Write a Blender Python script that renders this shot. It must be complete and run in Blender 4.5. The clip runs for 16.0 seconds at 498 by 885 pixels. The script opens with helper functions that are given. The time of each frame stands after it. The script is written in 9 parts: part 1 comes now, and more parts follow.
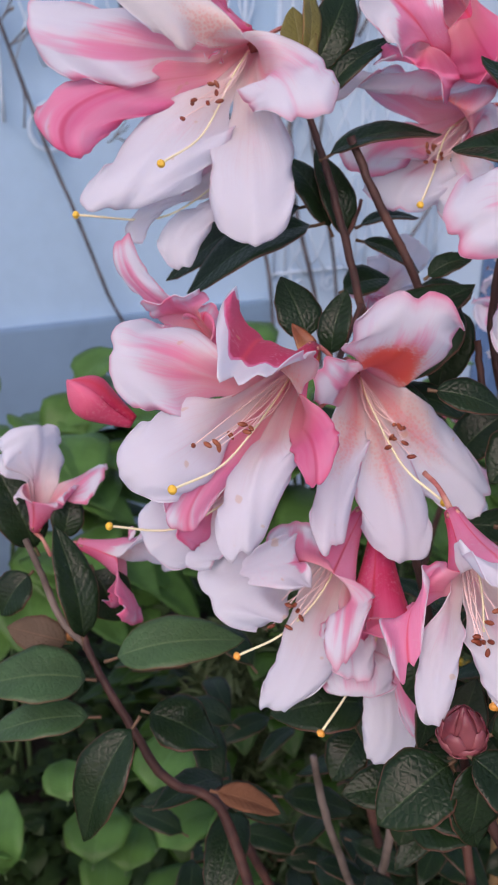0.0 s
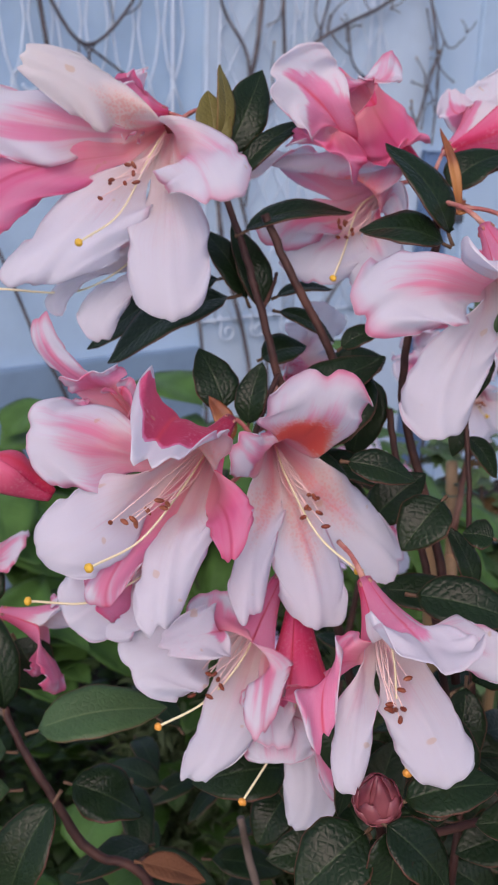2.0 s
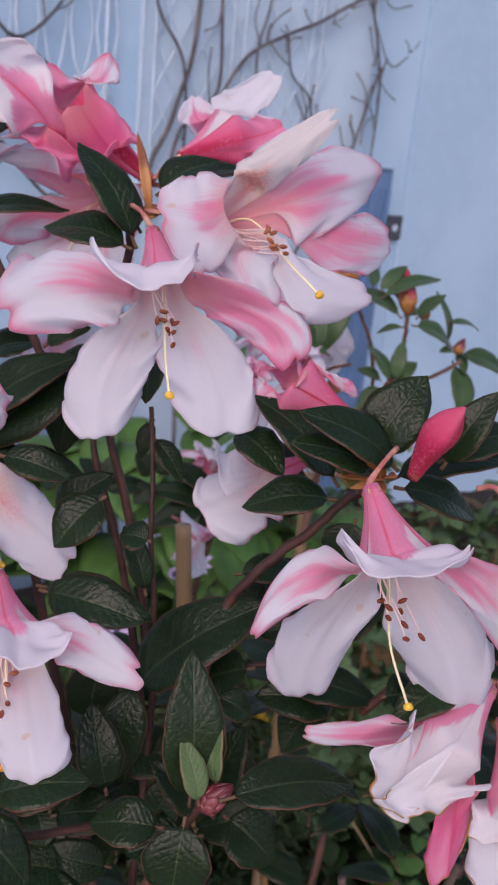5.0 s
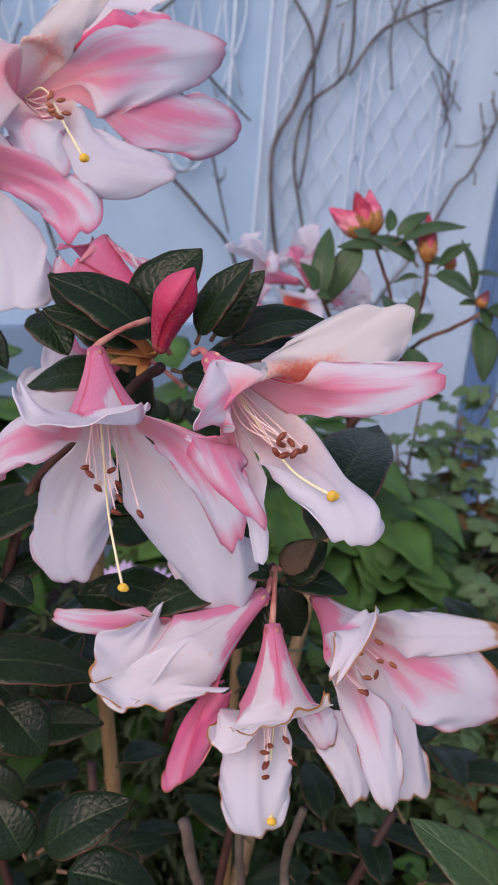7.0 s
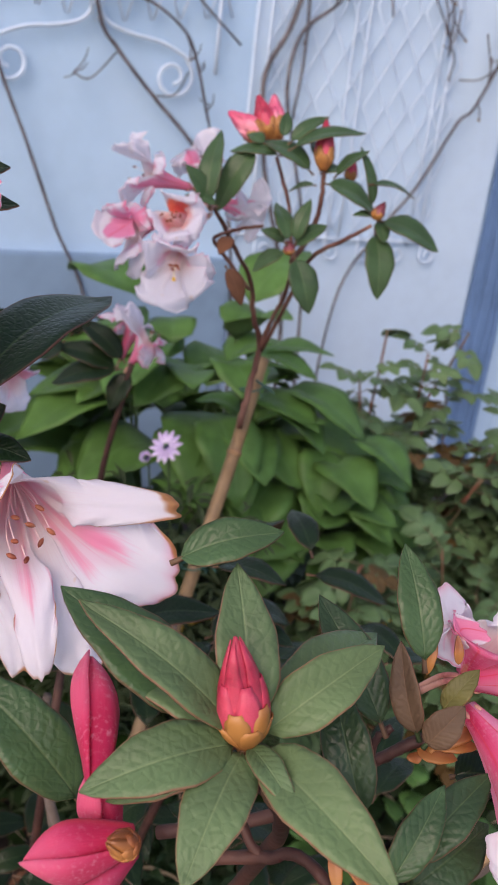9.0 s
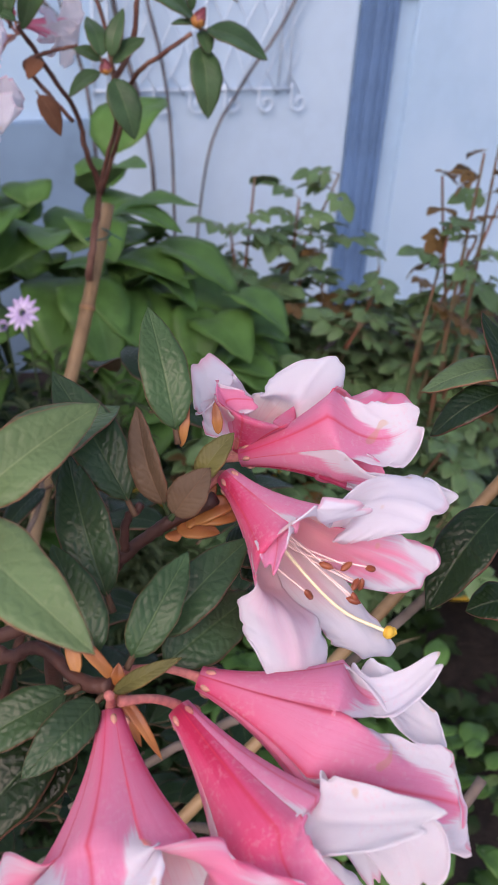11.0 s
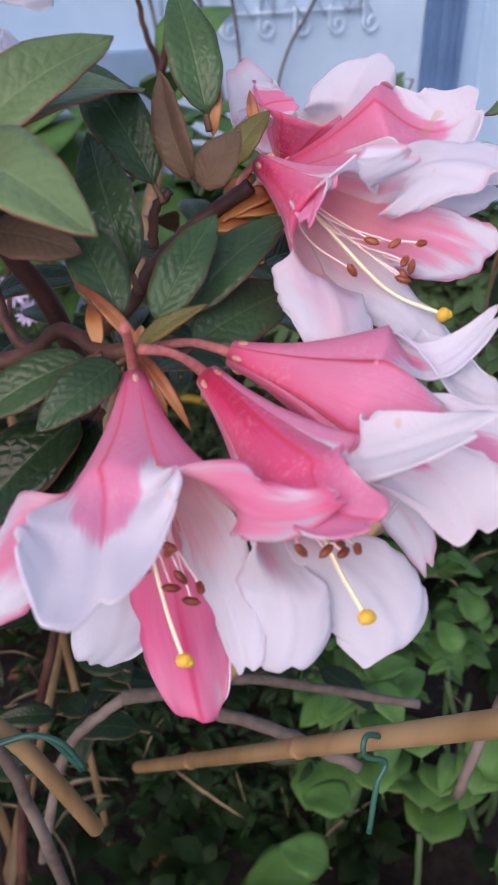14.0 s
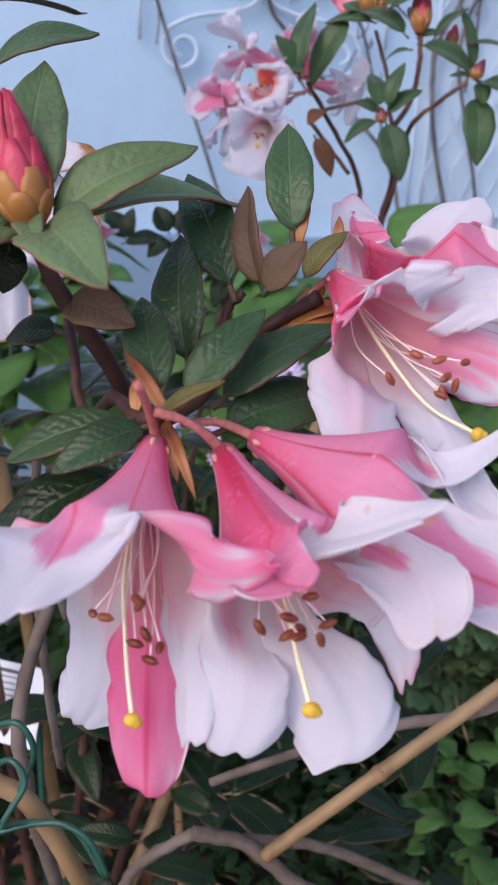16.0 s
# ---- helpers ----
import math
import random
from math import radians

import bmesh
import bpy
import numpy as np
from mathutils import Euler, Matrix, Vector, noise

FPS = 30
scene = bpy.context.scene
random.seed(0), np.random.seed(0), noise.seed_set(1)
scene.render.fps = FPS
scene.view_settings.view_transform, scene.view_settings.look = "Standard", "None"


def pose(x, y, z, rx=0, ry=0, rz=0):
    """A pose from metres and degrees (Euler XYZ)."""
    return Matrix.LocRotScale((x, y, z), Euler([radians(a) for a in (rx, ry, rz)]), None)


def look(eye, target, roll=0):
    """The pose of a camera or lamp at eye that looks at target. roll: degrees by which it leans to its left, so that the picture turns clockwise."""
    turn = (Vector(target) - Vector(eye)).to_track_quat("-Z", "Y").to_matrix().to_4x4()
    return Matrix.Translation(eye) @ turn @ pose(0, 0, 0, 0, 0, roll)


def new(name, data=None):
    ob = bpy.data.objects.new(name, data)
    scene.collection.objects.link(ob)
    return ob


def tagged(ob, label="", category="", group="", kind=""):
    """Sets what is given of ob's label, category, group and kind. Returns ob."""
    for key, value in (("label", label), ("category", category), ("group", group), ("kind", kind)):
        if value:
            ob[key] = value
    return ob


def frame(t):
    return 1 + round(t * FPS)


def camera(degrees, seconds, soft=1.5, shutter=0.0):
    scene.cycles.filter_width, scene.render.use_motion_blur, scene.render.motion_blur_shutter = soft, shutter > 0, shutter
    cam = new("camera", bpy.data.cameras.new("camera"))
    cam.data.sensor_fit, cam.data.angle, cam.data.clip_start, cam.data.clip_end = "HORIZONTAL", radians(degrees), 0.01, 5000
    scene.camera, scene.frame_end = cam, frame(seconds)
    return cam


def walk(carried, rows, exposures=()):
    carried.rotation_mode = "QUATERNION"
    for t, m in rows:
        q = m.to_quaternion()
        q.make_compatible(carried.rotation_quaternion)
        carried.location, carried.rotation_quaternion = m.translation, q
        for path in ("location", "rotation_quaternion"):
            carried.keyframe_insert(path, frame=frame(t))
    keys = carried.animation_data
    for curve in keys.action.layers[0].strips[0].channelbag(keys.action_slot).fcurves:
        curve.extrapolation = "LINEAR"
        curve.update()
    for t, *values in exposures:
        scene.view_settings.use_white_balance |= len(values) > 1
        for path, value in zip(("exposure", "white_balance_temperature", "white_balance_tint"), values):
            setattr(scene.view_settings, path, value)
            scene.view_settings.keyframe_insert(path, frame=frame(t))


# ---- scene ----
cam = camera(31.44, 16.0, soft=1.6)
cam.data.dof.use_dof = True
cam.data.dof.focus_distance = 0.25
cam.data.dof.aperture_fstop = 46.0
# seconds, eye, target, lean
PATH = [
    (0.0, (0.0000, 0.0000, 1.0000), (0.0000, 0.3709, 0.8502), 1.00),
    (0.5, (-0.0080, -0.0011, 1.0005), (-0.0045, 0.3708, 0.8532), 0.96),
    (1.0, (-0.0126, -0.0037, 1.0042), (-0.0056, 0.3700, 0.8618), 0.72),
    (1.5, (-0.0004, -0.0008, 1.0092), (0.0202, 0.3747, 0.8729), 1.61),
    (2.0, (0.0061, -0.0027, 1.0140), (0.0354, 0.3738, 0.8819), 1.89),
    (2.5, (0.0181, -0.0040, 1.0209), (0.0577, 0.3729, 0.8929), 2.37),
    (3.0, (0.0238, -0.0019, 1.0255), (0.0820, 0.3736, 0.9004), 4.29),
    (3.5, (0.0367, -0.0096, 1.0338), (0.0984, 0.3647, 0.9067), 5.33),
    (4.0, (0.0661, -0.0124, 1.0364), (0.1247, 0.3617, 0.9076), 5.79),
    (4.5, (0.1012, -0.0143, 1.0314), (0.1516, 0.3609, 0.9023), 5.79),
    (5.0, (0.1262, -0.0138, 1.0193), (0.1682, 0.3626, 0.8906), 5.79),
    (5.2, (0.1422, -0.0174, 1.0179), (0.1799, 0.3595, 0.8894), 5.72),
    (7.3, (0.2923, -0.0067, 0.9829), (0.2424, 0.3655, 0.8450), 5.34),
    (7.5, (0.2995, -0.0050, 0.9827), (0.2425, 0.3650, 0.8418), 5.52),
    (8.0, (0.3305, 0.0036, 0.9792), (0.2590, 0.3685, 0.8318), 5.58),
    (8.5, (0.3690, 0.0061, 0.9736), (0.2962, 0.3693, 0.8227), 5.31),
    (9.0, (0.4045, 0.0165, 0.9624), (0.3536, 0.3807, 0.8050), 6.81),
    (9.5, (0.4195, 0.0276, 0.9480), (0.3937, 0.3884, 0.7773), 6.56),
    (10.0, (0.4395, 0.0328, 0.9355), (0.4291, 0.3858, 0.7476), 5.80),
    (10.2, (0.4478, 0.0358, 0.9352), (0.4387, 0.3865, 0.7431), 5.59),
    (12.3, (0.4573, 0.0288, 0.8990), (0.4532, 0.3631, 0.6793), 2.00),
    (12.5, (0.4581, 0.0270, 0.8968), (0.4537, 0.3587, 0.6734), 1.97),
    (13.0, (0.4518, 0.0220, 0.8901), (0.4431, 0.3537, 0.6667), 1.87),
    (13.5, (0.4510, 0.0252, 0.8762), (0.4333, 0.3563, 0.6523), 1.26),
    (14.0, (0.4680, 0.0181, 0.8608), (0.4269, 0.3519, 0.6442), 0.02),
    (14.5, (0.4816, 0.0086, 0.8570), (0.4012, 0.3529, 0.6700), -0.47),
    (15.0, (0.4974, 0.0039, 0.8413), (0.3937, 0.3536, 0.6771), 0.17),
    (15.5, (0.5092, 0.0093, 0.8440), (0.3800, 0.3536, 0.6865), 0.99),
    (16.0, (0.5107, 0.0173, 0.8459), (0.3690, 0.3609, 0.6980), 2.72),
]
walk(cam, [(t, look(eye, target, roll)) for t, eye, target, roll in PATH], [(0.0, 0.47, 7360, 32), (2.0, 0.32, 7360, 33), (5.0, 0.34, 7360, 34), (7.5, 0.42, 7510, 33), (9.0, 0.78, 7810, 31), (10.0, 0.8, 7710, 33), (12.5, 0.74, 7260, 33), (16.0, 0.7, 7010, 29)])

# ---- light: an overcast afternoon, soft and slightly blue ----
world = bpy.data.worlds.new("sky")
scene.world = world
world.use_nodes = True
wn = world.node_tree.nodes
wl = world.node_tree.links
sky = wn.new("ShaderNodeTexSky")
sky.sky_type = "NISHITA"
sky.sun_disc = False
sky.sun_elevation = radians(41)
sky.sun_rotation = radians(200)
sky.air_density = 1.0
sky.dust_density = 1.6
sky.ozone_density = 2.0
wl.new(sky.outputs["Color"], wn["Background"].inputs["Color"])
wn["Background"].inputs["Strength"].default_value = 0.15

sun_data = bpy.data.lights.new("sun", "SUN")
sun_data.energy = 0.80
sun_data.angle = radians(45)
sun_data.color = (1.0, 0.96, 0.92)
sun = new("sun", sun_data)
sun.matrix_world = look((0, 0, 2.8), (0.4, 2.05, 1.0))

# ---- small tools ----
ORIGIN = {}


def thing(name, at, label, category, group="", kind=""):
    """An empty at the base of a thing, which parents its parts."""
    ob = new(name)
    ob.empty_display_size = 0.02
    ob.location = at
    ORIGIN[ob.name] = Vector(at)
    return tagged(ob, label, category, group, kind)


def mesh_object(name, verts, faces, mats, parent=None, label="", smooth=True, uv=None, mat_ids=None, attrs=None):
    """One mesh object from arrays, its origin in its middle; under parent, if one is given."""
    verts = np.asarray(verts, dtype=float)
    mid = (verts.min(axis=0) + verts.max(axis=0)) / 2
    me = bpy.data.meshes.new(name)
    me.from_pydata((verts - mid).tolist(), [], faces)
    for m in mats if isinstance(mats, (list, tuple)) else [mats]:
        me.materials.append(m)
    if smooth:
        me.polygons.foreach_set("use_smooth", [True] * len(me.polygons))
    if mat_ids is not None:
        me.polygons.foreach_set("material_index", mat_ids)
    if uv is not None:
        layer = me.uv_layers.new(name="grain")
        loops = np.empty(len(me.loops), dtype=np.int32)
        me.loops.foreach_get("vertex_index", loops)
        layer.data.foreach_set("uv", np.asarray(uv)[loops].ravel())
    for key, value in (attrs or {}).items():
        me.attributes.new(key, "FLOAT", "POINT").data.foreach_set("value", [value] * len(verts))
    me.update()
    ob = new(name, me)
    ORIGIN[ob.name] = Vector(mid)
    if parent is not None:
        ob.parent = parent
        ob.location = Vector(mid) - ORIGIN[parent.name]
    else:
        ob.location = Vector(mid)
    if label:
        tagged(ob, label)
    return ob


def part(name, bm, mats, parent, label=""):
    """A bmesh as one mesh object under a thing or a part."""
    verts = [v.co[:] for v in bm.verts]
    bm.verts.index_update()
    faces = [[v.index for v in f.verts] for f in bm.faces]
    ids = [f.material_index for f in bm.faces]
    smooth = all(f.smooth for f in bm.faces)
    bm.free()
    return mesh_object(name, verts, faces, mats, parent, label, smooth, None, ids)


def smooth_line(points, steps):
    """A Catmull-Rom line through the points."""
    p = [np.array(q, dtype=float) for q in points]
    p = [2 * p[0] - p[1]] + p + [2 * p[-1] - p[-2]]
    out = []
    for i in range(1, len(p) - 2):
        for k in range(steps):
            t = k / steps
            out.append(0.5 * (2 * p[i] + (p[i + 1] - p[i - 1]) * t + (2 * p[i - 1] - 5 * p[i] + 4 * p[i + 1] - p[i + 2]) * t * t
                              + (3 * p[i] - p[i - 1] - 3 * p[i + 1] + p[i + 2]) * t ** 3))
    out.append(p[-2])
    return np.array(out)


def tube(line, radii, sides=8, rough=0.0, seed=0, closed=True):
    """Vertices and faces of a tube along a line of points."""
    line = np.asarray(line, dtype=float)
    n = len(line)
    radii = np.interp(np.linspace(0, 1, n), np.linspace(0, 1, len(radii)), radii)
    tan = np.gradient(line, axis=0)
    tan /= np.linalg.norm(tan, axis=1)[:, None] + 1e-12
    ref = np.array([0.31, 0.27, 0.91]) if abs(tan[0][2]) < 0.8 else np.array([0.93, 0.3, 0.1])
    u = np.cross(tan[0], ref)
    u /= np.linalg.norm(u)
    verts, faces = [], []
    rng = np.random.RandomState(seed)
    for i in range(n):
        u = u - tan[i] * (u @ tan[i])
        u /= np.linalg.norm(u)
        w = np.cross(tan[i], u)
        for k in range(sides):
            a = 2 * math.pi * k / sides
            r = radii[i] * (1 + rough * rng.uniform(-1, 1))
            verts.append(line[i] + r * (math.cos(a) * u + math.sin(a) * w))
    for i in range(n - 1):
        for k in range(sides):
            b = (k + 1) % sides
            faces.append([i * sides + k, i * sides + b, (i + 1) * sides + b, (i + 1) * sides + k])
    if closed:
        faces.append(list(range(sides))[::-1])
        faces.append([(n - 1) * sides + k for k in range(sides)])
    return np.array(verts), faces


def blob(centre, axis, length, radius, sides=8, rings=5):
    """An egg along an axis."""
    axis = np.asarray(axis, dtype=float) / (np.linalg.norm(axis) + 1e-12)
    line = [np.asarray(centre) + axis * length * (t - 0.5) for t in np.linspace(0, 1, rings + 2)]
    radii = [radius * max(0.10, math.sqrt(1 - (2 * t - 1) ** 2)) for t in np.linspace(0, 1, rings + 2)]
    return tube(line, radii, sides)


def joined(*pieces):
    """Several (vertices, faces) as one, with the piece's number for each face."""
    verts, faces, ids, at = [], [], [], 0
    for n, (v, f, *m) in enumerate(pieces):
        verts.append(v)
        faces += [[i + at for i in q] for q in f]
        ids += [m[0] if m else 0] * len(f)
        at += len(v)
    return np.concatenate(verts), faces, ids


def sheet(grid, thick):
    """A curved sheet of points (rows, columns, 3) as a closed skin: vertices, faces, and which faces are the back."""
    nu, nv, _ = grid.shape
    du = np.gradient(grid, axis=0)
    dv = np.gradient(grid, axis=1)
    nrm = np.cross(dv, du)
    nrm /= np.linalg.norm(nrm, axis=2)[..., None] + 1e-12
    top = (grid + nrm * thick / 2).reshape(-1, 3)
    low = (grid - nrm * thick / 2).reshape(-1, 3)
    n = nu * nv
    faces, back = [], []
    for i in range(nu - 1):
        for j in range(nv - 1):
            a, b, c, d = i * nv + j, i * nv + j + 1, (i + 1) * nv + j + 1, (i + 1) * nv + j
            faces.append([a, b, c, d])
            back.append(0)
            faces.append([n + a, n + d, n + c, n + b])
            back.append(1)
    rim = [j for j in range(nv)] + [i * nv + nv - 1 for i in range(1, nu)] + [(nu - 1) * nv + j for j in range(nv - 2, -1, -1)] + [i * nv for i in range(nu - 2, 0, -1)]
    for k in range(len(rim)):
        a, b = rim[k], rim[(k + 1) % len(rim)]
        faces.append([a, n + a, n + b, b])
        back.append(0)
    return np.concatenate([top, low]), faces, back


def unit(v):
    v = np.asarray(v, dtype=float)
    return v / (np.linalg.norm(v) + 1e-12)


def step01(x):
    x = np.clip(x, 0, 1)
    return x * x * (3 - 2 * x)


# ---- materials ----
def material(name):
    m = bpy.data.materials.new(name)
    m.use_nodes = True
    nt = m.node_tree
    return m, nt, nt.nodes["Principled BSDF"]


def calc(nt, op, a, b=None, c=None, clamp=False):
    n = nt.nodes.new("ShaderNodeMath")
    n.operation = op
    n.use_clamp = clamp
    for k, x in enumerate((a, b, c)):
        if x is None:
            continue
        if isinstance(x, (int, float)):
            n.inputs[k].default_value = x
        else:
            nt.links.new(x, n.inputs[k])
    return n.outputs[0]


def mixed(nt, factor, a, b, how="MIX"):
    n = nt.nodes.new("ShaderNodeMix")
    n.data_type = "RGBA"
    n.blend_type = how
    n.clamp_factor = True
    for slot, x in ((0, factor), (6, a), (7, b)):
        if isinstance(x, (int, float)):
            n.inputs[slot].default_value = x
        elif isinstance(x, tuple):
            n.inputs[slot].default_value = (*x, 1)
        else:
            nt.links.new(x, n.inputs[slot])
    return n.outputs[2]


def grain(nt, scale, detail=4.0, rough=0.55, coords="Object", stretch=None):
    tc = nt.nodes.new("ShaderNodeTexCoord")
    src = tc.outputs[coords]
    if stretch:
        mp = nt.nodes.new("ShaderNodeMapping")
        mp.inputs["Scale"].default_value = stretch
        nt.links.new(src, mp.inputs["Vector"])
        src = mp.outputs[0]
    n = nt.nodes.new("ShaderNodeTexNoise")
    if coords == "UV":
        n.noise_dimensions = "4D"
        own = nt.nodes.new("ShaderNodeObjectInfo")
        nt.links.new(calc(nt, "MULTIPLY", own.outputs["Random"], 60.0), n.inputs["W"])
    n.inputs["Scale"].default_value = scale
    n.inputs["Detail"].default_value = detail
    n.inputs["Roughness"].default_value = rough
    nt.links.new(src, n.inputs["Vector"])
    return n.outputs["Fac"]


def ramp(nt, x, lo, hi):
    n = nt.nodes.new("ShaderNodeMapRange")
    n.interpolation_type = "SMOOTHSTEP"
    n.inputs["From Min"].default_value = lo
    n.inputs["From Max"].default_value = hi
    nt.links.new(x, n.inputs["Value"])
    return n.outputs[0]


def bumped(nt, bsdf, height, strength=0.3, distance=0.001):
    b = nt.nodes.new("ShaderNodeBump")
    b.inputs["Strength"].default_value = strength
    b.inputs["Distance"].default_value = distance
    nt.links.new(height, b.inputs["Height"])
    nt.links.new(b.outputs[0], bsdf.inputs["Normal"])
    return b


def attribute(nt, name):
    n = nt.nodes.new("ShaderNodeAttribute")
    n.attribute_name = name
    return n.outputs["Fac"]


def uv_parts(nt):
    n = nt.nodes.new("ShaderNodeUVMap")
    n.uv_map = "grain"
    s = nt.nodes.new("ShaderNodeSeparateXYZ")
    nt.links.new(n.outputs[0], s.inputs[0])
    return n.outputs[0], s.outputs[0], s.outputs[1]


def see_through(nt, bsdf, colour, amount):
    """Lets some light through a thin petal or leaf."""
    out = nt.nodes["Material Output"]
    tr = nt.nodes.new("ShaderNodeBsdfTranslucent")
    mx = nt.nodes.new("ShaderNodeMixShader")
    mx.inputs[0].default_value = amount
    if isinstance(colour, tuple):
        tr.inputs[0].default_value = (*colour, 1)
    else:
        nt.links.new(colour, tr.inputs[0])
    nt.links.new(bsdf.outputs[0], mx.inputs[1])
    nt.links.new(tr.outputs[0], mx.inputs[2])
    nt.links.new(mx.outputs[0], out.inputs["Surface"])


def plain(name, colour, roughness=0.6, scale=60.0, spread=0.25, metal=0.0, bump=0.2, depth=0.0008, second=None, stretch=None):
    """A surface with two scales of variation in colour, and fine relief."""
    m, nt, b = material(name)
    big = grain(nt, scale * 0.12, 3.0, stretch=stretch)
    fine = grain(nt, scale, 5.0, stretch=stretch)
    dark = tuple(c * (1 - spread) for c in colour)
    light = second or tuple(min(0.95, c * (1 + spread)) for c in colour)
    c1 = mixed(nt, ramp(nt, fine, 0.3, 0.7), dark, tuple(colour))
    c2 = mixed(nt, ramp(nt, big, 0.42, 0.66), c1, light)
    nt.links.new(c2, b.inputs["Base Color"])
    b.inputs["Roughness"].default_value = roughness
    b.inputs["Metallic"].default_value = metal
    if bump:
        bumped(nt, b, fine, bump, depth)
    return m


def petal_material(name, outside, blush=(0.95, 0.37, 0.58), deep=(0.93, 0.090, 0.26)):
    """Rhododendron petal, by length along the petal, place across it and its own pigments."""
    m, nt, b = material(name)
    uv, across, along = uv_parts(nt)
    v = calc(nt, "ABSOLUTE", calc(nt, "MULTIPLY_ADD", across, 2.0, -1.0))
    pink = attribute(nt, "back" if outside else "pink")
    spot = attribute(nt, "spot")
    old = attribute(nt, "old")
    soft = grain(nt, 55.0, 3.0)
    vein = grain(nt, 9.0, 3.0, coords="UV", stretch=(6.0, 0.5, 1.0))
    fibre = grain(nt, 9.0, 4.0, 0.65, coords="UV", stretch=(22.0, 0.9, 1.0))
    patch = calc(nt, "MULTIPLY_ADD", grain(nt, 26.0, 2.0, 0.5), 2.0, -1.0)
    stripe = calc(nt, "MULTIPLY_ADD", grain(nt, 1.0, 3.0, 0.5, coords="UV", stretch=(4.5, 1.6, 1.0)), 2.0, -1.0)
    white = (0.87, 0.89, 0.94)
    wobble = calc(nt, "MULTIPLY_ADD", soft, 0.5, -0.25)
    if outside:
        reach = calc(nt, "ADD", calc(nt, "SUBTRACT", 0.64, along), calc(nt, "MULTIPLY", wobble, 0.6))
        reach = calc(nt, "ADD", reach, calc(nt, "MULTIPLY", calc(nt, "SUBTRACT", 0.32, v), 0.34))
        reach = calc(nt, "ADD", reach, calc(nt, "MULTIPLY_ADD", pink, 0.90, -0.24))
        reach = calc(nt, "ADD", reach, calc(nt, "MULTIPLY_ADD", stripe, 0.16, calc(nt, "MULTIPLY", patch, 0.12)))
        brim = ramp(nt, calc(nt, "ADD", calc(nt, "MAXIMUM", along, calc(nt, "MULTIPLY", v, ramp(nt, along, 0.60, 0.80))), calc(nt, "MULTIPLY", wobble, 0.12)), 0.91, 0.95)
        reach = calc(nt, "SUBTRACT", reach, calc(nt, "MULTIPLY", brim, calc(nt, "MULTIPLY", ramp(nt, pink, 1.3, 1.4), 1.9)))
        reach = calc(nt, "ADD", reach, calc(nt, "MULTIPLY_ADD", vein, 0.15, -0.075))
        body = mixed(nt, ramp(nt, reach, -0.03, 0.06), white, blush)
        body = mixed(nt, ramp(nt, reach, 0.17, 1.06), body, deep)
        body = mixed(nt, ramp(nt, reach, 0.78, 1.08), body, (0.70, 0.035, 0.13))
        frost = calc(nt, "MULTIPLY", ramp(nt, grain(nt, 800.0, 2.0, 0.6), 0.48, 0.72), calc(nt, "MULTIPLY", ramp(nt, grain(nt, 90.0, 3.0), 0.40, 0.65), 0.34))
        body = mixed(nt, frost, body, (0.97, 0.72, 0.80))
        rib = ramp(nt, calc(nt, "MULTIPLY_ADD", soft, 0.10, v), 0.14, 0.04)
        ridge = ramp(nt, calc(nt, "MULTIPLY_ADD", soft, 0.16, v), 0.96, 1.06)
        rib = calc(nt, "MAXIMUM", rib, calc(nt, "MULTIPLY", ridge, ramp(nt, along, 0.62, 0.45)))
        rib = calc(nt, "MULTIPLY", rib, ramp(nt, calc(nt, "ADD", reach, 0.06), 0.0, 0.25))
        body = mixed(nt, calc(nt, "MULTIPLY", rib, 0.7), body, (0.88, 0.075, 0.13))
        lines = calc(nt, "MULTIPLY", ramp(nt, fibre, 0.52, 0.66), ramp(nt, reach, -0.10, 0.20))
        body = mixed(nt, calc(nt, "MULTIPLY", lines, 0.35), body, (0.86, 0.09, 0.22))
    else:
        throat = ramp(nt, calc(nt, "ADD", along, calc(nt, "MULTIPLY", wobble, 0.5)), 0.68, 0.34)
        flush = calc(nt, "ADD", calc(nt, "MULTIPLY", calc(nt, "SUBTRACT", 0.54, along), 0.9), calc(nt, "MULTIPLY", calc(nt, "SUBTRACT", 0.45, v), 0.22))
        flush = calc(nt, "ADD", flush, calc(nt, "MULTIPLY_ADD", stripe, 0.85, calc(nt, "MULTIPLY", patch, 0.30)))
        flush = calc(nt, "ADD", flush, calc(nt, "MULTIPLY_ADD", pink, 1.40, -0.23))
        flush = calc(nt, "ADD", flush, calc(nt, "MULTIPLY_ADD", vein, 0.30, -0.15))
        body = mixed(nt, ramp(nt, flush, 0.06, 0.48), white, (0.95, 0.42, 0.61))
        body = mixed(nt, ramp(nt, flush, 0.45, 1.15), body, (0.90, 0.20, 0.44))
        core = calc(nt, "MULTIPLY", ramp(nt, calc(nt, "MULTIPLY_ADD", soft, 0.10, v), 0.15, 0.05), ramp(nt, pink, 0.55, 0.80))
        body = mixed(nt, calc(nt, "MULTIPLY", core, 0.75), body, (0.72, 0.045, 0.20))
        lip = ramp(nt, calc(nt, "ADD", calc(nt, "MAXIMUM", calc(nt, "MULTIPLY", v, ramp(nt, along, 0.5, 0.75)), calc(nt, "MULTIPLY_ADD", along, 1.6, -0.62)), calc(nt, "MULTIPLY", patch, 0.14)), 0.84, 1.0)
        lip = calc(nt, "MULTIPLY", lip, ramp(nt, pink, 0.12, 0.50))
        body = mixed(nt, calc(nt, "MULTIPLY", lip, 0.85), body, (0.88, 0.10, 0.28))
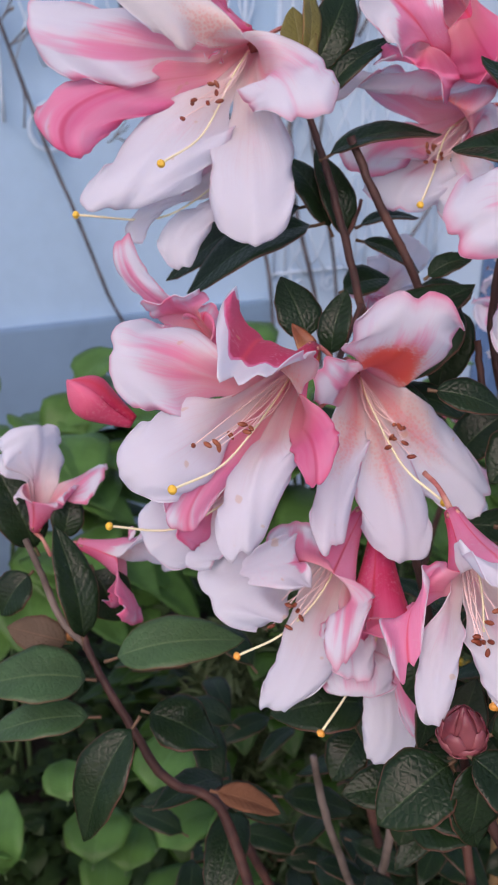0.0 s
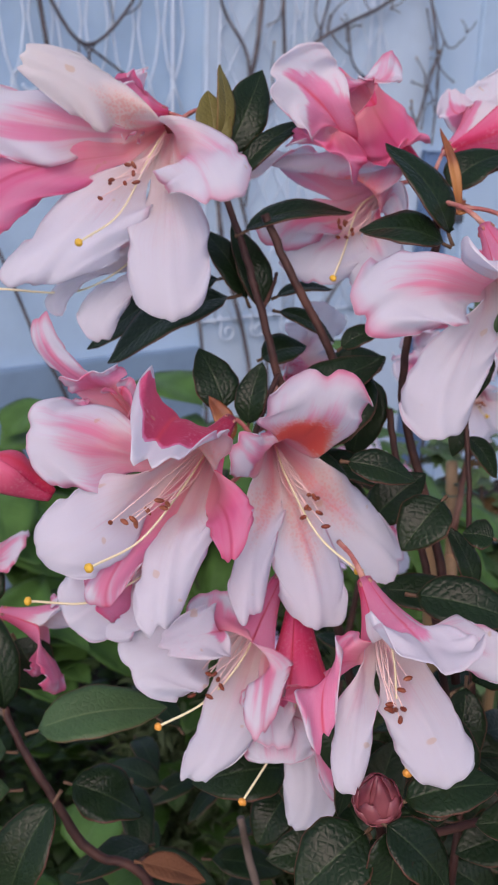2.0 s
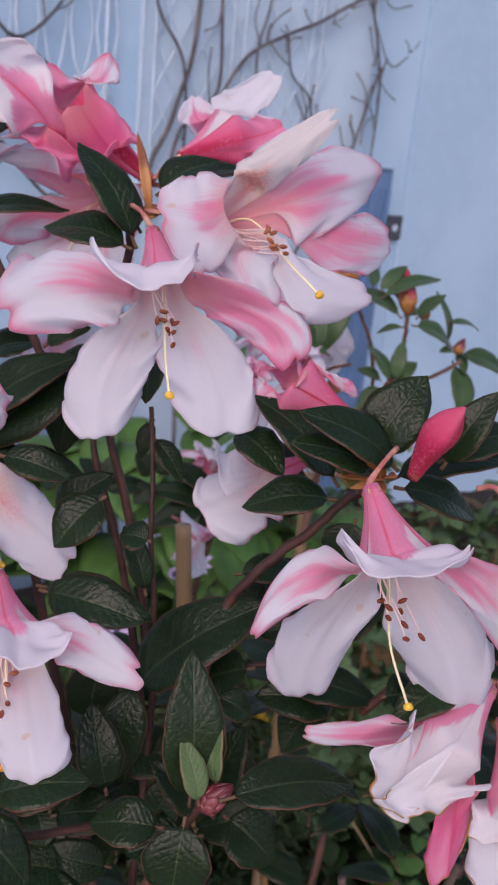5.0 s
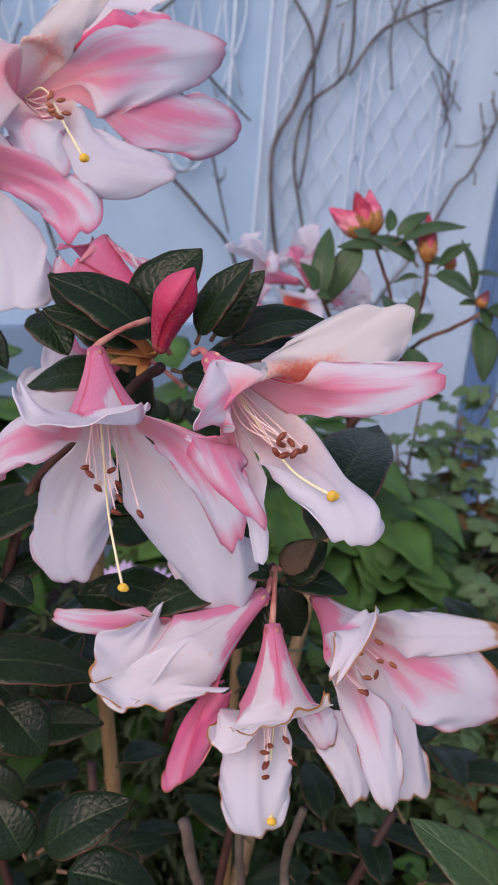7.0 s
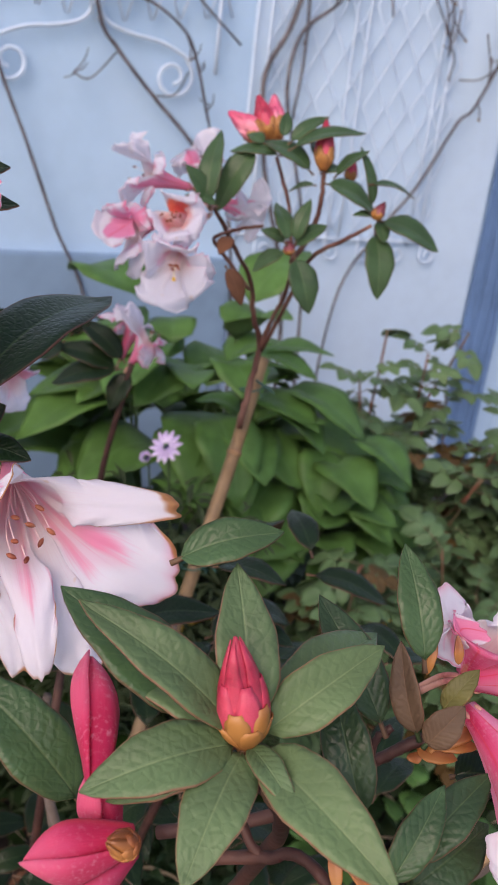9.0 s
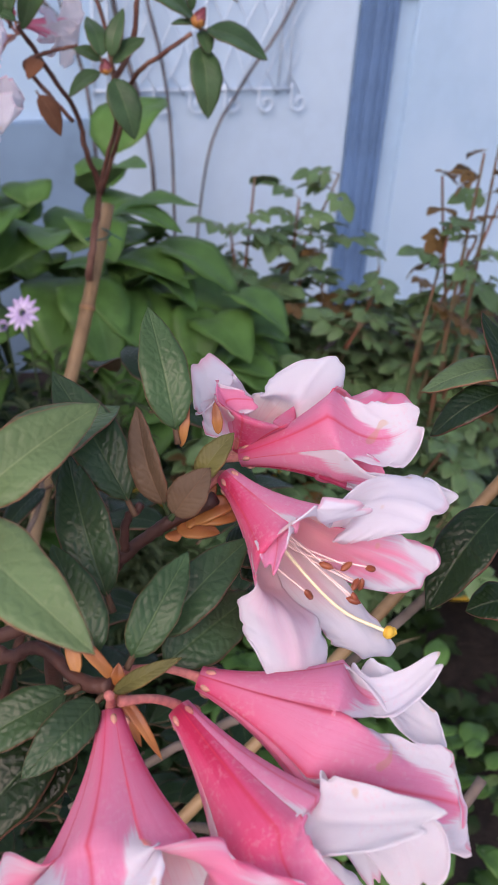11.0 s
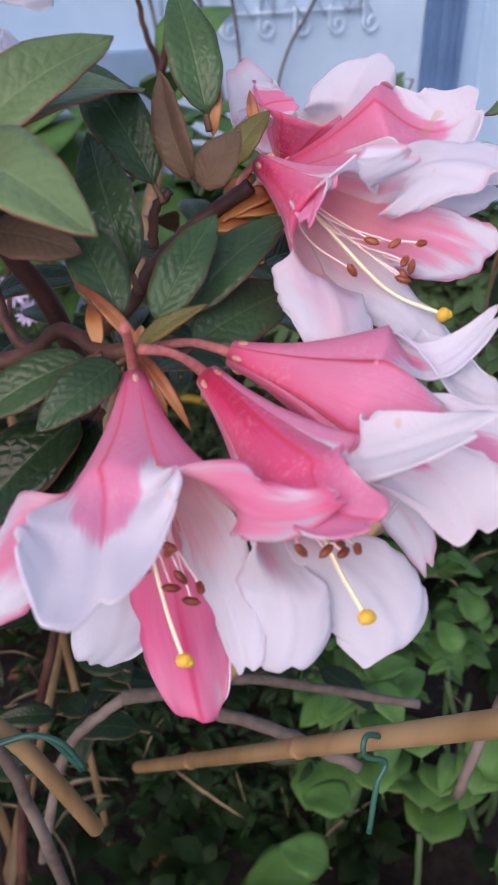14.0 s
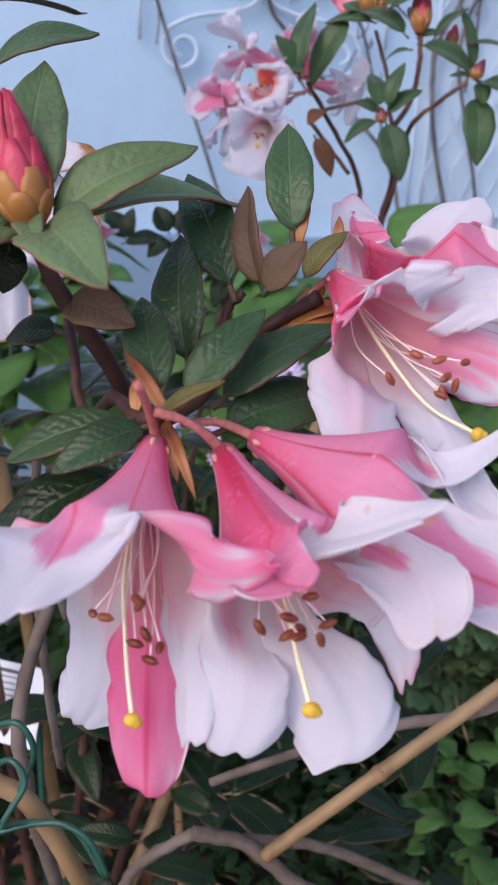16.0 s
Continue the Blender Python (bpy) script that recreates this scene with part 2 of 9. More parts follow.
        hem = calc(nt, "MAXIMUM", calc(nt, "MULTIPLY", v, ramp(nt, along, 0.45, 0.60)), calc(nt, "MULTIPLY_ADD", along, 2.0, -1.0))
        hem = ramp(nt, calc(nt, "ADD", hem, calc(nt, "MULTIPLY", wobble, 0.16)), 0.93, 0.985)
        hem = calc(nt, "MULTIPLY", hem, calc(nt, "MULTIPLY", ramp(nt, patch, -0.25, 0.35), ramp(nt, pink, -0.10, 0.25)))
        body = mixed(nt, calc(nt, "MULTIPLY", hem, 0.75), body, (0.90, 0.14, 0.32))
        thread = calc(nt, "MULTIPLY", ramp(nt, fibre, 0.55, 0.70), ramp(nt, flush, -0.20, 0.55))
        body = mixed(nt, calc(nt, "MULTIPLY", thread, 0.30), body, (0.90, 0.20, 0.40))
        body = mixed(nt, calc(nt, "MULTIPLY", throat, 0.62), body, (0.97, 0.72, 0.58))
        body = mixed(nt, calc(nt, "MULTIPLY", ramp(nt, pink, -0.02, -0.12), 0.6), body, (0.90, 0.85, 0.72))
        streak = calc(nt, "MULTIPLY", ramp(nt, vein, 0.50, 0.68), ramp(nt, along, 0.85, 0.35))
        body = mixed(nt, calc(nt, "MULTIPLY", streak, 0.20), body, (0.78, 0.30, 0.36))
        dots = nt.nodes.new("ShaderNodeTexVoronoi")
        dots.inputs["Scale"].default_value = 750.0
        tc = nt.nodes.new("ShaderNodeTexCoord")
        nt.links.new(tc.outputs["Object"], dots.inputs["Vector"])
        spread = ramp(nt, calc(nt, "ADD", calc(nt, "ABSOLUTE", calc(nt, "SUBTRACT", along, 0.50)), calc(nt, "MULTIPLY", v, 0.18)), 0.29, 0.06)
        spread = calc(nt, "MULTIPLY", spread, spot)
        fill = calc(nt, "MULTIPLY", spread, ramp(nt, calc(nt, "ADD", dots.outputs["Distance"], calc(nt, "MULTIPLY", spread, -0.55)), 0.50, 0.10))
        body = mixed(nt, calc(nt, "MULTIPLY", spread, 0.80), body, (1.0, 0.36, 0.15))
        body = mixed(nt, fill, body, (0.97, 0.13, 0.02))
    # withered brown margin of old flowers, and a few yellow blemishes
    border = calc(nt, "MAXIMUM", calc(nt, "MULTIPLY", along, 0.988), calc(nt, "MULTIPLY", calc(nt, "MULTIPLY_ADD", v, 0.985, 0.005), ramp(nt, along, 0.62, 0.80)))
    rim = ramp(nt, calc(nt, "ADD", border, calc(nt, "MULTIPLY", wobble, 0.20)), 0.962, 0.984)
    rim = calc(nt, "MULTIPLY", calc(nt, "MULTIPLY", rim, old), ramp(nt, calc(nt, "ADD", patch, calc(nt, "MULTIPLY", wobble, 1.5)), -0.45, -0.05))
    body = mixed(nt, rim, body, (0.56, 0.25, 0.05))
    mark = calc(nt, "MULTIPLY", ramp(nt, grain(nt, 130.0, 1.0), 0.74, 0.77), 0.4)
    body = mixed(nt, mark, body, (0.75, 0.48, 0.22))
    nt.links.new(body, b.inputs["Base Color"])
    b.inputs["Roughness"].default_value = 0.55
    b.inputs["Specular IOR Level"].default_value = 0.25
    b.inputs["Sheen Weight"].default_value = 0.12
    cells = nt.nodes.new("ShaderNodeTexVoronoi")
    cells.inputs["Scale"].default_value = 1500.0 if outside else 900.0
    tc2 = nt.nodes.new("ShaderNodeTexCoord")
    nt.links.new(tc2.outputs["Object"], cells.inputs["Vector"])
    crinkle = grain(nt, 240.0, 3.0, 0.6)
    hgt = calc(nt, "ADD", calc(nt, "MULTIPLY", cells.outputs["Distance"], 0.35 if outside else 0.10), calc(nt, "MULTIPLY_ADD", crinkle, 1.3, calc(nt, "MULTIPLY_ADD", vein, 0.6, calc(nt, "MULTIPLY", fibre, 0.9))))
    bumped(nt, b, hgt, 0.38, 0.0006)
    see_through(nt, b, mixed(nt, 0.12 if outside else 0.35, body, white), 0.50 if outside else 0.64)
    return m


def leaf_material(name, top, vein_colour, edge_colour, roughness=0.28, lateral=10.0, clear=0.07, veins=0.6, mottled=0.35, gloss=0.23):
    """A leaf with a midrib, side veins, netted relief and a coloured margin."""
    m, nt, b = material(name)
    uv, across, along = uv_parts(nt)
    s = calc(nt, "MULTIPLY_ADD", across, 2.0, -1.0)
    v = calc(nt, "ABSOLUTE", s)
    info = nt.nodes.new("ShaderNodeObjectInfo")
    soft = grain(nt, 40.0, 4.0)
    fine = grain(nt, 420.0, 3.0)
    phase = calc(nt, "SUBTRACT", calc(nt, "MULTIPLY", along, lateral), calc(nt, "MULTIPLY", v, lateral * 0.22))
    wave = calc(nt, "ABSOLUTE", calc(nt, "SUBTRACT", calc(nt, "FRACT", calc(nt, "MULTIPLY_ADD", soft, 1.1, phase)), 0.5))
    side = ramp(nt, wave, 0.11, 0.0)
    mid = ramp(nt, v, 0.05, 0.012)
    dark = tuple(c * 0.62 for c in top)
    light = (min(1, top[0] * 1.5), min(1, top[1] * 1.32), min(1, top[2] * 1.2))
    body = mixed(nt, ramp(nt, soft, 0.35, 0.68), dark, top)
    body = mixed(nt, calc(nt, "MULTIPLY", info.outputs["Random"], mottled), body, light)
    body = mixed(nt, calc(nt, "MULTIPLY", side, 0.18 * veins), body, vein_colour)
    body = mixed(nt, calc(nt, "MULTIPLY", mid, 0.8 * veins), body, vein_colour)
    edge = calc(nt, "MULTIPLY", ramp(nt, calc(nt, "MULTIPLY_ADD", soft, 0.10, v), 0.99, 1.04), 0.6)
    body = mixed(nt, edge, body, edge_colour)
    nt.links.new(body, b.inputs["Base Color"])
    b.inputs["Roughness"].default_value = roughness
    b.inputs["Specular IOR Level"].default_value = gloss
    net = nt.nodes.new("ShaderNodeTexVoronoi")
    net.feature = "DISTANCE_TO_EDGE"
    net.inputs["Scale"].default_value = 380.0
    tc = nt.nodes.new("ShaderNodeTexCoord")
    nt.links.new(tc.outputs["Object"], net.inputs["Vector"])
    hgt = calc(nt, "ADD", calc(nt, "MULTIPLY", ramp(nt, net.outputs["Distance"], 0.0, 0.30), 0.50), calc(nt, "MULTIPLY", ramp(nt, wave, 0.0, 0.42), 0.34))
    hgt = calc(nt, "ADD", hgt, calc(nt, "MULTIPLY", ramp(nt, v, 0.0, 0.10), 0.8))
    hgt = calc(nt, "ADD", hgt, calc(nt, "MULTIPLY", fine, 0.3))
    bumped(nt, b, hgt, 0.42, 0.0005)
    see_through(nt, b, light, clear)
    return m


PETAL_IN = petal_material("petal inside", False)
PETAL_OUT = petal_material("petal outside", True)
PETAL_ROLLED = petal_material("rolled bud petal", True, (0.92, 0.26, 0.42), (0.80, 0.07, 0.20))
TAG_WHITE = plain("white plastic label", (0.62, 0.70, 0.78), 0.4, 60, 0.05, bump=0.05)
TAG_PRINT = plain("grey print", (0.08, 0.08, 0.09), 0.6, 60, 0.1, bump=0)
FILAMENT = plain("filament", (0.86, 0.68, 0.64), 0.5, 90, 0.1, bump=0)
STYLE = plain("style", (0.82, 0.78, 0.50), 0.45, 90, 0.12, bump=0)
ANTHER = plain("anther", (0.22, 0.040, 0.014), 0.4, 400, 0.35, second=(0.40, 0.13, 0.055), depth=0.0003)
STIGMA = plain("stigma", (0.80, 0.50, 0.05), 0.5, 500, 0.2, depth=0.0003)
STIGMA_OLD = plain("old stigma", (0.80, 0.36, 0.06), 0.5, 500, 0.2, depth=0.0003)
STALK = plain("fuzzy flower stalk", (0.52, 0.17, 0.15), 0.75, 700, 0.3, second=(0.60, 0.32, 0.24), bump=0.6, depth=0.0005)
BARK = plain("young red-brown bark", (0.052, 0.018, 0.013), 0.6, 260, 0.35, second=(0.10, 0.042, 0.028), bump=0.5)
TWIG = plain("red-brown twig bark", (0.12, 0.045, 0.030), 0.6, 260, 0.35, second=(0.20, 0.10, 0.07), bump=0.5)
SCALE = plain("bud scale", (0.27, 0.075, 0.022), 0.45, 200, 0.4, second=(0.42, 0.19, 0.05), bump=0.3)
BUD_RED = plain("red flower bud", (0.46, 0.022, 0.06), 0.5, 350, 0.35, second=(0.60, 0.07, 0.12), bump=0.6)
BUD_DULL = plain("dull red winter bud", (0.17, 0.024, 0.036), 0.36, 250, 0.4, second=(0.24, 0.065, 0.075), bump=0.4)
LEAF_TOP = leaf_material("dark leathery leaf", (0.0095, 0.028, 0.0105), (0.050, 0.090, 0.038), (0.17, 0.065, 0.05))
LEAF_PALE = leaf_material("young green leaf", (0.092, 0.172, 0.076), (0.18, 0.26, 0.12), (0.30, 0.09, 0.07), 0.40)
LEAF_MID = leaf_material("green leathery leaf", (0.045, 0.108, 0.046), (0.12, 0.19, 0.08), (0.15, 0.06, 0.04))
LEAF_DEEP = leaf_material("deep green leathery leaf", (0.034, 0.080, 0.037), (0.085, 0.14, 0.06), (0.17, 0.055, 0.045))
LEAF_BACK = leaf_material("leaf underside", (0.105, 0.074, 0.046), (0.17, 0.10, 0.06), (0.20, 0.09, 0.05), 0.55)
PETAL_BUD = plain("pink flower bud", (0.72, 0.10, 0.20), 0.5, 300, 0.25, second=(0.80, 0.30, 0.36), bump=0.3)
LEAF_OLIVE = leaf_material("olive young leaf", (0.15, 0.15, 0.045), (0.22, 0.21, 0.09), (0.26, 0.12, 0.05), 0.42)
DEAD_LEAF = leaf_material("dead brown leaf", (0.16, 0.075, 0.04), (0.22, 0.12, 0.07), (0.14, 0.06, 0.03), 0.8)
BROAD_TOP = leaf_material("broad soft leaf", (0.082, 0.220, 0.056), (0.12, 0.27, 0.10), (0.06, 0.14, 0.02), 0.36, 11.0, 0.25, 0.5)
# darkened copy of the broad soft leaf, with shade in its base colour
BROAD_SHADED = leaf_material("broad leaf, shade in colour", (0.022, 0.070, 0.012), (0.05, 0.12, 0.03), (0.03, 0.07, 0.012), 0.4, 11.0, 0.12, 0.5)
BROAD_BACK = leaf_material("broad leaf underside", (0.10, 0.19, 0.08), (0.15, 0.26, 0.12), (0.1, 0.19, 0.08), 0.6, 11.0, 0.25, 0.5)
ROSE_TOP = leaf_material("rose leaf", (0.095, 0.200, 0.090), (0.12, 0.23, 0.12), (0.10, 0.08, 0.05), 0.32, 12.0, 0.18, 0.4, 0.7)
ROSE_YOUNG = leaf_material("bronze young rose leaf", (0.13, 0.09, 0.035), (0.18, 0.14, 0.06), (0.2, 0.05, 0.03), 0.4, 12.0, 0.25, 0.3, 0.7)
# ground leaf with the shrub's shade put into its base colour
SHADE_LEAF = leaf_material("undergrowth leaf, shade in colour", (0.008, 0.024, 0.007), (0.020, 0.045, 0.018), (0.02, 0.045, 0.012), 0.6, 9.0, 0.05, 0.4, 0.6, 0.12)
GROUND_LEAF = leaf_material("ground cover leaf", (0.019, 0.050, 0.014), (0.042, 0.088, 0.032), (0.06, 0.1, 0.05), 0.5, 9.0, 0.2, 0.4, 0.6)
CANE = plain("bamboo cane", (0.25, 0.155, 0.065), 0.5, 160, 0.3, second=(0.36, 0.24, 0.12), bump=0.25, stretch=(1, 1, 0.15))
CANE_NODE = plain("bamboo node", (0.26, 0.15, 0.07), 0.6, 200, 0.3)
DRY = plain("dry grey twig", (0.115, 0.090, 0.070), 0.8, 180, 0.35, second=(0.19, 0.155, 0.13), bump=0.6)
TIE = plain("green garden wire", (0.012, 0.09, 0.062), 0.4, 200, 0.2, bump=0.1)


def bed_ground():
    """Dark bed soil, and an added pale ground, out of view, to bounce light up."""
    m, nt, b = material("garden ground")
    place = nt.nodes.new("ShaderNodeNewGeometry")
    sep = nt.nodes.new("ShaderNodeSeparateXYZ")
    nt.links.new(place.outputs["Position"], sep.inputs[0])
    fine = grain(nt, 60.0, 5.0)
    soil = mixed(nt, ramp(nt, fine, 0.3, 0.7), (0.010, 0.0075, 0.006), (0.028, 0.021, 0.016))
    # pale area added unseen on the near side to bounce light onto the petals
    bounce_pale = mixed(nt, ramp(nt, fine, 0.3, 0.7), (0.26, 0.25, 0.235), (0.42, 0.41, 0.39))
    edge = ramp(nt, calc(nt, "MULTIPLY_ADD", grain(nt, 4.0, 3.0), 0.12, sep.outputs[1]), -0.02, -0.06)
    nt.links.new(mixed(nt, edge, soil, bounce_pale), b.inputs["Base Color"])
    b.inputs["Roughness"].default_value = 0.95
    bumped(nt, b, fine, 1.0, 0.006)
    return m


WALL = plain("pale blue painted render", (0.355, 0.57, 0.745), 0.75, 25, 0.04, second=(0.39, 0.60, 0.765), bump=0.25, depth=0.0006)
PALE_PANEL = plain("pale grey-white painted board", (0.43, 0.62, 0.765), 0.7, 25, 0.05, second=(0.455, 0.645, 0.775), bump=0.2, depth=0.0006)
PLINTH = plain("blue-grey plinth", (0.17, 0.30, 0.42), 0.8, 30, 0.1, bump=0.4)
IRON = plain("white painted iron", (0.50, 0.66, 0.78), 0.6, 60, 0.1, bump=0.1)
POST = plain("steel-blue painted post", (0.10, 0.21, 0.38), 0.45, 40, 0.15, bump=0.15)
BRACKET = plain("dark steel", (0.10, 0.12, 0.15), 0.4, 80, 0.2, metal=0.6)
VINE = plain("climber stem", (0.085, 0.085, 0.095), 0.85, 150, 0.35, second=(0.15, 0.145, 0.15), bump=0.6)
MAUVE = plain("mauve daisy petal", (0.58, 0.46, 0.72), 0.5, 200, 0.12, second=(0.70, 0.62, 0.80), bump=0.1)
DAISY_EYE = plain("daisy eye", (0.05, 0.04, 0.12), 0.6, 400, 0.4)

# ---- how plants are made ----
def petal(parent, base, mouth, rim, tip, mid, half, turn_from, turn_to, ruffle=1.0, cup=0.16, pink=0.4, spot=0.0, old=0.0, seed=0, back_pink=None):
    """One fifth of a funnel-shaped flower: its share of the tube, and the lobe that opens out past mid, where it is
    widest (half: half its width there, as a vector), to tip."""
    base, mouth, tip, mid, half = (np.asarray(p, dtype=float) for p in (base, mouth, tip, mid, half))
    axis = unit(mouth - base)
    depth = np.linalg.norm(mouth - base)
    out = tip - mouth
    out = unit(out - axis * (out @ axis))
    side = np.cross(axis, out)
    if half @ side < 0:
        half = -half
    nu, nt_, nv = 30, 9, 25
    rng = np.random.RandomState(seed)
    v = np.linspace(-1, 1, nv)
    turn = np.where(v < 0, -v * turn_from, v * turn_to)
    ring = np.cos(turn)[:, None] * out + np.sin(turn)[:, None] * side
    rows, along = [], []
    for k in range(nt_):
        x = k / (nt_ - 1) * 0.98
        r = 0.0026 + (rim - 0.0026) * (0.40 * x + 0.60 * x ** 2.0)
        rows.append(base + axis * depth * x + ring * r * (1 + 0.07 * x * np.cos(math.pi * v))[:, None])
        along.append(0.45 * x)
    edge = mouth + out * rim
    width = np.linalg.norm(half)
    root = max(0.90 * width, 0.66 * rim)
    # the middle line: through edge, mid (at 0.52) and tip
    m = 0.52
    bend = (mid - edge * (1 - m) ** 2 - tip * m * m) / (2 * m * (1 - m))
    p_a, p_b, p_c, p_d = rng.uniform(0, 6, 4)
    lens = 1 - 0.40 * np.abs(v) ** 2.6 - rng.uniform(0.02, 0.07) * np.exp(-((v - rng.uniform(-0.25, 0.25)) / 0.12) ** 2)
    lens += 0.018 * np.sin(v * 7 + p_a) + 0.009 * np.sin(v * 15 + p_b)
    rimrow = ring * rim - out * rim
    roll = rng.uniform(0.7, 1.3)
    for i in range(1, nu):
        q = i / (nu - 1)
        qq = (q * lens)[:, None]
        line = edge * (1 - qq) ** 2 + 2 * bend * qq * (1 - qq) + tip * qq * qq
        way = 2 * (bend - edge) * (1 - qq) + 2 * (tip - bend) * qq
        way /= np.linalg.norm(way, axis=1)[:, None] + 1e-12
        k = step01(q / 0.42)
        sid = unit(side * (1 - k) + unit(half) * k)
        nrm = np.cross(sid, way)
        nrm /= np.linalg.norm(nrm, axis=1)[:, None] + 1e-12
        wid = (root + (width - root) * step01(q / 0.60)) * (1 + 0.035 * np.sin(13 * q + p_d) + 0.02 * np.sin(29 * q + p_a))
        lip = np.abs(v) ** 3 * step01((q - 0.25) / 0.5)
        wave = ruffle * width * q ** 1.2 * (0.17 * np.abs(v) ** 1.5 * np.sin(8.0 * q + 2.4 * v + p_a) + 0.12 * np.abs(v) ** 2 * np.sin(17 * q + p_b + 3 * v)
                                            + 0.05 * np.sin(4.2 * v + p_c + 2 * q) + 0.06 * q * q * np.sin(8 * v + p_d) + 0.022 * q ** 4 * np.sin(17 * v + p_c)
                                            + 0.022 * np.sin(6.5 * v + 5.0 * q + p_b) * np.sin(9.0 * q + p_d))
        crease = -0.07 * width * np.exp(-(v / 0.12) ** 2) * (1 - 0.4 * q)
        veins = 0.012 * width * np.sin(15 * v + p_d) * (1 - q)
        spread = sid * (v * wid * (1 - 0.06 * lip))[:, None] + nrm * (cup * wid * (v * v + 0.9 * roll * lip + 0.7 * q ** 4) + wave + crease + veins)[:, None]
        rows.append(line + rimrow * (1 - k) + spread * k)
        along.append(0.45 + 0.55 * q)
    grid = np.array(rows)
    verts, faces, back = sheet(grid, 0.0004)
    uv = np.stack(np.meshgrid(v * 0.5 + 0.5, along), axis=-1).reshape(-1, 2)
    return mesh_object("petal", verts, faces, [PETAL_OUT, PETAL_IN], parent, "", True, np.concatenate([uv, uv]), back,
                       {"pink": pink, "back": pink if back_pink is None else back_pink, "spot": spot, "old": old})


def flower(shrub, base, mouth, tips, joint=None, style=None, stamens=8, rim=0.011, old=0.0, spot=0.0, stig=0, seed=0, droop=1.0, wavy=1.0, label=""):
    """A five-lobed rhododendron flower. tips: for each lobe, in any order, its tip, its middle, half its width as a
    vector, and how pink it is inside (and outside); or (tip, half width, curl, pink, twist). The lobe with spots is the first. joint: where its stalk leaves the twig; style: where its stigma ends."""
    base, mouth = np.asarray(base, dtype=float), np.asarray(mouth, dtype=float)
    axis = unit(mouth - base)
    joint = np.asarray(joint if joint is not None else base - axis * 0.012, dtype=float)
    pieces = [(*tube(smooth_line([joint, (joint + base) / 2 + np.array([0, 0, 0.002]), base - axis * 0.001, base + axis * 0.003], 4), [0.0011, 0.0009, 0.0012, 0.0027], 8, 0.08, seed), 0)]
    for k in range(5):
        a = k * 1.2566
        ref = unit(np.cross(axis, [0.3, 0.2, 0.9]))
        d = math.cos(a) * ref + math.sin(a) * np.cross(axis, ref)
        pieces.append((*blob(base + axis * 0.0022 + d * 0.0030, axis + d * 0.4, 0.0030, 0.0008, 6, 3), 0))
    head = mesh_object("flower", *joined(*pieces)[:2], STALK, shrub, label)
    # the share of the tube that each lobe takes: up to halfway to its neighbours
    ref = None
    turns = []
    for t in tips:
        out = np.asarray(t[0], dtype=float) - mouth
        out = unit(out - axis * (out @ axis))
        if ref is None:
            ref = out
        turns.append(math.atan2(np.cross(ref, out) @ axis, ref @ out) % (2 * math.pi))
    order = sorted(range(len(tips)), key=lambda k: turns[k])
    for n, k in enumerate(order):
        ahead = (turns[order[(n + 1) % len(order)]] - turns[k]) % (2 * math.pi)
        behind = (turns[k] - turns[order[n - 1]]) % (2 * math.pi)
        back_pink = None
        if not isinstance(tips[k][1], float):
            place, mid, half, pink, *more = tips[k]
            back_pink = more[0] if more else None
        else:
            place, width, curl, pink, twist = tips[k]
            place = np.asarray(place, dtype=float)
            out = place - mouth
            out = unit(out - axis * (out @ axis))
            mid = mouth + out * rim + (place - mouth - out * rim) * 0.55 + axis * np.linalg.norm(place - mouth) * (0.10 + 0.12 * curl)
            half = np.cross(axis, out) * width * 1.2
        petal(head, base, mouth, rim * (1 + 0.006 * k), place, mid, half, -behind / 2 - 0.03, ahead / 2 + 0.03, (0.9 + 0.3 * old) * wavy, 0.14, pink,
              spot if k == 0 else spot * 0.15, old, seed * 7 + k, back_pink)
    rng = np.random.RandomState(seed + 50)
    lower = np.array([0, 0, -1.0])
    lower = unit(lower - axis * (lower @ axis)) if abs(axis[2]) < 0.95 else ref
    across = np.cross(axis, lower)
    depth = np.linalg.norm(mouth - base)
    for k in range(stamens):
        a = 2 * math.pi * (k + rng.uniform(-0.3, 0.3)) / stamens
        fan = rim * (0.25 + 0.5 * rng.rand())
        d = lower * (0.35 + math.sin(a)) * droop + across * math.cos(a)
        end = mouth + axis * depth * rng.uniform(0.10, 0.52) + d * fan
        if style is not None:
            end = mouth + (np.asarray(style, dtype=float) - mouth) * rng.uniform(0.22, 0.62) + across * fan * rng.uniform(-0.9, 0.9) + lower * fan * rng.uniform(-0.6, 0.5)
        root = base + axis * depth * 0.30
        bend = (root + end) / 2 + d * fan * 0.35 + lower * 0.002 * droop
        line = smooth_line([root, bend, end], 5)
        tipway = unit(unit(np.cross(axis, d)) * rng.uniform(-1, 1) + axis * rng.uniform(-0.2, 0.8) + across * 0.4)
        v, f, ids = joined((*tube(line, [0.00030, 0.00024], 5), 0), (*blob(end + axis * 0.0004, tipway, 0.0038, 0.00088, 7, 4), 1))
        mesh_object("stamen", v, f, [FILAMENT, ANTHER], head, "", True, None, ids)
    if style is not None:
        style = np.asarray(style, dtype=float)
        root = base + axis * depth * 0.35
        bend = mouth + (style - mouth) * 0.45 + lower * np.linalg.norm(style - mouth) * 0.16 + axis * 0.003
        line = smooth_line([root, mouth + lower * rim * 0.25, bend, style], 7)
        end = unit(line[-1] - line[-2])
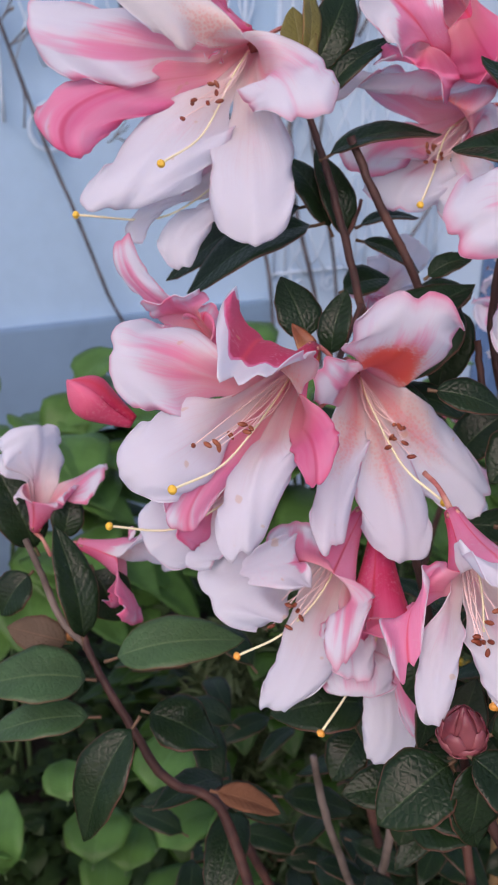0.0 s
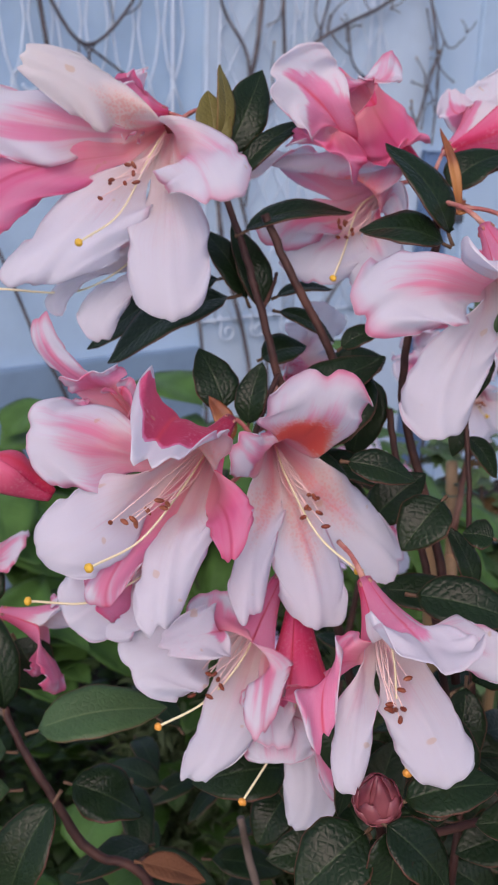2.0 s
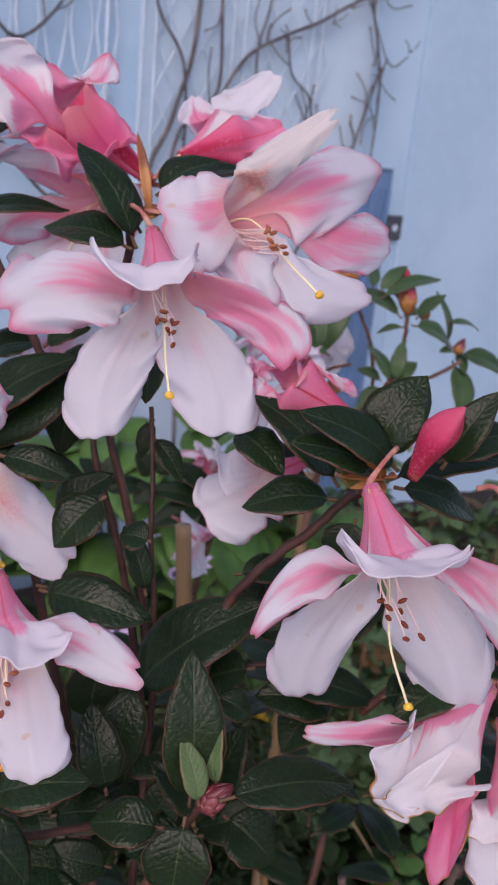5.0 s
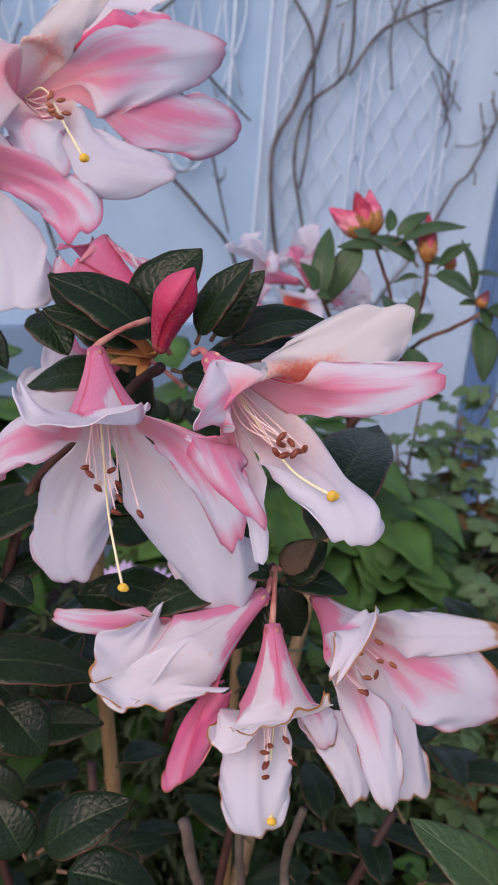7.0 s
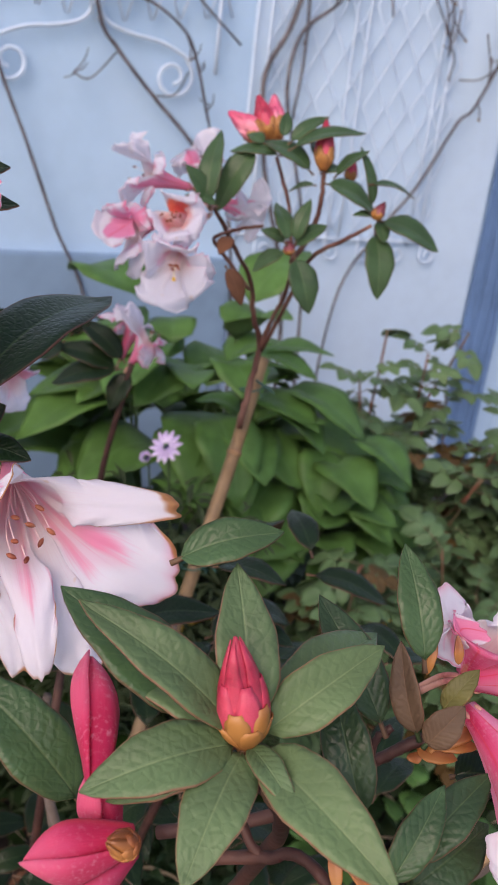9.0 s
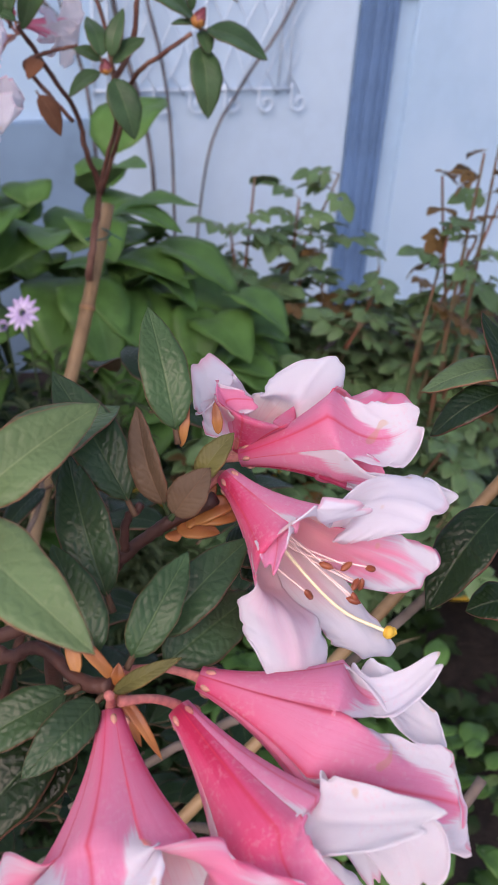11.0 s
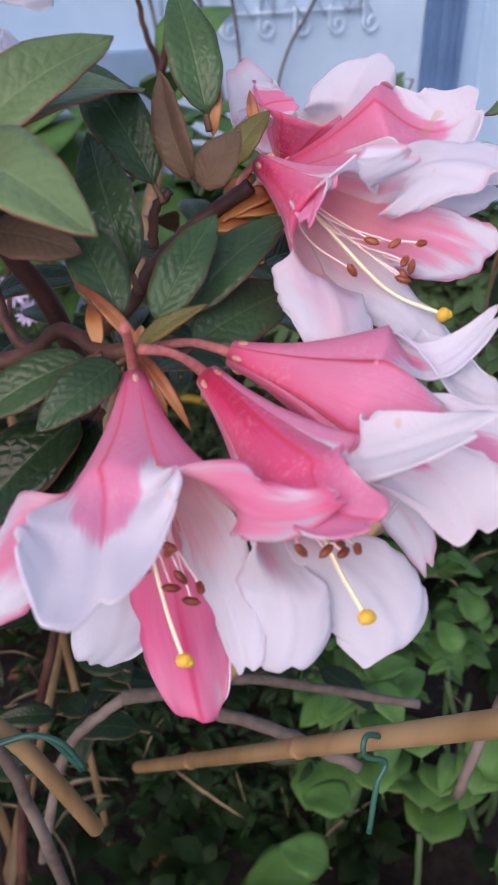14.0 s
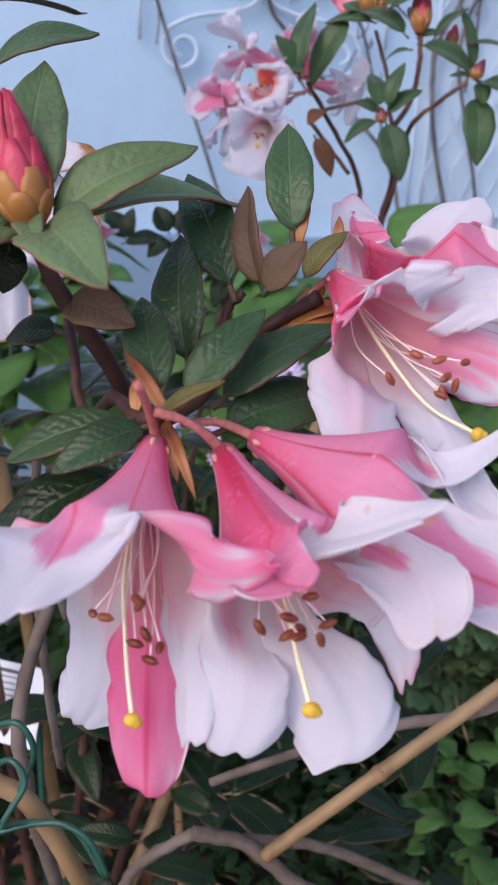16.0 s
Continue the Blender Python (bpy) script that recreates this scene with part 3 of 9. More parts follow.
        v, f, ids = joined((*tube(line, [0.00042, 0.00042, 0.00050], 6), 0), (*blob(style + end * 0.0003, end, 0.0030, 0.0017, 9, 4), 1),
                           (*blob(style + end * 0.0008 + across * 0.0008, end, 0.0022, 0.0012, 7, 3), 1))
        mesh_object("style", v, f, [STYLE, STIGMA if stig == 0 else STIGMA_OLD], head, "", True, None, ids)
    return head


def rolled_petal(parent, base, tip, radius, turns=1.5, hook=0.0, pink=1.0, seed=0, label=""):
    """A petal that is still rolled up, with a blunt, slightly hooked end."""
    base, tip = np.asarray(base, dtype=float), np.asarray(tip, dtype=float)
    way = unit(tip - base)
    length = np.linalg.norm(tip - base)
    ref = unit(np.cross(way, [0.2, 0.6, 0.75]))
    oth = np.cross(way, ref)
    rng = np.random.RandomState(seed)
    front = np.array([0.05, -0.93, 0.35])
    lay = math.atan2(oth @ front, ref @ front) - turns * 2 * math.pi - 0.1
    prof = [0.34, 0.48, 0.60, 0.72, 0.84, 0.94, 1.0, 0.94, 0.76, 0.46, 0.08]
    rows, along = [], np.linspace(0, 1, 20)
    v = np.linspace(0, 1, 34)
    for t in along:
        r = radius * np.interp(t, np.linspace(0, 1, 11), prof)
        a = lay + v * turns * 2 * math.pi + 0.5 * t
        rr = r * (0.50 + 0.50 * v) * (1 + 0.07 * np.sin(4 * a + 3 * t) + 0.05 * np.sin(9 * v * turns + 7 * t))
        mid = base + way * length * t * (1 - 0.05 * hook * t) + ref * length * (0.06 * math.sin(3.0 * t) + hook * 0.28 * max(0, t - 0.72) ** 1.2)
        drop = 0.10 * length * (1 - v)[:, None] * t * t
        rows.append(mid + rr[:, None] * (np.cos(a)[:, None] * ref + np.sin(a)[:, None] * oth) - way * drop)
    verts, faces, back = sheet(np.array(rows), 0.0004)
    uv = np.stack(np.meshgrid(v * 0.9 + 0.05, along * 0.72), axis=-1).reshape(-1, 2)
    return mesh_object("bud", verts, faces, [PETAL_ROLLED, PETAL_ROLLED], parent, label, True, np.concatenate([uv, uv]), back, {"pink": pink, "back": pink, "spot": 0.0, "old": 0.0})


def leaf(parent, base, tip, width, face=(0, 0, 1), arch=0.12, fold=0.18, twist=0.0, mats=None, stalk=0.10, seed=0, wavy=0.3, shape=0.9, name="leaf", rough=(15, 9), label=""):
    """An oval leaf from base to tip; face: the way its upper side looks."""
    base, tip = np.asarray(base, dtype=float), np.asarray(tip, dtype=float)
    length = np.linalg.norm(tip - base)
    way = unit(tip - base)
    up = np.asarray(face, dtype=float)
    up = unit(up - way * (up @ way))
    side = np.cross(way, up)
    nu, nv = rough
    rng = np.random.RandomState(seed)
    p_a, p_b = rng.uniform(0, 6, 2)
    v = np.linspace(-1, 1, nv)
    rows = []
    for i in range(nu):
        u = i / (nu - 1)
        q = stalk + (1 - stalk) * u
        mid = base + way * length * q + up * length * arch * (math.sin(math.pi * min(1, q * 1.05)) - 0.35 * q)
        x = u ** shape
        w = width * max(0.015, x ** 0.70 * (1 - x) ** 0.86 / 0.337)
        a = twist * (u - 0.4)
        s2 = side * math.cos(a) + up * math.sin(a)
        u2 = up * math.cos(a) - side * math.sin(a)
        lift = fold * w * np.abs(v) + wavy * 0.12 * w * np.abs(v) * np.sin(9 * u + p_a + 2 * v) - 0.28 * fold * w * v ** 4
        nick = 1 + 0.03 * np.sin(21 * u + p_b)
        rows.append(mid + s2 * (v * w * nick)[:, None] + u2 * lift[:, None])
    grid = np.array(rows)
    verts, faces, back = sheet(grid, 0.0006)
    uv = np.stack(np.meshgrid(v * 0.5 + 0.5, np.linspace(0, 1, nu)), axis=-1).reshape(-1, 2)
    uv = np.concatenate([uv, uv])
    if stalk > 0.01:
        stem, sf = tube(smooth_line([base, base + way * length * stalk * 0.6 + up * length * arch * 0.1, grid[0].mean(axis=0) + way * length * 0.03], 2), [0.0009, 0.0007], 5)
        faces = faces + [[i + len(verts) for i in q] for q in sf]
        back = back + [1] * len(sf)
        verts = np.concatenate([verts, stem])
        uv = np.concatenate([uv, np.tile([[0.5, 0.0]], (len(stem), 1))])
    return mesh_object(name, verts, faces, mats or [LEAF_TOP, LEAF_BACK], parent, label, True, uv, back)


def branch(parent, points, radii, mat=None, name="branch", sides=9, knobs=0.10, seed=0, label=""):
    """A tapered, slightly uneven stem through the points."""
    line = smooth_line(points, 6)
    rng = np.random.RandomState(seed)
    line[1:-1] += rng.normal(0, radii[0] * 0.10, line[1:-1].shape)
    v, f = tube(line, radii, sides, knobs, seed)
    return mesh_object(name, v, f, mat or BARK, parent, label)


def bud(parent, base, tip, radius, mats=None, scales=5, seed=0, name="bud", label="", tight=0.85):
    """A pointed bud of overlapping scales."""
    base, tip = np.asarray(base, dtype=float), np.asarray(tip, dtype=float)
    way = unit(tip - base)
    length = np.linalg.norm(tip - base)
    ref = unit(np.cross(way, [0.4, 0.3, 0.7]))
    oth = np.cross(way, ref)
    line = [base + way * length * t for t in np.linspace(0, 0.97, 9)]
    prof = [0.35, 0.78, 0.96, 1.0, 0.93, 0.78, 0.56, 0.32, 0.06]
    pieces = [(*tube(line, [radius * tight * p for p in prof], 10, 0.03, seed), 0)]
    rng = np.random.RandomState(seed)
    for ring, (lo, hi, n, m) in enumerate([(0.0, 0.95, scales, 0), (0.0, 0.62, scales, 0), (-0.02, 0.42, scales, 1), (-0.03, 0.26, scales, 1)]):
        for k in range(n):
            a = 2 * math.pi * (k + 0.5 * ring + rng.uniform(-0.12, 0.12)) / n
            rows = []
            for t in np.linspace(0, 1, 6):
                x = lo + (hi - lo) * t
                r = radius * np.interp(x, np.linspace(0, 1, 9), prof) * (tight + 0.05 + 0.06 * ring) + 0.0002
                half = math.pi / n * 1.25 * math.cos(t * 1.45) ** 0.6 + 0.02
                rows.append([base + way * length * x + r * (math.cos(a + h) * ref + math.sin(a + h) * oth) * (1 - 0.06 * (h / half) ** 2) for h in np.linspace(-half, half, 5)])
            v, f, b = sheet(np.array(rows), 0.0003)
            pieces.append((v, f, m))
    v, f, ids = joined(*pieces)
    return mesh_object(name, v, f, mats or [BUD_RED, SCALE], parent, label, True, None, ids)


def bamboo(parent, points, radius, name="cane", gap=0.16, seed=0, label=""):
    """A bamboo cane with its swollen joints."""
    line = smooth_line(points, 24)
    run = np.r_[0, np.cumsum(np.linalg.norm(np.diff(line, axis=0), axis=1))]
    rng = np.random.RandomState(seed)
    first = rng.uniform(0.3, 0.9) * gap
    near = np.abs(((run - first) / gap + 0.5) % 1 - 0.5) * gap
    swell = np.exp(-(near / 0.004) ** 2)
    n = 160
    even = np.linspace(0, run[-1], n)
    line = np.stack([np.interp(even, run, line[:, k]) for k in range(3)], axis=1)
    near = np.abs(((even - first) / gap + 0.5) % 1 - 0.5) * gap
    swell = np.exp(-(near / 0.003) ** 2)
    v, f = tube(line, radius * (1 + 0.10 * swell), 12, 0.02, seed)
    cane = mesh_object(name, v, f, CANE, parent, label)
    for run_at in np.arange(first, even[-1], gap):
        p = np.array([[np.interp(run_at + d, even, line[:, k]) for k in range(3)] for d in (-0.0028, -0.0012, 0.0, 0.0012, 0.0028)])
        v, f = tube(p, [radius * 1.04, radius * 1.15, radius * 1.19, radius * 1.13, radius * 1.03], 12, 0.01, seed)
        mesh_object("joint", v, f, CANE_NODE, parent)
    return cane

# ---- the garden wall, the ground ----
ALONG = np.array([math.cos(radians(30)), math.sin(radians(30)), 0.0])
INTO = np.array([-ALONG[1], ALONG[0], 0.0])
DEEP = 1.70


def on_wall(a, z, proud=0.0):
    """A place on the wall: metres along it, height, and how far it stands out."""
    return ALONG * a + INTO * (DEEP - proud) + np.array([0, 0, z])


def slab(name, a0, a1, z0, z1, p0, p1, mat, parent=None, label="", bevel=0.003):
    bm = bmesh.new()
    bmesh.ops.create_cube(bm, size=1.0)
    for v in bm.verts:
        v.co = Vector(on_wall(a0 + (a1 - a0) * (v.co.x + 0.5), z0 + (z1 - z0) * (v.co.z + 0.5), p0 + (p1 - p0) * (0.5 - v.co.y)))
    if bevel:
        bmesh.ops.bevel(bm, geom=bm.edges[:], offset=bevel, segments=2, affect="EDGES")
    return part(name, bm, mat, parent, label)


ground_rows = []
for i in range(121):
    row = []
    for j in range(121):
        x, y = -1.2 + 3.6 * j / 120, -0.9 + 4.4 * i / 120
        z = 0.018 * noise.fractal((x * 5, y * 5, 0.3), 1.0, 2.0, 4) + 0.010 * noise.noise((x * 30, y * 30, 1.7))
        row.append((x, y, z))
    ground_rows.append(row)
soil_v = [p for row in ground_rows for p in row]
soil_f = [[i * 121 + j, i * 121 + j + 1, (i + 1) * 121 + j + 1, (i + 1) * 121 + j] for i in range(120) for j in range(120)]
far = 40.0
rim_ids = [j for j in range(121)] + [i * 121 + 120 for i in range(1, 121)] + [120 * 121 + j for j in range(119, -1, -1)] + [i * 121 for i in range(119, 0, -1)]
outer = []
for k in rim_ids:
    x, y, z = soil_v[k]
    cx, cy = x - 0.6, y - 1.3
    s = far / max(abs(cx), abs(cy))
    outer.append(len(soil_v))
    soil_v.append((0.6 + cx * s, 1.3 + cy * s, 0.0))
for k in range(len(rim_ids)):
    m = (k + 1) % len(rim_ids)
    soil_f.append([rim_ids[k], outer[k], outer[m], rim_ids[m]])
ground = mesh_object("ground", soil_v, soil_f, bed_ground())
tagged(ground, "dark crumbly bed soil, added pale bounce ground out of view", "soil", kind="structure")

wall = slab("wall_north", -6.0, 7.0, -0.2, 3.2, -0.2, 0.0, WALL, bevel=0)
tagged(wall, "pale blue rendered garden wall behind the flower bed", "wall", kind="structure")
wall_plinth = slab("plinth", -6.0, 1.02, -0.2, 0.553, 0.001, 0.028, PLINTH, wall, "blue-grey rendered plinth", 0.004)
lattice_board = slab("board", 1.024, 1.664, -0.2, 3.0, 0.001, 0.008, PALE_PANEL, wall, "pale painted board behind the lattice", 0.003)
wall_panel = slab("panel", 1.83, 7.0, -0.2, 3.0, 0.001, 0.012, WALL, wall, "pale painted panel", 0.003)

post = thing("gate_post", on_wall(1.725, 0.0, 0.03), "steel-blue painted metal post with a flat top", "post")
slab("post_body", 1.670, 1.772, -0.05, 0.978, 0.002, 0.018, POST, post)
slab("cap", 1.667, 1.775, 0.979, 0.985, 0.001, 0.021, POST, post)
for k, wide in ((0, 0.010), (1, 0.022), (2, 0.010), (3, 0.016)):
    a = 1.678 + (0.0, 0.022, 0.056, 0.074)[k]
    slab("rib", a, a + wide, -0.04, 0.935, 0.0175, 0.0235, POST, post, "", 0.0015)
hinge = slab("bracket", 1.777, 1.835, 0.805, 0.868, 0.001, 0.014, BRACKET, post, "dark steel bracket")
slab("bolt", 1.797, 1.815, 0.828, 0.846, 0.014, 0.020, IRON, hinge, "round bolt head", 0.004)


def bar(parent, pts, r, name="bar", steps=8, proud=0.02, mat=None):
    v, f = tube(smooth_line([on_wall(a, z, proud) for a, z in pts], steps), [r], 7)
    return mesh_object(name, v, f, mat or IRON, parent)


def scroll_points(a, z, r, start, turns, hand, n=22):
    return [(a + r * (1 - 0.72 * k / n) * math.cos(start + hand * turns * 2 * math.pi * k / n), z + r * (1 - 0.72 * k / n) * math.sin(start + hand * turns * 2 * math.pi * k / n)) for k in range(n + 1)]


# scrolled iron panel
screen = thing("iron_screen", on_wall(0.70, 0.88, 0.02), "white painted wrought-iron screen with scrolls on the wall", "trellis")
for hand in (1, -1):
    c = 0.697
    arm = [(c + hand * 0.0, 1.045), (c + hand * 0.02, 1.005), (c + hand * 0.07, 0.987), (c + hand * 0.13, 0.978), (c + hand * 0.18, 0.958)]
    arm += [(c + hand * (p - c), z) for p, z in scroll_points(c + 0.160, 0.916, 0.042, 0.75, 1.35, -1)]
    bar(screen, arm, 0.0040, "scroll_arm", 4)
    up = [(c + hand * (p - c), z) for p, z in scroll_points(c + 0.055, 1.09, 0.036, -1.5, 1.2, 1)]
    bar(screen, up, 0.0034, "scroll", 3)
for k in range(9):
    a = 0.48 + 0.055 * k
    bar(screen, [(a, 1.0 + 0.14 * abs(a - 0.7)), (a + 0.05, 1.20), (a, 1.40)], 0.0022, "lattice_bar", 3)
    bar(screen, [(a + 0.05, 1.0 + 0.14 * abs(a - 0.65)), (a, 1.20), (a + 0.05, 1.40)], 0.0022, "lattice_bar", 3, 0.025)
for a in (0.452, 0.945):
    bar(screen, [(a, 0.93), (a, 1.2), (a, 1.6)], 0.004, "stile", 3)
for a in (0.36, 0.30, 0.24):
    bar(screen, [(a, 1.0), (a + 0.03, 1.2), (a, 1.42)], 0.0022, "lattice_bar", 3)

# tall diamond lattice
lattice = thing("iron_lattice", on_wall(1.25, 0.45, 0.02), "white painted diamond-pattern iron lattice on the wall", "trellis")
for a in (1.025, 1.055, 1.245, 1.275, 1.46, 1.487):
    bar(lattice, [(a, 0.60), (a, 1.1), (a, 1.7)], 0.0028, "stile", 3)
for k in range(8):
    for hand in (1, -1):
        a = 1.055 + 0.058 * k
        pts = [(a + 0.027 * (1 + hand * math.cos(math.pi * s)), 0.60 + 0.10 * s) for s in range(12)]
        bar(lattice, pts, 0.0017, "lattice_bar", 2, 0.02 + 0.004 * hand)
for k in range(6):
    a = 1.07 + 0.085 * k
    bar(lattice, [(a, 0.62)] + [(p, z) for p, z in scroll_points(a + 0.022, 0.58, 0.022, 2.6, 1.2, 1)], 0.0028, "scroll", 3)
bar(lattice, [(1.02, 0.61), (1.25, 0.61), (1.49, 0.61)], 0.0035, "rail", 3)
bar(lattice, [(1.02, 1.66), (1.25, 1.66), (1.49, 1.66)], 0.0035, "rail", 3)

# climber on the trellis
climber = thing("climber", on_wall(0.9, 0.0, 0.03), "leafless grey-brown climbing plant tied to the iron trellis", "climber")
for pts, r in (
    ([(0.66, 1.25), (0.70, 1.02), (0.742, 0.955), (0.815, 0.878), (0.90, 0.797), (0.98, 0.70), (1.02, 0.50), (1.05, 0.0)], 0.0065),
    ([(0.42, 1.2), (0.515, 0.911), (0.569, 0.771), (0.629, 0.607), (0.693, 0.458), (0.72, 0.2), (0.74, 0.0)], 0.0055),
    ([(0.70, 1.06), (0.787, 1.051), (0.85, 1.02), (0.885, 0.985), (0.907, 0.93), (0.933, 0.845), (0.96, 0.76)], 0.0045),
    ([(1.16, 1.5), (1.14, 1.2), (1.110, 1.091), (1.088, 1.025), (1.052, 0.956), (1.048, 0.889), (1.07, 0.75), (1.15, 0.45), (1.16, 0.0)], 0.0085),
    ([(1.19, 1.6), (1.2, 1.3), (1.205, 1.115), (1.12, 1.03), (1.10, 0.92), (1.13, 0.80), (1.19, 0.55), (1.22, 0.0)], 0.0060),
    ([(1.04, 1.6), (1.04, 1.29), (1.115, 1.162), (1.13, 1.0), (1.12, 0.86)], 0.0050),
    ([(1.66, 1.2), (1.61, 1.036), (1.56, 0.92), (1.523, 0.883), (1.448, 0.739), (1.36, 0.62), (1.28, 0.45), (1.25, 0.0)], 0.0055),
    ([(1.21, 1.10), (1.276, 1.192), (1.38, 1.25), (1.462, 1.286), (1.60, 1.36), (1.78, 1.42)], 0.0060),
    ([(1.60, 1.6), (1.61, 1.38), (1.66, 1.22), (1.672, 1.12), (1.67, 1.0)], 0.0045),
    ([(1.38, 1.25), (1.40, 1.17), (1.46, 1.12), (1.47, 1.02)], 0.0035),
    ([(1.60, 1.36), (1.69, 1.227), (1.75, 1.25)], 0.003),
    ([(0.60, 1.45), (0.66, 1.28), (0.752, 1.16), (0.865, 1.264), (0.92, 1.4)], 0.005),
    ([(0.752, 1.16), (0.85, 1.10), (0.933, 1.034), (0.99, 0.99)], 0.004),
    ([(0.742, 0.955), (0.69, 0.90), (0.655, 0.905)], 0.0028),
    ([(0.815, 0.878), (0.86, 0.885), (0.885, 0.93)], 0.0025),
    ([(1.30, 1.6), (1.33, 1.35), (1.30, 1.2), (1.32, 1.08)], 0.004),
):
    v, f = tube(smooth_line([on_wall(a, z, 0.034) for a, z in pts], 6), [r * 0.62, r * 0.66, r * 0.55], 7, 0.14, int(r * 1e5))
    mesh_object("stem", v, f, VINE, climber)
rng = np.random.RandomState(8)
for a, z in [(0.655, 0.905), (0.907, 0.93), (0.885, 0.95), (1.47, 1.03), (1.62, 1.34), (1.70, 1.40), (1.75, 1.26), (1.50, 1.29), (1.38, 1.24), (1.55, 1.33), (1.66, 1.2), (0.93, 0.86), (1.33, 1.34), (1.05, 1.31)]:
    for k in range(3):
        e = (a + rng.uniform(-0.035, 0.035), z + rng.uniform(-0.01, 0.05))
        v, f = tube(smooth_line([on_wall(a, z, 0.034), on_wall((a + e[0]) / 2 + 0.006, (z + e[1]) / 2, 0.04), on_wall(*e, 0.045)], 3), [0.0016, 0.0010], 5, 0.1, k)
        mesh_object("twig", v, f, VINE, climber)
tie_v, tie_f = tube(smooth_line([on_wall(0.685, 1.075, 0.03), on_wall(0.70, 1.09, 0.055), on_wall(0.715, 1.07, 0.05), on_wall(0.72, 1.05, 0.06), on_wall(0.70, 1.055, 0.05)], 5), [0.003], 6)
tie_mat = plain("blue twine", (0.03, 0.22, 0.50), 0.6, 200, 0.2)
mesh_object("twine", tie_v, tie_f, tie_mat, climber, "bright blue twine")

# side shoots of the climber, with small pale buds
shoot_rng = np.random.RandomState(12)
for main in ([(1.21, 1.10), (1.276, 1.192), (1.38, 1.25), (1.462, 1.286), (1.60, 1.36), (1.78, 1.42)], [(1.60, 1.6), (1.61, 1.38), (1.66, 1.22), (1.672, 1.12), (1.67, 1.0)],
             [(1.38, 1.25), (1.40, 1.17), (1.46, 1.12), (1.47, 1.02)], [(1.19, 1.6), (1.2, 1.3), (1.205, 1.115), (1.12, 1.03)], [(0.60, 1.45), (0.66, 1.28), (0.752, 1.16), (0.865, 1.264), (0.92, 1.4)],
             [(0.42, 1.2), (0.515, 0.911)], [(1.66, 1.2), (1.61, 1.036), (1.56, 0.92)]):
    line = smooth_line([(a, z, 0.0) for a, z in main], 8)
    for k in range(9):
        a, z, _ = line[shoot_rng.randint(1, len(line) - 1)]
        turn = shoot_rng.uniform(-1.1, 1.1) + (math.pi if shoot_rng.rand() < 0.25 else 0.0)
        size = shoot_rng.uniform(0.03, 0.11)
        bend = shoot_rng.uniform(-0.5, 0.5)
        pts = [(a, z), (a + 0.5 * size * math.sin(turn), z + 0.5 * size * math.cos(turn)), (a + size * math.sin(turn + bend), z + size * math.cos(turn + bend))]
        twig = bar(climber, pts, 0.0016, "twig", 3, 0.03, VINE)
        end = on_wall(pts[2][0], pts[2][1], 0.03)
        v, f = blob(end, (math.sin(turn + bend) * ALONG[0], math.sin(turn + bend) * ALONG[1], math.cos(turn + bend)), 0.009, 0.0026, 6, 3)
        mesh_object("bud", v, f, LEAF_OLIVE if k % 2 else VINE, twig)


# ---- the rhododendron in bloom ----
shrub = thing("rhododendron_shrub", (0.20, 0.36, 0.0), "rhododendron shrub with pink and white funnel flowers and dark leaves", "shrub")
flower(shrub, (0.0239, 0.3279, 0.9072), (0.0055, 0.2874, 0.8984), [
    ((-0.0063, 0.2402, 0.9199), (0.0031, 0.2820, 0.9234), (0.0139, -0.0114, -0.0066), 0.10, 1.70),
    ((-0.0486, 0.2871, 0.9146), (-0.0356, 0.2859, 0.9135), (-0.0007, -0.0080, -0.0140), 0.38),
    ((-0.0438, 0.2699, 0.8780), (-0.0275, 0.2711, 0.8849), (0.0068, -0.0058, -0.0120), 0.00),
    ((-0.0004, 0.2624, 0.8519), (0.0015, 0.2715, 0.8733), (0.0137, 0.0035, 0.0070), 0.10),
    ((0.0223, 0.2608, 0.8799), (0.0216, 0.2704, 0.8895), (0.0070, -0.0007, 0.0055), 0.75),
    ((-0.0199, 0.2684, 0.8584), (-0.0168, 0.2746, 0.8706), (0.0096, 0.0023, 0.0022), 0.70),
], joint=(0.0321, 0.3300, 0.9013), style=(-0.024, 0.256, 0.880), stamens=8, rim=0.0144, spot=0.25, seed=1)
flower(shrub, (-0.0101, 0.3409, 0.8975), (-0.0222, 0.3253, 0.9122), [
    ((-0.0459, 0.3238, 0.9493), (-0.0426, 0.3231, 0.9333), (0.0058, -0.0001, 0.0001), 0.40),
    ((-0.0304, 0.3199, 0.9256), (-0.0286, 0.3266, 0.9224), (0.0106, 0.0036, 0.0030), 0.65),
    ((-0.0136, 0.3339, 0.9212), (-0.0180, 0.3341, 0.9143), (0.0066, 0.0008, -0.0047), 0.60),
    ((-0.0370, 0.3199, 0.9113), (-0.0310, 0.3271, 0.9093), (0.0021, 0.0000, -0.0068), 0.60),
    ((-0.0202, 0.3310, 0.8991), (-0.0202, 0.3323, 0.8998), (0.0067, 0.0005, -0.0013), 0.60),
], joint=(0.0256, 0.3319, 0.9006), stamens=0, rim=0.0096, seed=2)
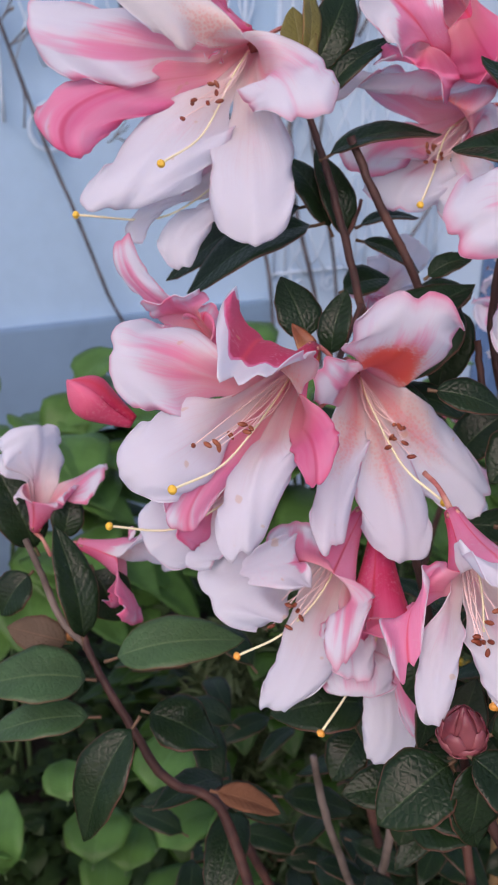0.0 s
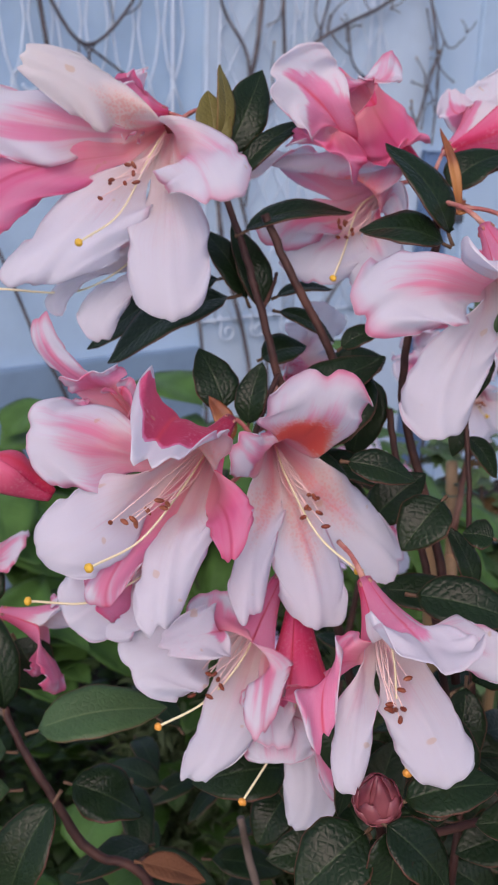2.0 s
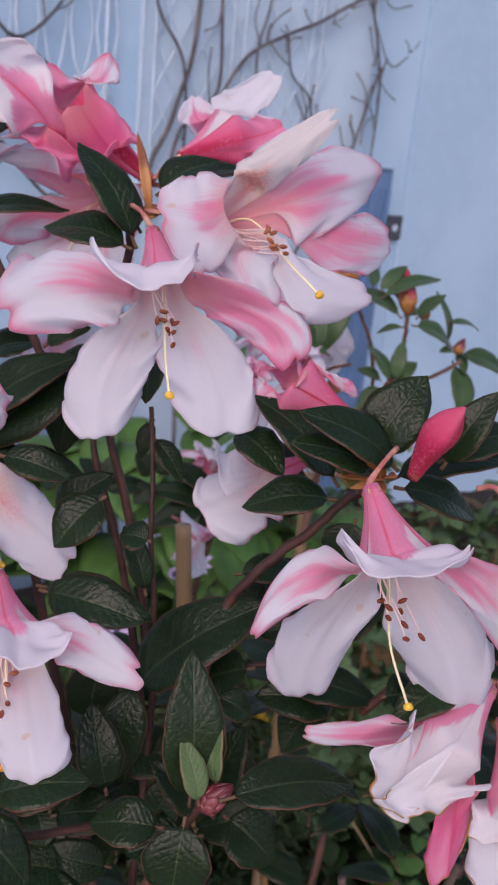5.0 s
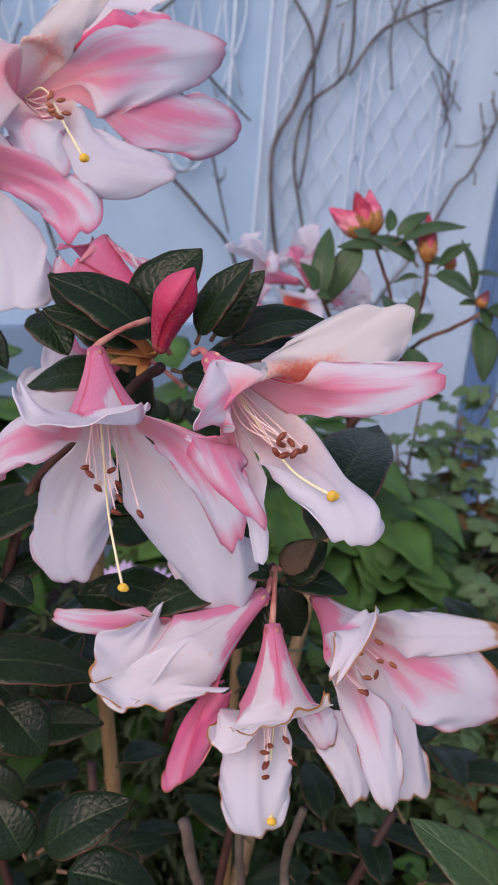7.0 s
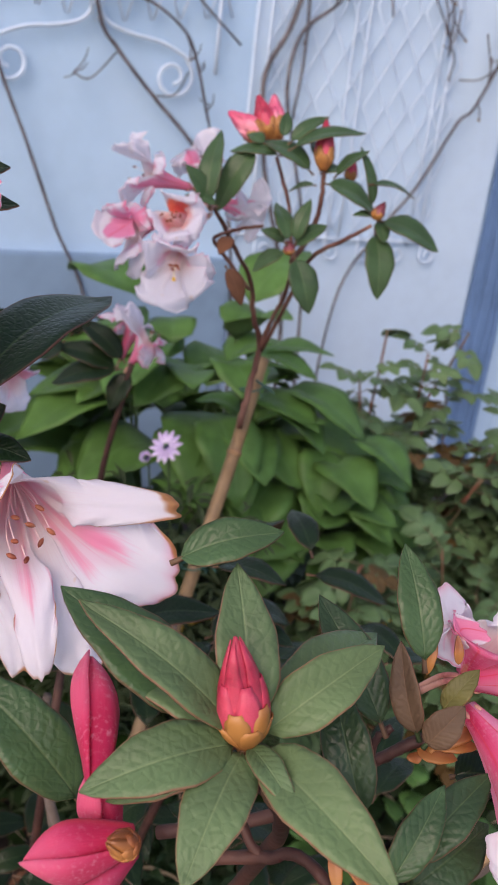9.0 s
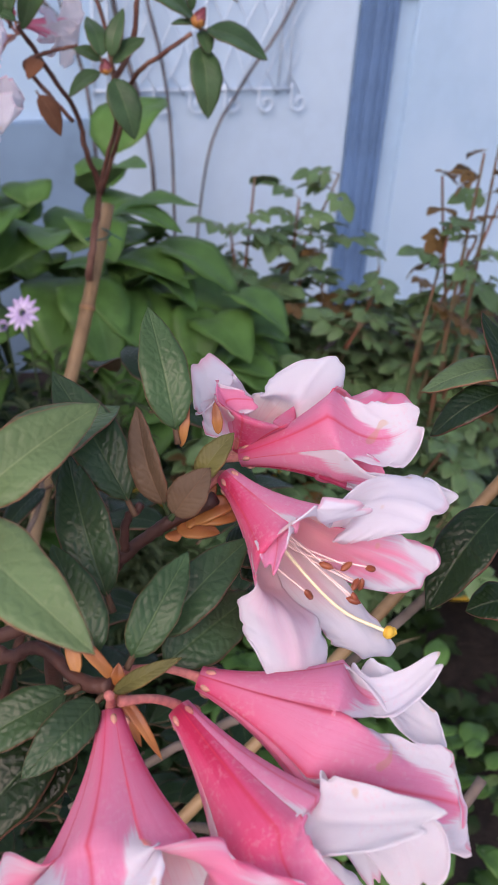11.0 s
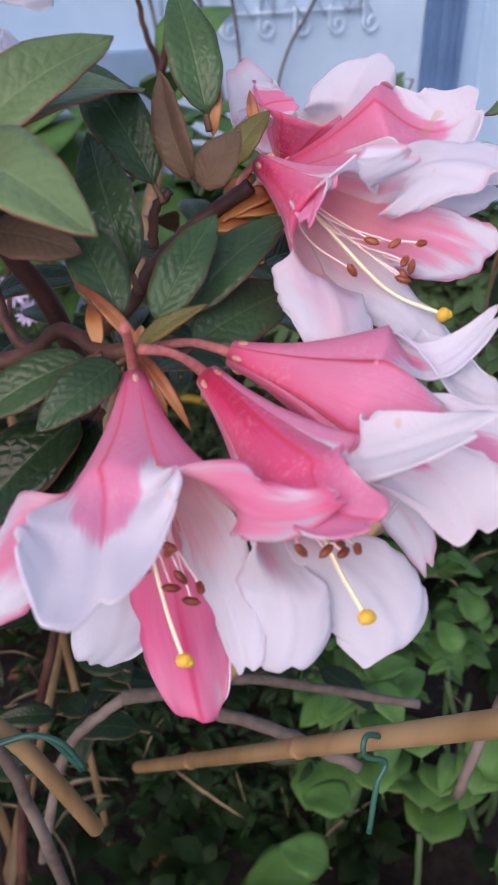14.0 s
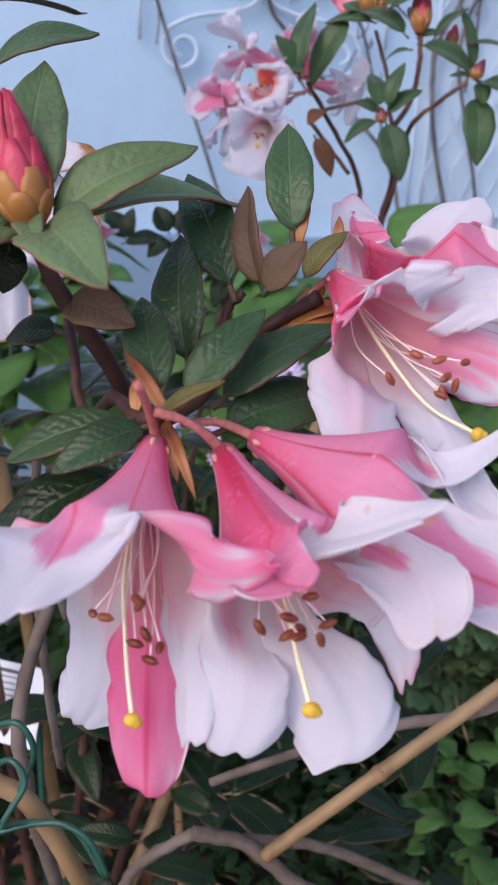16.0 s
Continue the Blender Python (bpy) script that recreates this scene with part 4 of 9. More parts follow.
flower(shrub, (0.0090, 0.3262, 0.8596), (-0.0085, 0.3065, 0.8536), [
    ((-0.0253, 0.2930, 0.8469), 0.0110, 0.30, 0.75, 0.00),
    ((-0.0378, 0.2968, 0.8350), 0.0130, 0.20, 0.05, 0.00),
    ((-0.0290, 0.3013, 0.8302), 0.0120, 0.20, 0.10, 0.00),
    ((-0.0095, 0.3071, 0.8337), 0.0100, 0.20, 0.60, 0.00),
    ((0.0025, 0.3193, 0.8427), 0.0090, 0.10, 0.60, 0.00),
], joint=(0.0339, 0.3412, 0.8836), style=(-0.0508, 0.2913, 0.8480), stamens=0, rim=0.0090, seed=3)
flower(shrub, (0.0428, 0.3502, 0.8935), (0.0459, 0.3181, 0.8910), [
    ((0.0565, 0.2957, 0.9367), (0.0544, 0.2997, 0.9189), (0.0188, -0.0035, 0.0001), 0.30),
    ((0.0248, 0.2969, 0.9101), (0.0321, 0.3014, 0.9012), (0.0052, 0.0052, 0.0070), 0.40),
    ((0.0326, 0.2892, 0.8398), (0.0326, 0.2986, 0.8617), (0.0091, 0.0027, 0.0047), 0.14),
    ((0.0579, 0.2937, 0.8332), (0.0573, 0.2996, 0.8487), (0.0144, 0.0010, -0.0023), 0.10),
    ((0.0942, 0.3148, 0.8481), (0.0808, 0.3196, 0.8602), (0.0064, 0.0073, 0.0110), 0.10),
], joint=(0.0395, 0.3686, 0.8898), style=(0.071, 0.290, 0.861), stamens=8, rim=0.0126, spot=1.70, seed=4)
flower(shrub, (0.0471, 0.3297, 0.8371), (0.0294, 0.2997, 0.8193), [
    ((-0.0025, 0.2840, 0.8328), (0.0160, 0.2919, 0.8334), (0.0031, -0.0059, -0.0083), 0.25),
    ((-0.0151, 0.2910, 0.8169), (-0.0027, 0.2957, 0.8212), (0.0093, -0.0102, -0.0122), 0.00),
    ((0.0121, 0.2720, 0.7797), (0.0202, 0.2779, 0.7926), (0.0130, 0.0010, 0.0005), 0.03),
    ((0.0349, 0.2670, 0.8041), (0.0371, 0.2789, 0.8186), (0.0089, 0.0022, 0.0035), 0.35),
    ((0.0414, 0.2780, 0.7912), (0.0400, 0.2861, 0.7984), (0.0110, -0.0009, -0.0019), 0.30),
    ((0.0203, 0.3085, 0.8421), (0.0193, 0.3058, 0.8348), (0.0123, -0.0002, 0.0001), 0.50),
], joint=(0.0412, 0.3475, 0.8457), style=(-0.003, 0.291, 0.792), stamens=8, rim=0.0132, stig=1, seed=5)
flower(shrub, (0.0543, 0.3292, 0.8377), (0.0521, 0.2937, 0.8039), [
    ((0.0511, 0.2749, 0.7539), (0.0575, 0.2797, 0.7677), (0.0107, -0.0015, -0.0033), 0.00),
    ((0.0437, 0.2796, 0.7807), (0.0446, 0.2832, 0.7870), (0.0146, -0.0001, 0.0009), 0.45),
    ((0.0585, 0.2863, 0.8066), (0.0544, 0.2923, 0.8102), (0.0110, 0.0017, 0.0064), 0.95),
    ((0.0709, 0.2762, 0.7656), (0.0643, 0.2825, 0.7787), (0.0047, 0.0014, 0.0028), 0.60),
    ((0.0368, 0.2867, 0.7991), (0.0398, 0.2890, 0.8025), (0.0059, -0.0024, -0.0063), 0.85),
], joint=(0.0491, 0.3521, 0.8438), style=(0.030, 0.277, 0.767), stamens=0, rim=0.0144, stig=1, seed=6)
flower(shrub, (0.0720, 0.2816, 0.8614), (0.0795, 0.2580, 0.8481), [
    ((0.0868, 0.2298, 0.8555), (0.0849, 0.2437, 0.8582), (0.0184, -0.0014, -0.0032), 0.14),
    ((0.1269, 0.2420, 0.8447), (0.1086, 0.2520, 0.8498), (0.0020, 0.0048, 0.0072), 0.30),
    ((0.0920, 0.2302, 0.8114), (0.0911, 0.2366, 0.8221), (0.0130, -0.0006, 0.0018), 0.03),
    ((0.0622, 0.2328, 0.8070), (0.0625, 0.2393, 0.8203), (0.0069, -0.0005, 0.0013), 0.10),
    ((0.0531, 0.2368, 0.8250), (0.0543, 0.2484, 0.8425), (0.0071, 0.0045, 0.0083), 0.75),
], joint=(0.0657, 0.3023, 0.8668), style=(0.082, 0.238, 0.812), stamens=8, rim=0.0132, stig=1, seed=7)
flower(shrub, (0.0003, 0.4105, 1.0162), (-0.0091, 0.3892, 1.0075), [
    ((-0.0588, 0.3745, 1.0395), (-0.0345, 0.3812, 1.0301), (-0.0022, -0.0042, -0.0112), -0.10),
    ((-0.0902, 0.3819, 1.0236), (-0.0707, 0.3809, 1.0176), (0.0026, -0.0073, -0.0148), 0.40),
    ((-0.0729, 0.3654, 0.9727), (-0.0688, 0.3747, 0.9917), (0.0148, -0.0024, -0.0057), 0.75),
    ((-0.0560, 0.3593, 0.9519), (-0.0425, 0.3660, 0.9701), (0.0229, -0.0010, 0.0014), 0.04),
    ((-0.0004, 0.3460, 0.9423), (-0.0005, 0.3546, 0.9619), (0.0172, -0.0002, 0.0002), 0.04),
    ((0.0208, 0.3443, 0.9893), (0.0133, 0.3594, 1.0033), (0.0166, 0.0019, 0.0058), 0.30),
], joint=(0.0190, 0.4277, 1.0249), style=(-0.035, 0.350, 0.972), stamens=8, rim=0.0132, spot=0.35, seed=8)
flower(shrub, (0.0011, 0.4142, 0.9781), (-0.0163, 0.3958, 0.9627), [
    ((-0.0295, 0.3710, 0.9277), (-0.0292, 0.3781, 0.9435), (0.0105, -0.0001, 0.0001), 0.00),
    ((-0.0481, 0.3810, 0.9363), (-0.0465, 0.3876, 0.9479), (0.0060, -0.0001, 0.0001), 0.00),
    ((-0.0206, 0.3850, 0.9425), (-0.0201, 0.3881, 0.9505), (0.0061, -0.0001, 0.0001), 0.10),
    ((-0.0039, 0.3977, 0.9626), (-0.0091, 0.3974, 0.9616), (0.0025, -0.0027, -0.0069), 0.20),
    ((-0.0335, 0.3971, 0.9624), (-0.0297, 0.3979, 0.9619), (-0.0006, -0.0024, -0.0064), 0.20),
], joint=(0.0201, 0.4256, 0.9923), style=(-0.0737, 0.3780, 0.9485), stamens=0, rim=0.0096, seed=9)
flower(shrub, (-0.0024, 0.4147, 1.0209), (-0.0119, 0.4122, 1.0214), [
    ((-0.0259, 0.4099, 1.0330), 0.0100, 0.20, 0.80, 0.00),
    ((-0.0276, 0.4045, 1.0225), 0.0090, 0.20, 0.70, 0.00),
    ((-0.0303, 0.4059, 1.0129), 0.0120, 0.10, 0.50, 0.00),
    ((-0.0209, 0.4065, 1.0065), 0.0090, 0.20, 0.40, 0.00),
    ((-0.0173, 0.4164, 1.0374), 0.0090, 0.20, 0.40, 0.00),
], joint=(0.0155, 0.4087, 1.0118), stamens=0, rim=0.0080, seed=10)
flower(shrub, (0.1051, 0.4400, 0.9918), (0.0862, 0.4230, 0.9841), [
    ((0.0807, 0.4123, 1.0039), (0.0733, 0.4176, 0.9979), (0.0318, -0.0018, 0.0006), 0.35),
    ((0.0311, 0.4189, 0.9909), (0.0446, 0.4260, 1.0051), (0.0148, -0.0022, -0.0005), 0.42),
    ((0.0476, 0.4148, 0.9632), (0.0558, 0.4196, 0.9746), (0.0139, -0.0032, -0.0040), 0.45),
    ((0.0651, 0.4094, 0.9480), (0.0683, 0.4134, 0.9594), (0.0180, -0.0029, -0.0031), 0.18),
    ((0.0975, 0.4057, 0.9404), (0.0968, 0.4124, 0.9567), (0.0144, 0.0004, 0.0034), 0.12),
    ((0.1105, 0.4200, 0.9723), (0.1050, 0.4288, 0.9885), (-0.0051, -0.0045, -0.0070), 0.40),
], joint=(0.1296, 0.4423, 0.9922), style=(0.0742, 0.4039, 0.9522), stamens=8, rim=0.0132, spot=0.50, seed=11)
flower(shrub, (0.1171, 0.4143, 0.9965), (0.0774, 0.4065, 1.0269), [
    ((0.0403, 0.3893, 1.0373), (0.0543, 0.3941, 1.0336), (0.0059, 0.0051, 0.0155), 0.42),
    ((0.0678, 0.4110, 1.0428), (0.0732, 0.4072, 1.0337), (0.0085, -0.0002, 0.0027), 0.65),
    ((0.0946, 0.4120, 1.0497), (0.0917, 0.4075, 1.0385), (0.0086, -0.0001, -0.0004), 0.45),
    ((0.0654, 0.3952, 1.0113), (0.0676, 0.3984, 1.0090), (0.0163, -0.0031, -0.0061), 0.80),
    ((0.1018, 0.3969, 1.0147), (0.0977, 0.3982, 1.0106), (0.0110, 0.0011, 0.0075), 0.95),
], joint=(0.1272, 0.4162, 0.9898), stamens=0, rim=0.0144, seed=12)
flower(shrub, (0.1289, 0.4318, 1.0087), (0.1513, 0.4450, 1.0182), [
    ((0.1334, 0.4538, 1.0369), (0.1365, 0.4510, 1.0269), (0.0092, 0.0011, 0.0035), 0.50),
    ((0.1745, 0.4645, 1.0527), (0.1602, 0.4608, 1.0365), (0.0098, -0.0026, -0.0038), -0.05),
    ((0.1787, 0.4449, 1.0283), (0.1706, 0.4443, 1.0235), (0.0060, -0.0029, -0.0061), 0.80),
    ((0.1717, 0.4383, 1.0063), (0.1645, 0.4401, 1.0090), (0.0094, 0.0007, 0.0056), 0.95),
    ((0.1470, 0.4463, 1.0050), (0.1470, 0.4466, 1.0056), (0.0087, -0.0020, -0.0025), 0.95),
], joint=(0.1179, 0.4091, 0.9983), stamens=0, rim=0.0144, seed=13)
flower(shrub, (0.1198, 0.3358, 0.9832), (0.1269, 0.3145, 0.9639), [
    ((0.1222, 0.2825, 0.9683), (0.1186, 0.2958, 0.9748), (0.0188, -0.0008, 0.0013), 0.10),
    ((0.0684, 0.3053, 0.9524), (0.0862, 0.3135, 0.9628), (0.0088, -0.0072, -0.0127), 0.33),
    ((0.1038, 0.3084, 0.9066), (0.1043, 0.3145, 0.9246), (0.0162, -0.0012, 0.0027), 0.03),
    ((0.1506, 0.3073, 0.9117), (0.1477, 0.3146, 0.9274), (0.0187, 0.0014, -0.0005), 0.08),
    ((0.1756, 0.3136, 0.9395), (0.1681, 0.3198, 0.9532), (-0.0119, -0.0007, -0.0050), 0.48),
], joint=(0.1098, 0.3595, 0.9903), style=(0.130, 0.295, 0.930), stamens=8, rim=0.0132, spot=0.10, seed=14)
flower(shrub, (0.1397, 0.3472, 0.9835), (0.1564, 0.3315, 0.9937), [
    ((0.1838, 0.3287, 1.0331), (0.1639, 0.3298, 1.0132), (0.0097, -0.0016, -0.0011), -0.10),
    ((0.2175, 0.3830, 1.0115), (0.1899, 0.3502, 1.0050), (0.0005, -0.0085, -0.0171), 0.34),
    ((0.2252, 0.3826, 0.9824), (0.2068, 0.3578, 0.9839), (0.0002, -0.0069, -0.0126), 0.45),
    ((0.2088, 0.3344, 0.9660), (0.1798, 0.3227, 0.9691), (0.0003, -0.0057, -0.0109), 0.06),
    ((0.1648, 0.3198, 0.9598), (0.1547, 0.3233, 0.9753), (0.0130, -0.0017, 0.0000), 0.22),
    ((0.1225, 0.3119, 0.9921), (0.1353, 0.3147, 0.9896), (0.0036, -0.0065, -0.0176), 0.28),
], joint=(0.1148, 0.3654, 0.9878), style=(0.1814, 0.3032, 0.9692), stamens=8, rim=0.0138, spot=0.60, seed=15)
flower(shrub, (0.2045, 0.3184, 0.9179), (0.1784, 0.3227, 0.9300), [
    ((0.1657, 0.3194, 0.9218), (0.1706, 0.3229, 0.9275), (0.0059, -0.0022, -0.0042), 0.50),
    ((0.1930, 0.3210, 0.9367), (0.1916, 0.3223, 0.9338), (0.0074, -0.0006, -0.0022), 0.60),
    ((0.1708, 0.3258, 0.9361), (0.1724, 0.3252, 0.9350), (0.0078, -0.0003, 0.0020), 0.80),
    ((0.1763, 0.3200, 0.9211), (0.1787, 0.3202, 0.9227), (0.0093, -0.0013, -0.0004), 0.95),
    ((0.2019, 0.3217, 0.9328), (0.1982, 0.3217, 0.9315), (0.0044, -0.0019, -0.0038), 0.60),
], joint=(0.2117, 0.3225, 0.8977), stamens=0, rim=0.0120, seed=16)
flower(shrub, (0.1913, 0.3440, 0.8904), (0.1757, 0.3376, 0.8842), [
    ((0.1478, 0.3297, 0.8689), 0.0150, 0.20, 0.15, 0.00),
    ((0.1565, 0.3375, 0.8765), 0.0120, 0.20, 0.10, 0.00),
    ((0.1724, 0.3367, 0.8681), 0.0100, 0.20, 0.30, 0.00),
    ((0.1856, 0.3379, 0.8764), 0.0090, 0.20, 0.50, 0.00),
    ((0.1612, 0.3487, 0.8923), 0.0090, 0.20, 0.50, 0.00),
], joint=(0.2150, 0.3394, 0.8800), stamens=0, rim=0.0080, seed=17)
flower(shrub, (0.1998, 0.2617, 0.9125), (0.2076, 0.2453, 0.8924), [
    ((0.2017, 0.2164, 0.8989), (0.2053, 0.2282, 0.9007), (0.0207, -0.0025, 0.0006), 0.10),
    ((0.1620, 0.2455, 0.8632), (0.1748, 0.2474, 0.8813), (0.0004, -0.0045, -0.0079), 0.33),
    ((0.1893, 0.2706, 0.8194), (0.1884, 0.2659, 0.8428), (0.0155, -0.0039, 0.0045), 0.03),
    ((0.2477, 0.2614, 0.8209), (0.2384, 0.2575, 0.8451), (0.0159, -0.0027, 0.0064), 0.03),
    ((0.2522, 0.2343, 0.8616), (0.2413, 0.2408, 0.8828), (0.0088, -0.0030, 0.0045), 0.42),
], joint=(0.2125, 0.2808, 0.9200), style=(0.2178, 0.2374, 0.842), stamens=8, rim=0.0138, spot=0.10, seed=18)
flower(shrub, (0.2397, 0.2437, 0.9187), (0.2579, 0.2267, 0.9092), [
    ((0.2923, 0.2410, 0.9414), (0.2774, 0.2365, 0.9272), (0.0153, -0.0006, -0.0015), -0.10),
    ((0.3071, 0.2258, 0.9268), (0.2875, 0.2267, 0.9199), (0.0021, -0.0024, -0.0072), 0.38),
    ((0.2872, 0.2092, 0.8800), (0.2819, 0.2162, 0.8918), (0.0122, 0.0007, -0.0001), 0.00),
    ((0.2623, 0.2134, 0.8811), (0.2491, 0.2179, 0.8982), (0.0085, 0.0032, -0.0043), 0.50),
    ((0.2432, 0.2063, 0.9129), (0.2486, 0.2196, 0.9171), (0.0027, -0.0050, -0.0079), 0.33),
    ((0.2629, 0.2159, 0.8675), (0.2608, 0.2196, 0.8782), (0.0028, 0.0005, 0.0003), 0.00),
], joint=(0.2334, 0.2514, 0.9176), style=(0.2804, 0.2122, 0.8932), stamens=8, rim=0.0132, spot=0.90, seed=19)
flower(shrub, (0.2619, 0.2710, 0.8281), (0.2407, 0.2522, 0.8131), [
    ((0.2078, 0.2381, 0.8149), (0.2210, 0.2417, 0.8104), (0.0001, -0.0084, -0.0128), 0.10),
    ((0.2261, 0.2309, 0.7998), (0.2276, 0.2374, 0.8051), (0.0178, 0.0023, -0.0013), -0.10),
    ((0.2426, 0.2326, 0.7723), (0.2438, 0.2388, 0.7824), (0.0092, 0.0044, 0.0079), 0.85),
    ((0.1878, 0.2578, 0.8153), (0.2017, 0.2574, 0.8142), (-0.0015, -0.0018, -0.0042), 0.50),
    ((0.2442, 0.2517, 0.7933), (0.2436, 0.2530, 0.7970), (0.0064, 0.0012, 0.0006), 0.70),
], joint=(0.2639, 0.2786, 0.8347), stamens=0, rim=0.0132, old=1.00, seed=20)
flower(shrub, (0.2658, 0.2641, 0.8199), (0.2712, 0.2481, 0.7984), [
    ((0.2754, 0.2303, 0.8038), (0.2740, 0.2365, 0.8008), (0.0162, 0.0035, 0.0057), -0.10),
    ((0.2531, 0.2386, 0.7836), (0.2578, 0.2406, 0.7897), (0.0069, -0.0027, -0.0008), 0.15),
    ((0.2717, 0.2341, 0.7529), (0.2677, 0.2387, 0.7667), (0.0128, 0.0028, 0.0022), 0.00),
    ((0.3047, 0.2471, 0.7623), (0.2982, 0.2528, 0.7798), (0.0081, 0.0045, 0.0024), 0.10),
    ((0.2901, 0.2499, 0.7813), (0.2868, 0.2512, 0.7915), (0.0062, 0.0012, 0.0006), 0.30),
], joint=(0.2639, 0.2786, 0.8347), style=(0.2740, 0.2370, 0.7590), stamens=8, rim=0.0126, old=1.00, seed=21)
flower(shrub, (0.2799, 0.2897, 0.8189), (0.2968, 0.2632, 0.8163), [
    ((0.2891, 0.2383, 0.8165), (0.2956, 0.2499, 0.8316), (0.0070, 0.0014, 0.0051), 0.10),
    ((0.3491, 0.2721, 0.8240), (0.3222, 0.2671, 0.8233), (0.0018, -0.0039, -0.0068), -0.05),
    ((0.3508, 0.2682, 0.7962), (0.3317, 0.2660, 0.8023), (-0.0043, -0.0051, -0.0158), 0.30),
    ((0.3241, 0.2527, 0.7634), (0.3153, 0.2567, 0.7775), (0.0109, 0.0025, 0.0022), 0.00),
    ((0.3142, 0.2401, 0.7685), (0.3086, 0.2462, 0.7852), (0.0065, 0.0019, 0.0036), 0.20),
], joint=(0.2639, 0.2786, 0.8347), stamens=8, rim=0.0132, old=0.90, seed=22)
flower(shrub, (0.4474, 0.2536, 0.7953), (0.4512, 0.2561, 0.8078), [
    ((0.4342, 0.2611, 0.8195), (0.4399, 0.2578, 0.8108), (0.0051, 0.0034, 0.0049), 0.30),
    ((0.4708, 0.2638, 0.8222), (0.4651, 0.2605, 0.8139), (0.0109, 0.0000, -0.0003), 0.10),
    ((0.4511, 0.2521, 0.8127), (0.4432, 0.2531, 0.8110), (0.0043, -0.0026, -0.0039), 0.75),
    ((0.4700, 0.2591, 0.8080), (0.4642, 0.2607, 0.8088), (0.0064, 0.0029, 0.0040), 0.85),
    ((0.4412, 0.2510, 0.8007), (0.4421, 0.2523, 0.8026), (0.0060, -0.0008, -0.0014), 0.30),
], joint=(0.4357, 0.2607, 0.7814), stamens=0, wavy=0.45, rim=0.0120, seed=23)
flower(shrub, (0.4483, 0.2507, 0.7946), (0.4758, 0.2486, 0.8048), [
    ((0.4960, 0.2445, 0.8160), (0.4866, 0.2448, 0.8078), (0.0041, -0.0066, -0.0064), 0.40),
    ((0.4903, 0.2659, 0.8121), (0.4865, 0.2624, 0.8088), (0.0102, -0.0019, -0.0013), 0.70),
    ((0.5027, 0.2255, 0.8054), (0.4927, 0.2294, 0.8026), (0.0065, -0.0036, -0.0019), 0.12),
    ((0.4981, 0.2268, 0.7949), (0.4916, 0.2282, 0.7955), (0.0087, 0.0026, 0.0054), 0.03),
    ((0.4865, 0.2370, 0.7998), (0.4763, 0.2406, 0.8019), (0.0063, 0.0001, 0.0035), 0.90),
], joint=(0.4360, 0.2561, 0.7835), stamens=0, wavy=0.45, rim=0.0138, seed=24)
flower(shrub, (0.4456, 0.2256, 0.8037), (0.4641, 0.2055, 0.7971), [
    ((0.4666, 0.1792, 0.7711), (0.4649, 0.1877, 0.7855), (0.0099, 0.0019, -0.0029), 0.00, 0.42),
    ((0.4588, 0.1914, 0.8012), (0.4592, 0.2006, 0.8042), (0.0043, -0.0004, 0.0028), 0.05, 0.75),
    ((0.4849, 0.1963, 0.7734), (0.4818, 0.1986, 0.7789), (0.0081, 0.0016, -0.0006), 0.12),
    ((0.4960, 0.2093, 0.7862), (0.4904, 0.2097, 0.7903), (0.0081, 0.0022, 0.0059), 0.42),
    ((0.4968, 0.2088, 0.8084), (0.4861, 0.2136, 0.8080), (0.0067, 0.0067, 0.0063), 0.05),
    ((0.4797, 0.2028, 0.8132), (0.4699, 0.2041, 0.8080), (0.0019, 0.0023, -0.0041), 0.10),
], joint=(0.4375, 0.2241, 0.7950), style=(0.488, 0.199, 0.780), stamens=8, rim=0.0126, seed=25)
flower(shrub, (0.4259, 0.1708, 0.7754), (0.4327, 0.1457, 0.7625), [
    ((0.4324, 0.1087, 0.7673), (0.4310, 0.1254, 0.7708), (0.0116, 0.0077, 0.0006), 0.12, 0.26),
    ((0.4018, 0.1221, 0.7516), (0.4120, 0.1301, 0.7599), (0.0054, -0.0054, -0.0037), 0.45),
    ((0.4163, 0.1513, 0.7114), (0.4232, 0.1501, 0.7255), (0.0094, 0.0006, -0.0008), 0.03),
    ((0.4444, 0.1346, 0.7179), (0.4403, 0.1421, 0.7291), (0.0087, 0.0023, 0.0005), 0.85),
    ((0.4528, 0.1344, 0.7331), (0.4495, 0.1417, 0.7415), (0.0054, -0.0014, 0.0015), 0.12),
    ((0.4689, 0.1318, 0.7770), (0.4564, 0.1348, 0.7708), (-0.0012, -0.0011, -0.0058), 0.45),
], joint=(0.4278, 0.1602, 0.7918), style=(0.441, 0.135, 0.735), stamens=8, rim=0.0150, seed=26)
flower(shrub, (0.4404, 0.1740, 0.7749), (0.4636, 0.1519, 0.7629), [
    ((0.4922, 0.1417, 0.7874), (0.4738, 0.1487, 0.7750), (0.0015, 0.0070, 0.0027), -0.12, 0.05),
    ((0.4757, 0.1292, 0.7758), (0.4669, 0.1364, 0.7725), (0.0037, 0.0057, 0.0035), 0.80),
    ((0.4598, 0.1357, 0.7325), (0.4610, 0.1411, 0.7420), (0.0085, 0.0014, -0.0010), 0.03),
    ((0.4795, 0.1418, 0.7332), (0.4776, 0.1484, 0.7397), (0.0091, 0.0045, 0.0044), 0.03),
    ((0.4873, 0.1568, 0.7425), (0.4804, 0.1647, 0.7514), (0.0038, 0.0011, 0.0026), 0.20),
], joint=(0.4288, 0.1652, 0.7849), style=(0.4746, 0.1387, 0.7466), stamens=8, wavy=0.45, rim=0.0144, seed=27)
